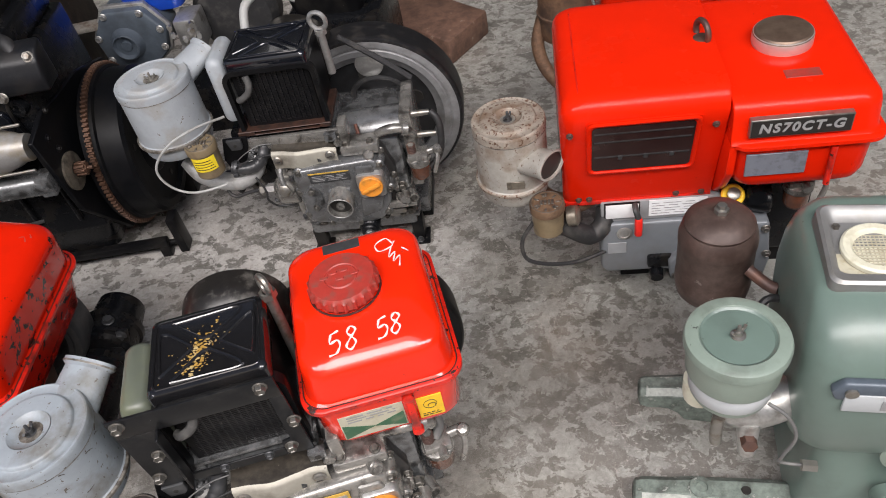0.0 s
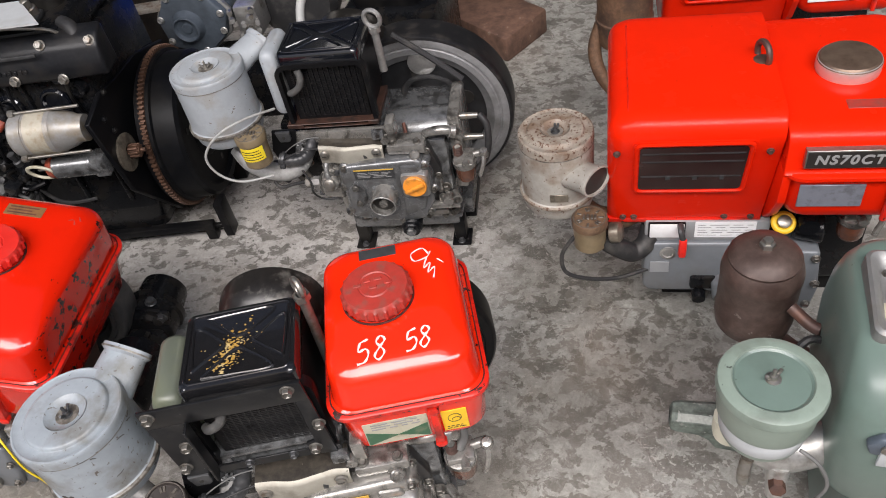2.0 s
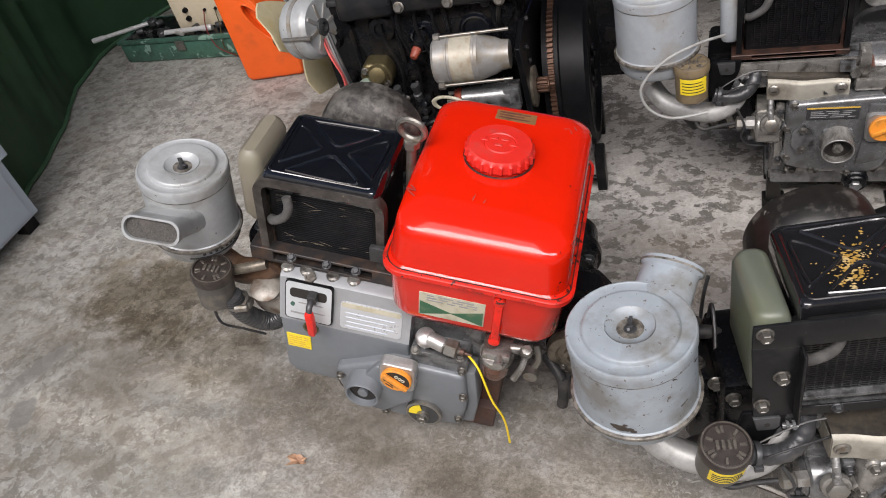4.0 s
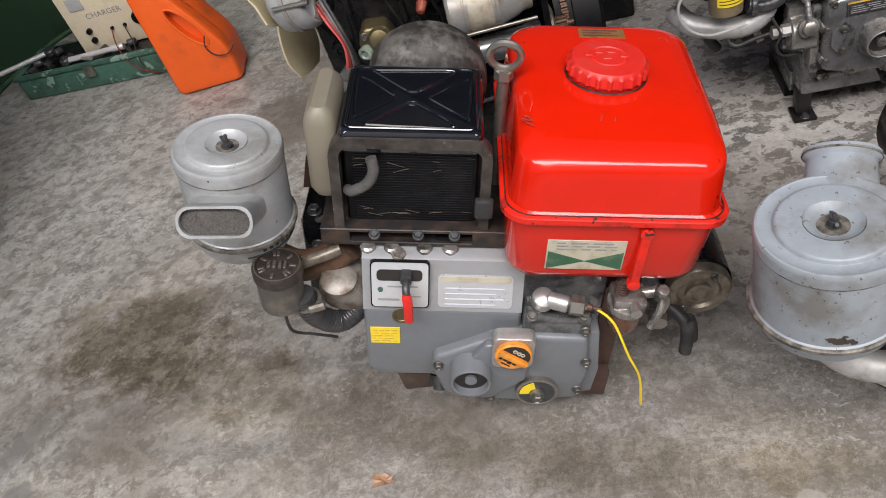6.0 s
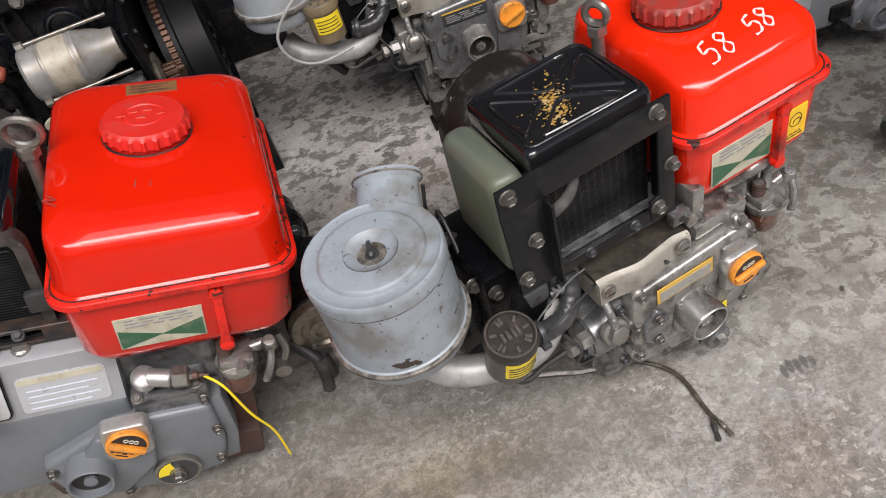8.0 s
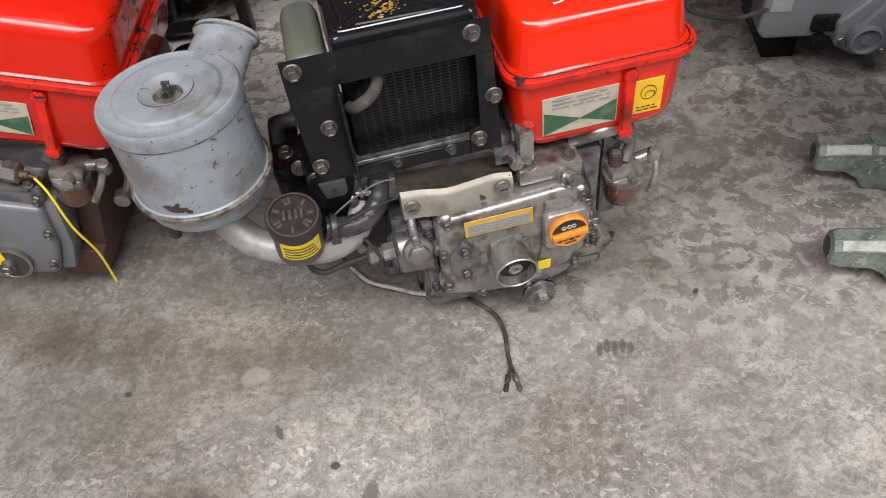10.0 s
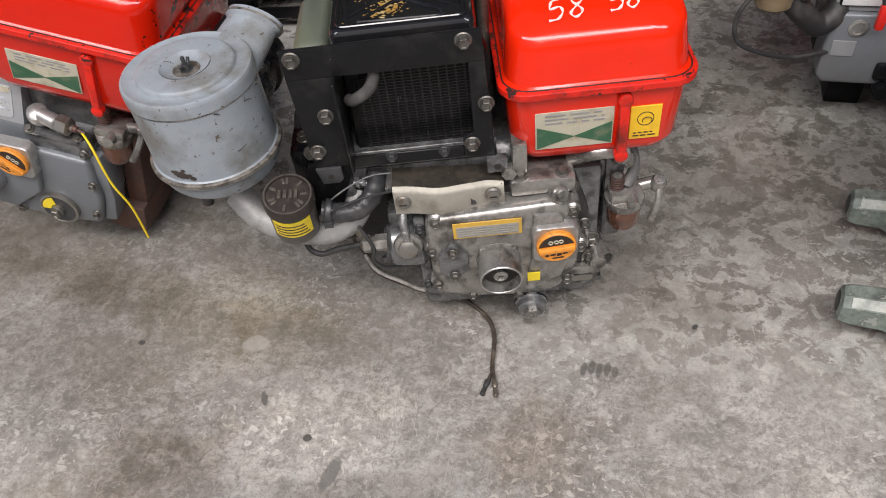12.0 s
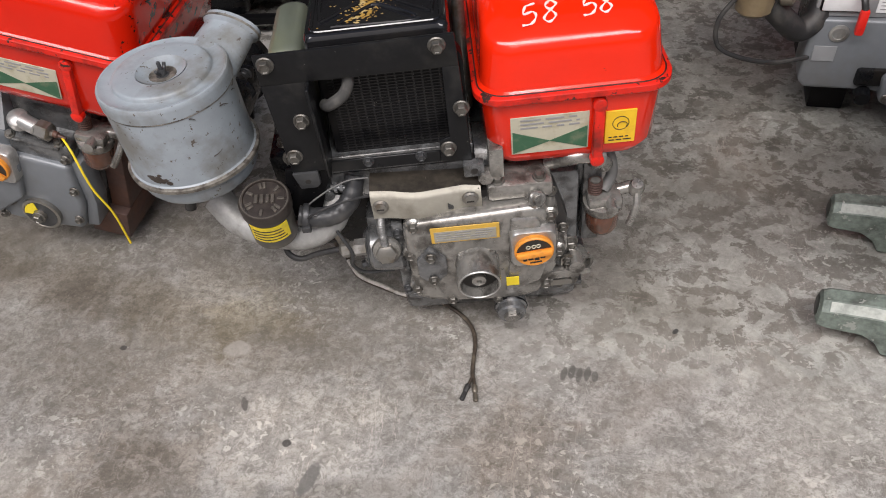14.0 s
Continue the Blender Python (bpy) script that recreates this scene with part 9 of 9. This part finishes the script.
for k in range(4):
    m = Matrix.Translation((-0.58, -0.06, 0.55)) @ Matrix.Rotation(radians(90 * k - 8), 4, "X")
    if blade is None:
        bm = G()
        rings = []
        for i in range(9):
            s = i / 8
            rad, wd, tw = 0.045 + 0.175 * s, 0.04 + 0.088 * math.sin(min(1, s * 1.25) * math.pi / 2), radians(38 - 18 * s)
            wd *= 1 - 0.35 * max(0, s - 0.8) / 0.2
            rings.append([V(wd * u * math.sin(tw) + v, wd * u * math.cos(tw), -rad) for u, v in ((-0.5, 0), (0, 0.006), (0.5, 0), (0.5, 0.004), (0, 0.010), (-0.5, 0.004))])
        skin(bm, rings)
        blade = part("fan_blade", bm, fan_cream, hub, "cream nylon fan blade")
        blade.matrix_basis = m
    else:
        o = new("fan_blade", blade.data)
        o.parent, o.matrix_basis = hub, m
        o["label"] = "cream nylon fan blade"
# filter, pump and pipework on the block
of = part("oil_filter_head", prism(G(), [(-0.415, 0.405), (-0.352, 0.400), (-0.340, 0.432), (-0.352, 0.462), (-0.400, 0.468), (-0.418, 0.44)], "y", -0.25, -0.18, 0.010, 3), brass, d, "tarnished brass-coloured filter head")
part("filter_boss", lathe(G(), [(0.022, 0), (0.024, 0.006), (0.018, 0.014), (0.010, 0.016), (0, 0.016)], (-0.372, -0.248, 0.440), (0.1, -1, 0.3), 18), brass, of)
part("pipe_union", lathe(G(), [(0.010, 0), (0.015, 0.003), (0.015, 0.018), (0.010, 0.020), (0.007, 0.016), (0, 0.016)], (-0.402, -0.245, 0.420), (-0.4, -1, 0), 14), green_pale, of)
bolts(of, [((-0.356, -0.25, 0.416), (0, -1, 0)), ((-0.400, -0.25, 0.452), (0, -1, 0))], 0.006, 0.006)
pm = part("injection_pump", box(G(), -0.44, -0.27, -0.25, -0.19, 0.28, 0.36, 0.008), black_cast, d)
prnd = random.Random(4)
for k in range(0, 9):
    x, z = -0.43 + 0.02 * k, 0.30 + 0.012 * (k % 3)
    part("pump_fitting", cyl(G(), (x, -0.25, z), (x, -0.258 - 0.012 * prnd.random(), z), 0.007 + 0.003 * prnd.random(), None, 8), zinc if k % 3 == 0 else black_cast, pm)
for k in range(4):
    x = -0.33 + 0.04 * k
    part("injector_pipe", tube(G(), [(x, -0.23, 0.37), (x + 0.01, -0.235, 0.44), (x - 0.015, -0.225, 0.53), (x, -0.2, 0.62)], 0.004, 8, 5), black_matt, d)
# bosses, ribs, studs and lines that break up the block's flank
for x, z, r in ((-0.47, 0.52, 0.022), (-0.345, 0.53, 0.028), (-0.075, 0.53, 0.02), (-0.46, 0.42, 0.018), (-0.30, 0.42, 0.02)):
    part("casting_boss", lathe(G(), [(r * 1.3, -0.004), (r * 1.1, 0.008), (r, 0.016), (r * 0.6, 0.018), (r * 0.55, 0.012), (0, 0.012)], (x, -0.205, z), (0, -1, 0), 24), black_cast, blk)
for x in (-0.42, -0.315, -0.2, -0.095):
    part("casting_rib", box(G(), x - 0.006, x + 0.006, -0.216, -0.2, 0.20, 0.57, 0.005), black_cast, blk)
part("head_gasket_edge", box(G(), -0.495, -0.05, -0.21, -0.195, 0.592, 0.604, 0.002), steel_dark, blk)
bolts(blk, [((-0.47 + 0.06 * k, -0.207, 0.556 + 0.012 * (k % 2)), (0, -1, 0)) for k in range(7)], 0.008, 0.007, steel_dark)
# tangle of plugs, unions and stubs over the pump
krnd = random.Random(17)
for k in range(46):
    x, z = krnd.uniform(-0.475, -0.26), krnd.uniform(0.26, 0.405)
    q, y = krnd.uniform(0.006, 0.016), krnd.uniform(-0.275, -0.235)
    mt = krnd.choice((black_cast, black_cast, black_matt, black_cast, connector_grey, rubber))
    turn = Matrix.Translation((x, y, z)) @ Matrix.Rotation(krnd.uniform(-0.7, 0.7), 4, "Z") @ Matrix.Rotation(krnd.uniform(-0.8, 0.8), 4, "Y")
    if k % 3 == 0:
        bm = box(G(), -q, q, -0.02, 0.02, -q * 0.7, q * 0.7, 0.0025, 2, turn)
    elif k % 3 == 1:
        bm = lathe(G(), [(q * 0.4, 0), (q * 0.4, 0.018), (q * 0.65, 0.019), (q * 0.65, 0.028), (q * 0.35, 0.030)], (x, y + 0.02, z), (krnd.uniform(-0.6, 0.6), -1, krnd.uniform(-0.2, 0.9)), 8)
    else:
        bm = tube(G(), [(x, y + 0.03, z), (x + krnd.uniform(-0.02, 0.02), y - 0.01, z + 0.01), (x + krnd.uniform(-0.04, 0.04), y, z + krnd.uniform(-0.05, 0.03))], q * 0.35, 8, 4)
    part("pump_stub", bm, mt, pm)
part("connector_plug", box(G(), -0.478, -0.425, -0.29, -0.262, 0.362, 0.388, 0.004, 2, Matrix.Rotation(0.0, 4, "Y")), connector_grey, pm, "grey wiring connector")
part("connector_plug", box(G(), -0.405, -0.358, -0.285, -0.258, 0.356, 0.384, 0.004, 2), connector_grey, pm, "grey wiring connector")
part("brass_plug", lathe(G(), [(0.016, 0), (0.018, 0.003), (0.018, 0.014), (0.011, 0.016), (0.011, 0.026), (0, 0.026)], (-0.428, -0.19, 0.225), (-0.2, -1, 0.5), 8), brass, d)
for k in range(4):
    x = -0.425 + 0.042 * k
    part("delivery_valve", lathe(G(), [(0.011, 0), (0.011, 0.016), (0.007, 0.018), (0.007, 0.032), (0.009, 0.033), (0.009, 0.042)], (x, -0.232, 0.358), (0, -0.25, 1), 10), steel_dark, pm)
part("control_rack", box(G(), -0.455, -0.26, -0.262, -0.252, 0.318, 0.328, 0.003), steel_dark, pm)
part("lever", prism(G(), [(-0.455, 0.335), (-0.44, 0.335), (-0.43, 0.40), (-0.442, 0.402)], "y", -0.268, -0.262, 0.001), zinc, pm)
for z0, z1, xx in ((0.26, 0.345, -0.48), (0.24, 0.40, -0.30)):
    part("fuel_line", tube(G(), [(xx, -0.21, z1), (xx + 0.01, -0.245, (z0 + z1) / 2), (xx + 0.05, -0.24, z0), (xx + 0.12, -0.215, z0 - 0.02)], 0.0045, 8, 6), rubber, d)
for k, x in enumerate((-0.44, -0.335, -0.23, -0.125)):
    clamp = part("injector_clamp", prism(G(), [(x - 0.018, -0.185), (x + 0.018, -0.185), (x + 0.012, -0.115), (x - 0.012, -0.115)], "z", 0.664, 0.678, 0.004), steel_dark, d)
    bolts(clamp, [((x, -0.165, 0.678), (0, 0, 1))], 0.010, 0.009)
    if k > 1:
        part("injector", lathe(G(), [(0.013, 0), (0.013, 0.02), (0.009, 0.022), (0.009, 0.04), (0.006, 0.042)], (x, -0.135, 0.675), (0, -0.3, 1), 12), zinc, clamp)
part("leak_pipe", tube(G(), [(-0.45, -0.20, 0.672), (-0.36, -0.212, 0.69), (-0.28, -0.205, 0.675), (-0.19, -0.21, 0.688), (-0.08, -0.2, 0.67), (-0.05, -0.18, 0.63)], 0.004, 8, 6), zinc, d)
part("heater_strip", box(G(), -0.30, -0.10, -0.247, -0.240, 0.632, 0.640, 0.002), steel_dark, d)
part("hose_stub", tube(G(), [(-0.06, -0.16, 0.66), (-0.035, -0.18, 0.655), (-0.02, -0.2, 0.63)], 0.016, 12, 5), rubber, d)
part("front_bracket", prism(G(), [(-0.22, 0.40), (-0.20, 0.52), (-0.19, 0.53), (-0.12, 0.50), (-0.12, 0.40)], "x", -0.43, -0.405, 0.004), black_matt, d)
part("dipstick", tube(G(), [(-0.09, -0.21, 0.46), (-0.08, -0.235, 0.54), (-0.06, -0.225, 0.60)], 0.005, 8, 4), black_matt, d)
part("hose_elbow", tube(G(), [(-0.46, -0.17, 0.62), (-0.42, -0.19, 0.585), (-0.37, -0.19, 0.575), (-0.34, -0.17, 0.59)], 0.02, 12, 5), rubber, d)
bm = prism(G(), [(-1.475, 1.342), (-1.006, 1.363), (-1.109, 1.474), (-1.475, 1.452)], "z", 0.7055, 0.709)
tagged(part("metal_sheet", bm, grey_light, None), "pale grey sheet lying on the black engine", "metal sheet")

# ---- blue engine at the back ----
grime_brown = surface("thick_brown_grime", (0.022, 0.015, 0.011), 0.55, vary=0.4, grain=60, stain=(0.008, 0.007, 0.006), stain_amount=0.5, stain_size=18, chip=(0.06, 0.04, 0.028), chip_size=40, chip_amount=0.2, bump=0.3, spec=0.2)
bl = thing("blue_engine", pose(-1.02, 2.02, 0, 0, 0, 0), "slate-grey engine with bright blue tank, behind the others", "engine")
gcs = part("gear_case", prism(G(), [(-0.13, 0.27), (-0.02, 0.235), (0.06, 0.295), (0.078, 0.36), (0.03, 0.432), (-0.09, 0.437), (-0.142, 0.36)], "y", 0.0, 0.12, 0.01, 2), slate, bl, "slate-grey gear case")
part("worn_flange", prism(G(), [(-0.135, 0.265), (-0.02, 0.228), (0.066, 0.29), (0.086, 0.362), (0.035, 0.441), (-0.093, 0.446), (-0.15, 0.36)], "y", 0.022, 0.04, 0.004), alloy, gcs, "worn bare flange")
bolts(gcs, [((x, 0.0, z), (0, -1, 0)) for x, z in ((-0.12, 0.29), (-0.02, 0.25), (0.055, 0.31), (0.062, 0.365), (0.022, 0.42), (-0.085, 0.424), (-0.128, 0.36))], 0.008, 0.006, alloy)
part("bearing_boss", lathe(G(), [(0.05, 0), (0.043, 0.012), (0.04, 0.026), (0.036, 0.028), (0.030, 0.016), (0.016, 0.014), (0.014, 0.02), (0, 0.02)], (-0.048, 0.0, 0.335), (0, -1, 0), 32), slate, gcs)
part("fuel_tank", loft(G(), -0.05, 0.135, 0.05, 0.26, [(0.392, 0.012, 0.03), (0.42, 0.0, 0.035), (0.52, 0.0, 0.035), (0.54, 0.015, 0.03)], 6), engine_blue, bl, "bright blue fuel tank")
part("carburettor", box(G(), 0.10, 0.17, 0.0, 0.10, 0.28, 0.38, 0.01), alloy, bl)
crnd = random.Random(9)
for k in range(18):
    p = V(0.09 + 0.09 * crnd.random(), -0.01 - 0.02 * crnd.random(), 0.27 + 0.12 * crnd.random())
    part("carburettor_fitting", cyl(G(), p, p + V(0.01, -0.022, 0.004), 0.008, 0.007, 8), zinc if k % 2 else alloy, bl)
part("fan_housing", lathe(G(), [(0.06, 0), (0.11, 0.005), (0.13, 0.03), (0.13, 0.09), (0.1, 0.1)], (0.25, 0.1, 0.32), (0, 1, 0), 36), rubber, bl)
part("base", box(G(), -0.12, 0.24, -0.01, 0.22, 0.0, 0.16, 0.01), black_cast, bl)
db = thing("engine_hulk", pose(-1.45, 2.0, 0, 0, 0, 8), "dark oily stripped engine standing in the gloom", "engine")
part("engine_block", box(G(), -0.2, 0.22, 0, 0.3, 0.02, 0.5, 0.02), grime_brown, db)
part("cylinder_head", box(G(), -0.18, 0.20, 0.02, 0.26, 0.5, 0.6, 0.015), grime_brown, db)
part("rusty_strip", box(G(), 0.19, 0.32, -0.02, 0.03, 0.385, 0.40, 0.003), rust_cast, db, "strip of orange-brown rust")
part("foot_block", box(G(), -0.18, 0.2, 0.02, 0.28, 0.0, 0.02), black_matt, db)
for k in range(5):
    part("stud", cyl(G(), (-0.15 + 0.07 * k, 0.0, 0.42), (-0.15 + 0.07 * k, -0.025, 0.42), 0.012, 0.01, 8), zinc, db)
bk = thing("engine_hulk", pose(-0.42, 1.98, 0, 0, 0, -6), "dark grey engine half hidden behind the flywheel", "engine")
part("engine_block", box(G(), -0.18, 0.10, 0, 0.28, 0.0, 0.34, 0.015), black_cast, bk)
part("pulley", lathe(G(), [(0.03, 0), (0.07, 0.004), (0.075, 0.03), (0.03, 0.034)], (0.0, -0.03, 0.22), (0, 1, 0), 28), steel_dark, bk)
part("tank", loft(G(), -0.16, 0.06, 0.02, 0.24, [(0.34, 0.01, 0.03), (0.40, 0.0, 0.03), (0.42, 0.02, 0.03)], 5), black_matt, bk)

# ---- timber block ----
timber_red = surface("reddish_hardwood", (0.15, 0.085, 0.06), 0.6, vary=0.3, grain=40, stain=(0.07, 0.04, 0.03), stain_amount=0.5, stain_size=12, chip=(0.26, 0.20, 0.16), chip_size=40, chip_amount=0.2, bump=0.3)
bm = G()
prism(bm, [(-0.159, 2.222), (-0.03, 2.40), (-0.36, 2.72), (-0.50, 2.56)], "z", 0.0, 0.085, 0.008, 2)
tagged(part("timber_block", bm, timber_red, None), "heavy weathered timber block on the floor", "timber")

# ---- left side: cabinet, tarpaulin, can, charger, tool box ----
cb = thing("metal_cabinet", pose(-2.64, 0.0, 0), "pale blue-grey steel cabinet with pressed door panel", "cabinet")
part("body", box(G(), -0.5, 0.0, 0.35, 1.33, 0.04, 1.75, 0.006), cab_blue, cb)
dr = part("door", box(G(), 0.0, 0.02, 0.37, 1.29, 0.06, 1.73, 0.005), cab_blue, cb)
part("pressed_panel", box(G(), 0.018, 0.026, 0.45, 1.2, 0.16, 0.75, 0.006), cab_blue, dr)
part("pressed_panel", box(G(), 0.018, 0.026, 0.45, 1.2, 0.83, 1.62, 0.006), cab_blue, dr)
part("corner_post", box(G(), -0.005, 0.024, 1.3, 1.345, 0.25, 1.75, 0.004), cab_blue, cb)
for y in (0.4, 1.26):
    part("foot", box(G(), -0.06, -0.01, y, y + 0.05, 0.0, 0.04), black_matt, cb)
    part("foot", box(G(), -0.48, -0.43, y, y + 0.05, 0.0, 0.04), black_matt, cb)

trnd = random.Random(3)
bm = G()
line = spline([(-2.80, 1.36, 0), (-2.88, 1.62, 0), (-3.0, 1.9, 0), (-3.13, 2.14, 0), (-3.2, 2.5, 0), (-3.05, 2.95, 0), (-2.6, 3.3, 0), (-1.9, 3.45, 0)], 14)
rings = []
for j in range(19):
    h = j / 18
    ring = []
    for i, p in enumerate(line):
        fold = 0.035 * math.sin(i * 0.55 + 1.2 * h) + 0.03 * noise.noise(V(i * 0.18, h * 3, 2.0)) + 0.015 * math.sin(i * 1.3 - 2 * h)
        d = (line[min(i + 1, len(line) - 1)] - line[max(i - 1, 0)]).normalized()
        nrm = V(d.y, -d.x, 0)
        ring.append(p - nrm * (-fold * (0.1 + 0.9 * h)) - nrm * 0.10 * (1 - (1 - h) ** 2) * -0.2 + V(0, 0, 1.5 * h + 0.02 * noise.noise(V(i * 0.3, 5, 0)) * h))
    rings.append(ring)
outer = [[bm.verts.new(p) for p in ring] for ring in rings]
for a0, b0 in zip(outer, outer[1:]):
    for i in range(len(a0) - 1):
        bm.faces.new((a0[i], a0[i + 1], b0[i + 1], b0[i]))
bmesh.ops.solidify(bm, geom=bm.faces[:], thickness=0.004)
tarp = tagged(part("tarpaulin", bm, tarp_green, None, sharp=80), "dark green tarpaulin hanging in deep folds to the floor", "tarpaulin")
part("bottom_hem", tube(G(), [p + V(0, 0, 0.012) for p in rings[0][::3]], 0.009, 8, 2), tarp_green, tarp, "rolled dark green hem")
part("top_hem", tube(G(), [p for p in rings[-1][::3]], 0.012, 8, 2), tarp_green, tarp)

jc = thing("jerrycan", pose(-2.175, 2.20, 0, 0, 0, 8), "bright orange plastic jerrycan standing on the floor", "jerrycan")
pr = [(-0.112, 0.014), (-0.098, 0.0), (0.104, 0.0), (0.119, 0.014), (0.120, 0.115), (0.108, 0.155), (0.062, 0.245), (0.004, 0.345), (-0.045, 0.40), (-0.10, 0.40), (-0.112, 0.385)]
can = part("body", prism(G(), pr, "y", -0.040, 0.085, 0.012, 3), orange_can, jc)
# front half with the long grip hole along the sloping shoulder
hole = []
for k in range(25):
    w = 2 * math.pi * k / 24
    u, v = 0.082 * math.cos(w), 0.026 * math.sin(w)
    hole.append((0.024 + u * 0.49 + v * 0.87, 0.225 - u * 0.87 + v * 0.49))
first = min(range(24), key=lambda k: (hole[k][0] - pr[5][0]) ** 2 + (hole[k][1] - pr[5][1]) ** 2)
inner = [hole[(first - k) % 24] for k in range(25)]
bm = G()
def shrunk(k):
    """The can's outline drawn in towards its middle."""
    return [(0.0 + (x - 0.0) * k, 0.19 + (z - 0.19) * k) for x, z in pr]


rings = []
for y, k in ((-0.075, 0.90), (-0.0735, 0.935), (-0.068, 0.968), (-0.060, 0.99), (-0.050, 1.0), (-0.020, 1.0)):
    o = shrunk(k)
    rings.append([(x, y, z) for x, z in o[:6] + inner + o[5:]])
skin(bm, rings, cap1=False)
bmesh.ops.recalc_face_normals(bm, faces=bm.faces)
shell = part("front_half", bm, orange_can, can)
lip = [V(x, -0.0745, z) for x, z in hole]
part("grip_lip", tube(G(), lip, 0.0042, 8, 1), orange_can, shell)
part("cord", tube(G(), [(0.065, -0.078, 0.185), (0.055, -0.088, 0.150), (0.075, -0.09, 0.118), (0.112, -0.085, 0.110), (0.135, -0.06, 0.125)], 0.0025, 6, 6), rubber, shell, "loop of dark cord")
part("spout_cap", lathe(G(), [(0.03, 0), (0.03, 0.03), (0.026, 0.034), (0, 0.034)], (-0.085, 0.0, 0.40), n=24), orange_can, can)

tb = thing("tool_box", pose(-2.72, 2.39, 0, 0, 0, -2), "scuffed green metal tool box with loose tools on top", "tool box")
part("box_body", box(G(), -0.28, 0.36, -0.06, 0.16, 0.0, 0.085, 0.012, 3), tool_green, tb)
part("box_rim", box(G(), -0.285, 0.365, -0.065, 0.165, 0.085, 0.10, 0.004), tool_green, tb)
part("latch", box(G(), 0.02, 0.06, -0.072, -0.06, 0.05, 0.09, 0.003), zinc, tb)
part("dark_tray", box(G(), -0.25, 0.33, -0.045, 0.145, 0.0985, 0.102, 0.001, 1), black_cast, tb, "oily dark tray of the box")
for x, y, q in ((-0.20, -0.01, 20), (-0.14, 0.05, 60), (-0.10, -0.02, -30), (0.10, -0.02, 80), (0.2, 0.0, 15)):
    part("socket", lathe(G(), [(0.012, 0), (0.0125, 0.002), (0.0125, 0.026), (0.011, 0.029), (0.008, 0.029), (0.0075, 0.02), (0, 0.02)], (x, y, 0.1145), (math.cos(radians(q)), math.sin(radians(q)), 0), 16), steel_dark if q > 0 else black_matt, tb, "loose wrench socket")
tube_white = surface("polished_tool_steel", (0.66, 0.66, 0.66), 0.3, 0.35, vary=0.05, stain=(0.4, 0.39, 0.37), stain_amount=0.3, stain_size=20, bump=0.02)


def wrench(p0, p1, r, mt, head, label):
    """Bar handle with a round drive head and a knurled end."""
    bm = cyl(G(), p0, p1, r, r * 0.9, 14, 0.002)
    d = Vector(p1) - Vector(p0)
    lathe(bm, [(r, -0.05), (r * 1.18, -0.048), (r * 1.18, -0.004), (r, 0.0)], p1, d, 14)
    top = tagged(part("wrench", bm, mt, None), label, "wrench")
    part("drive_head", lathe(G(), [(0.0, -0.012), (head * 0.8, -0.012), (head, -0.008), (head, 0.008), (head * 0.8, 0.012), (head * 0.45, 0.012), (head * 0.4, 0.02), (0, 0.02)], p0, (0.1, -0.2, 1), 20), steel_dark, top)


wrench((-2.89, 2.465, 0.118), (-3.13, 2.345, 0.114), 0.009, tube_white, 0.021, "bright steel socket bar lying across the tool box")
wrench((-2.77, 2.354, 0.116), (-2.53, 2.366, 0.116), 0.0105, tube_white, 0.019, "bright steel socket wrench lying on the tool box")
wrench((-2.755, 2.375, 0.113), (-2.655, 2.335, 0.112), 0.007, chrome, 0.014, "short steel wrench lying on the tool box")
bx = thing("battery_charger", pose(-2.57, 2.48, 0.1, 0, 0, 4), "cream metal battery charger with meter and knobs", "charger")
part("case", box(G(), -0.14, 0.16, -0.08, 0.10, 0.004, 0.24, 0.008), cream_box, bx)
part("rubber_foot", box(G(), -0.12, 0.14, -0.06, 0.08, 0.0, 0.004), rubber, bx)
part("meter", box(G(), -0.10, -0.045, -0.085, -0.08, 0.165, 0.21, 0.003), grey_light, bx)
part("rotary_knob", lathe(G(), [(0.026, 0), (0.024, 0.014), (0, 0.016)], (0.125, -0.08, 0.09), (0, -1, 0), 24), black_matt, bx)
lettering("writing", "CHARGER", 0.028, grey_ink, bx, on_face(0.01, -0.0808, 0.135), 0.0006, 1.1)
for z in (0.05, 0.085):
    part("terminal", lathe(G(), [(0.011, 0), (0.010, 0.012), (0, 0.013)], (-0.075, -0.08, z), (0, -1, 0), 16), black_matt, bx)
for x in (0.01, 0.06):
    part("socket", lathe(G(), [(0.007, 0), (0.006, 0.008), (0, 0.009)], (x, -0.08, 0.075), (0, -1, 0), 14), black_matt, bx)
part("lead", tube(G(), [(0.01, -0.09, 0.075), (0.02, -0.14, 0.02), (0.06, -0.18, -0.04), (0.12, -0.17, -0.092)], 0.0022, 6, 6), dark_red_wire, bx)
part("lead", tube(G(), [(0.06, -0.09, 0.075), (0.08, -0.13, 0.03), (0.10, -0.19, -0.05), (0.2, -0.2, -0.094)], 0.0022, 6, 6), brass, bx)
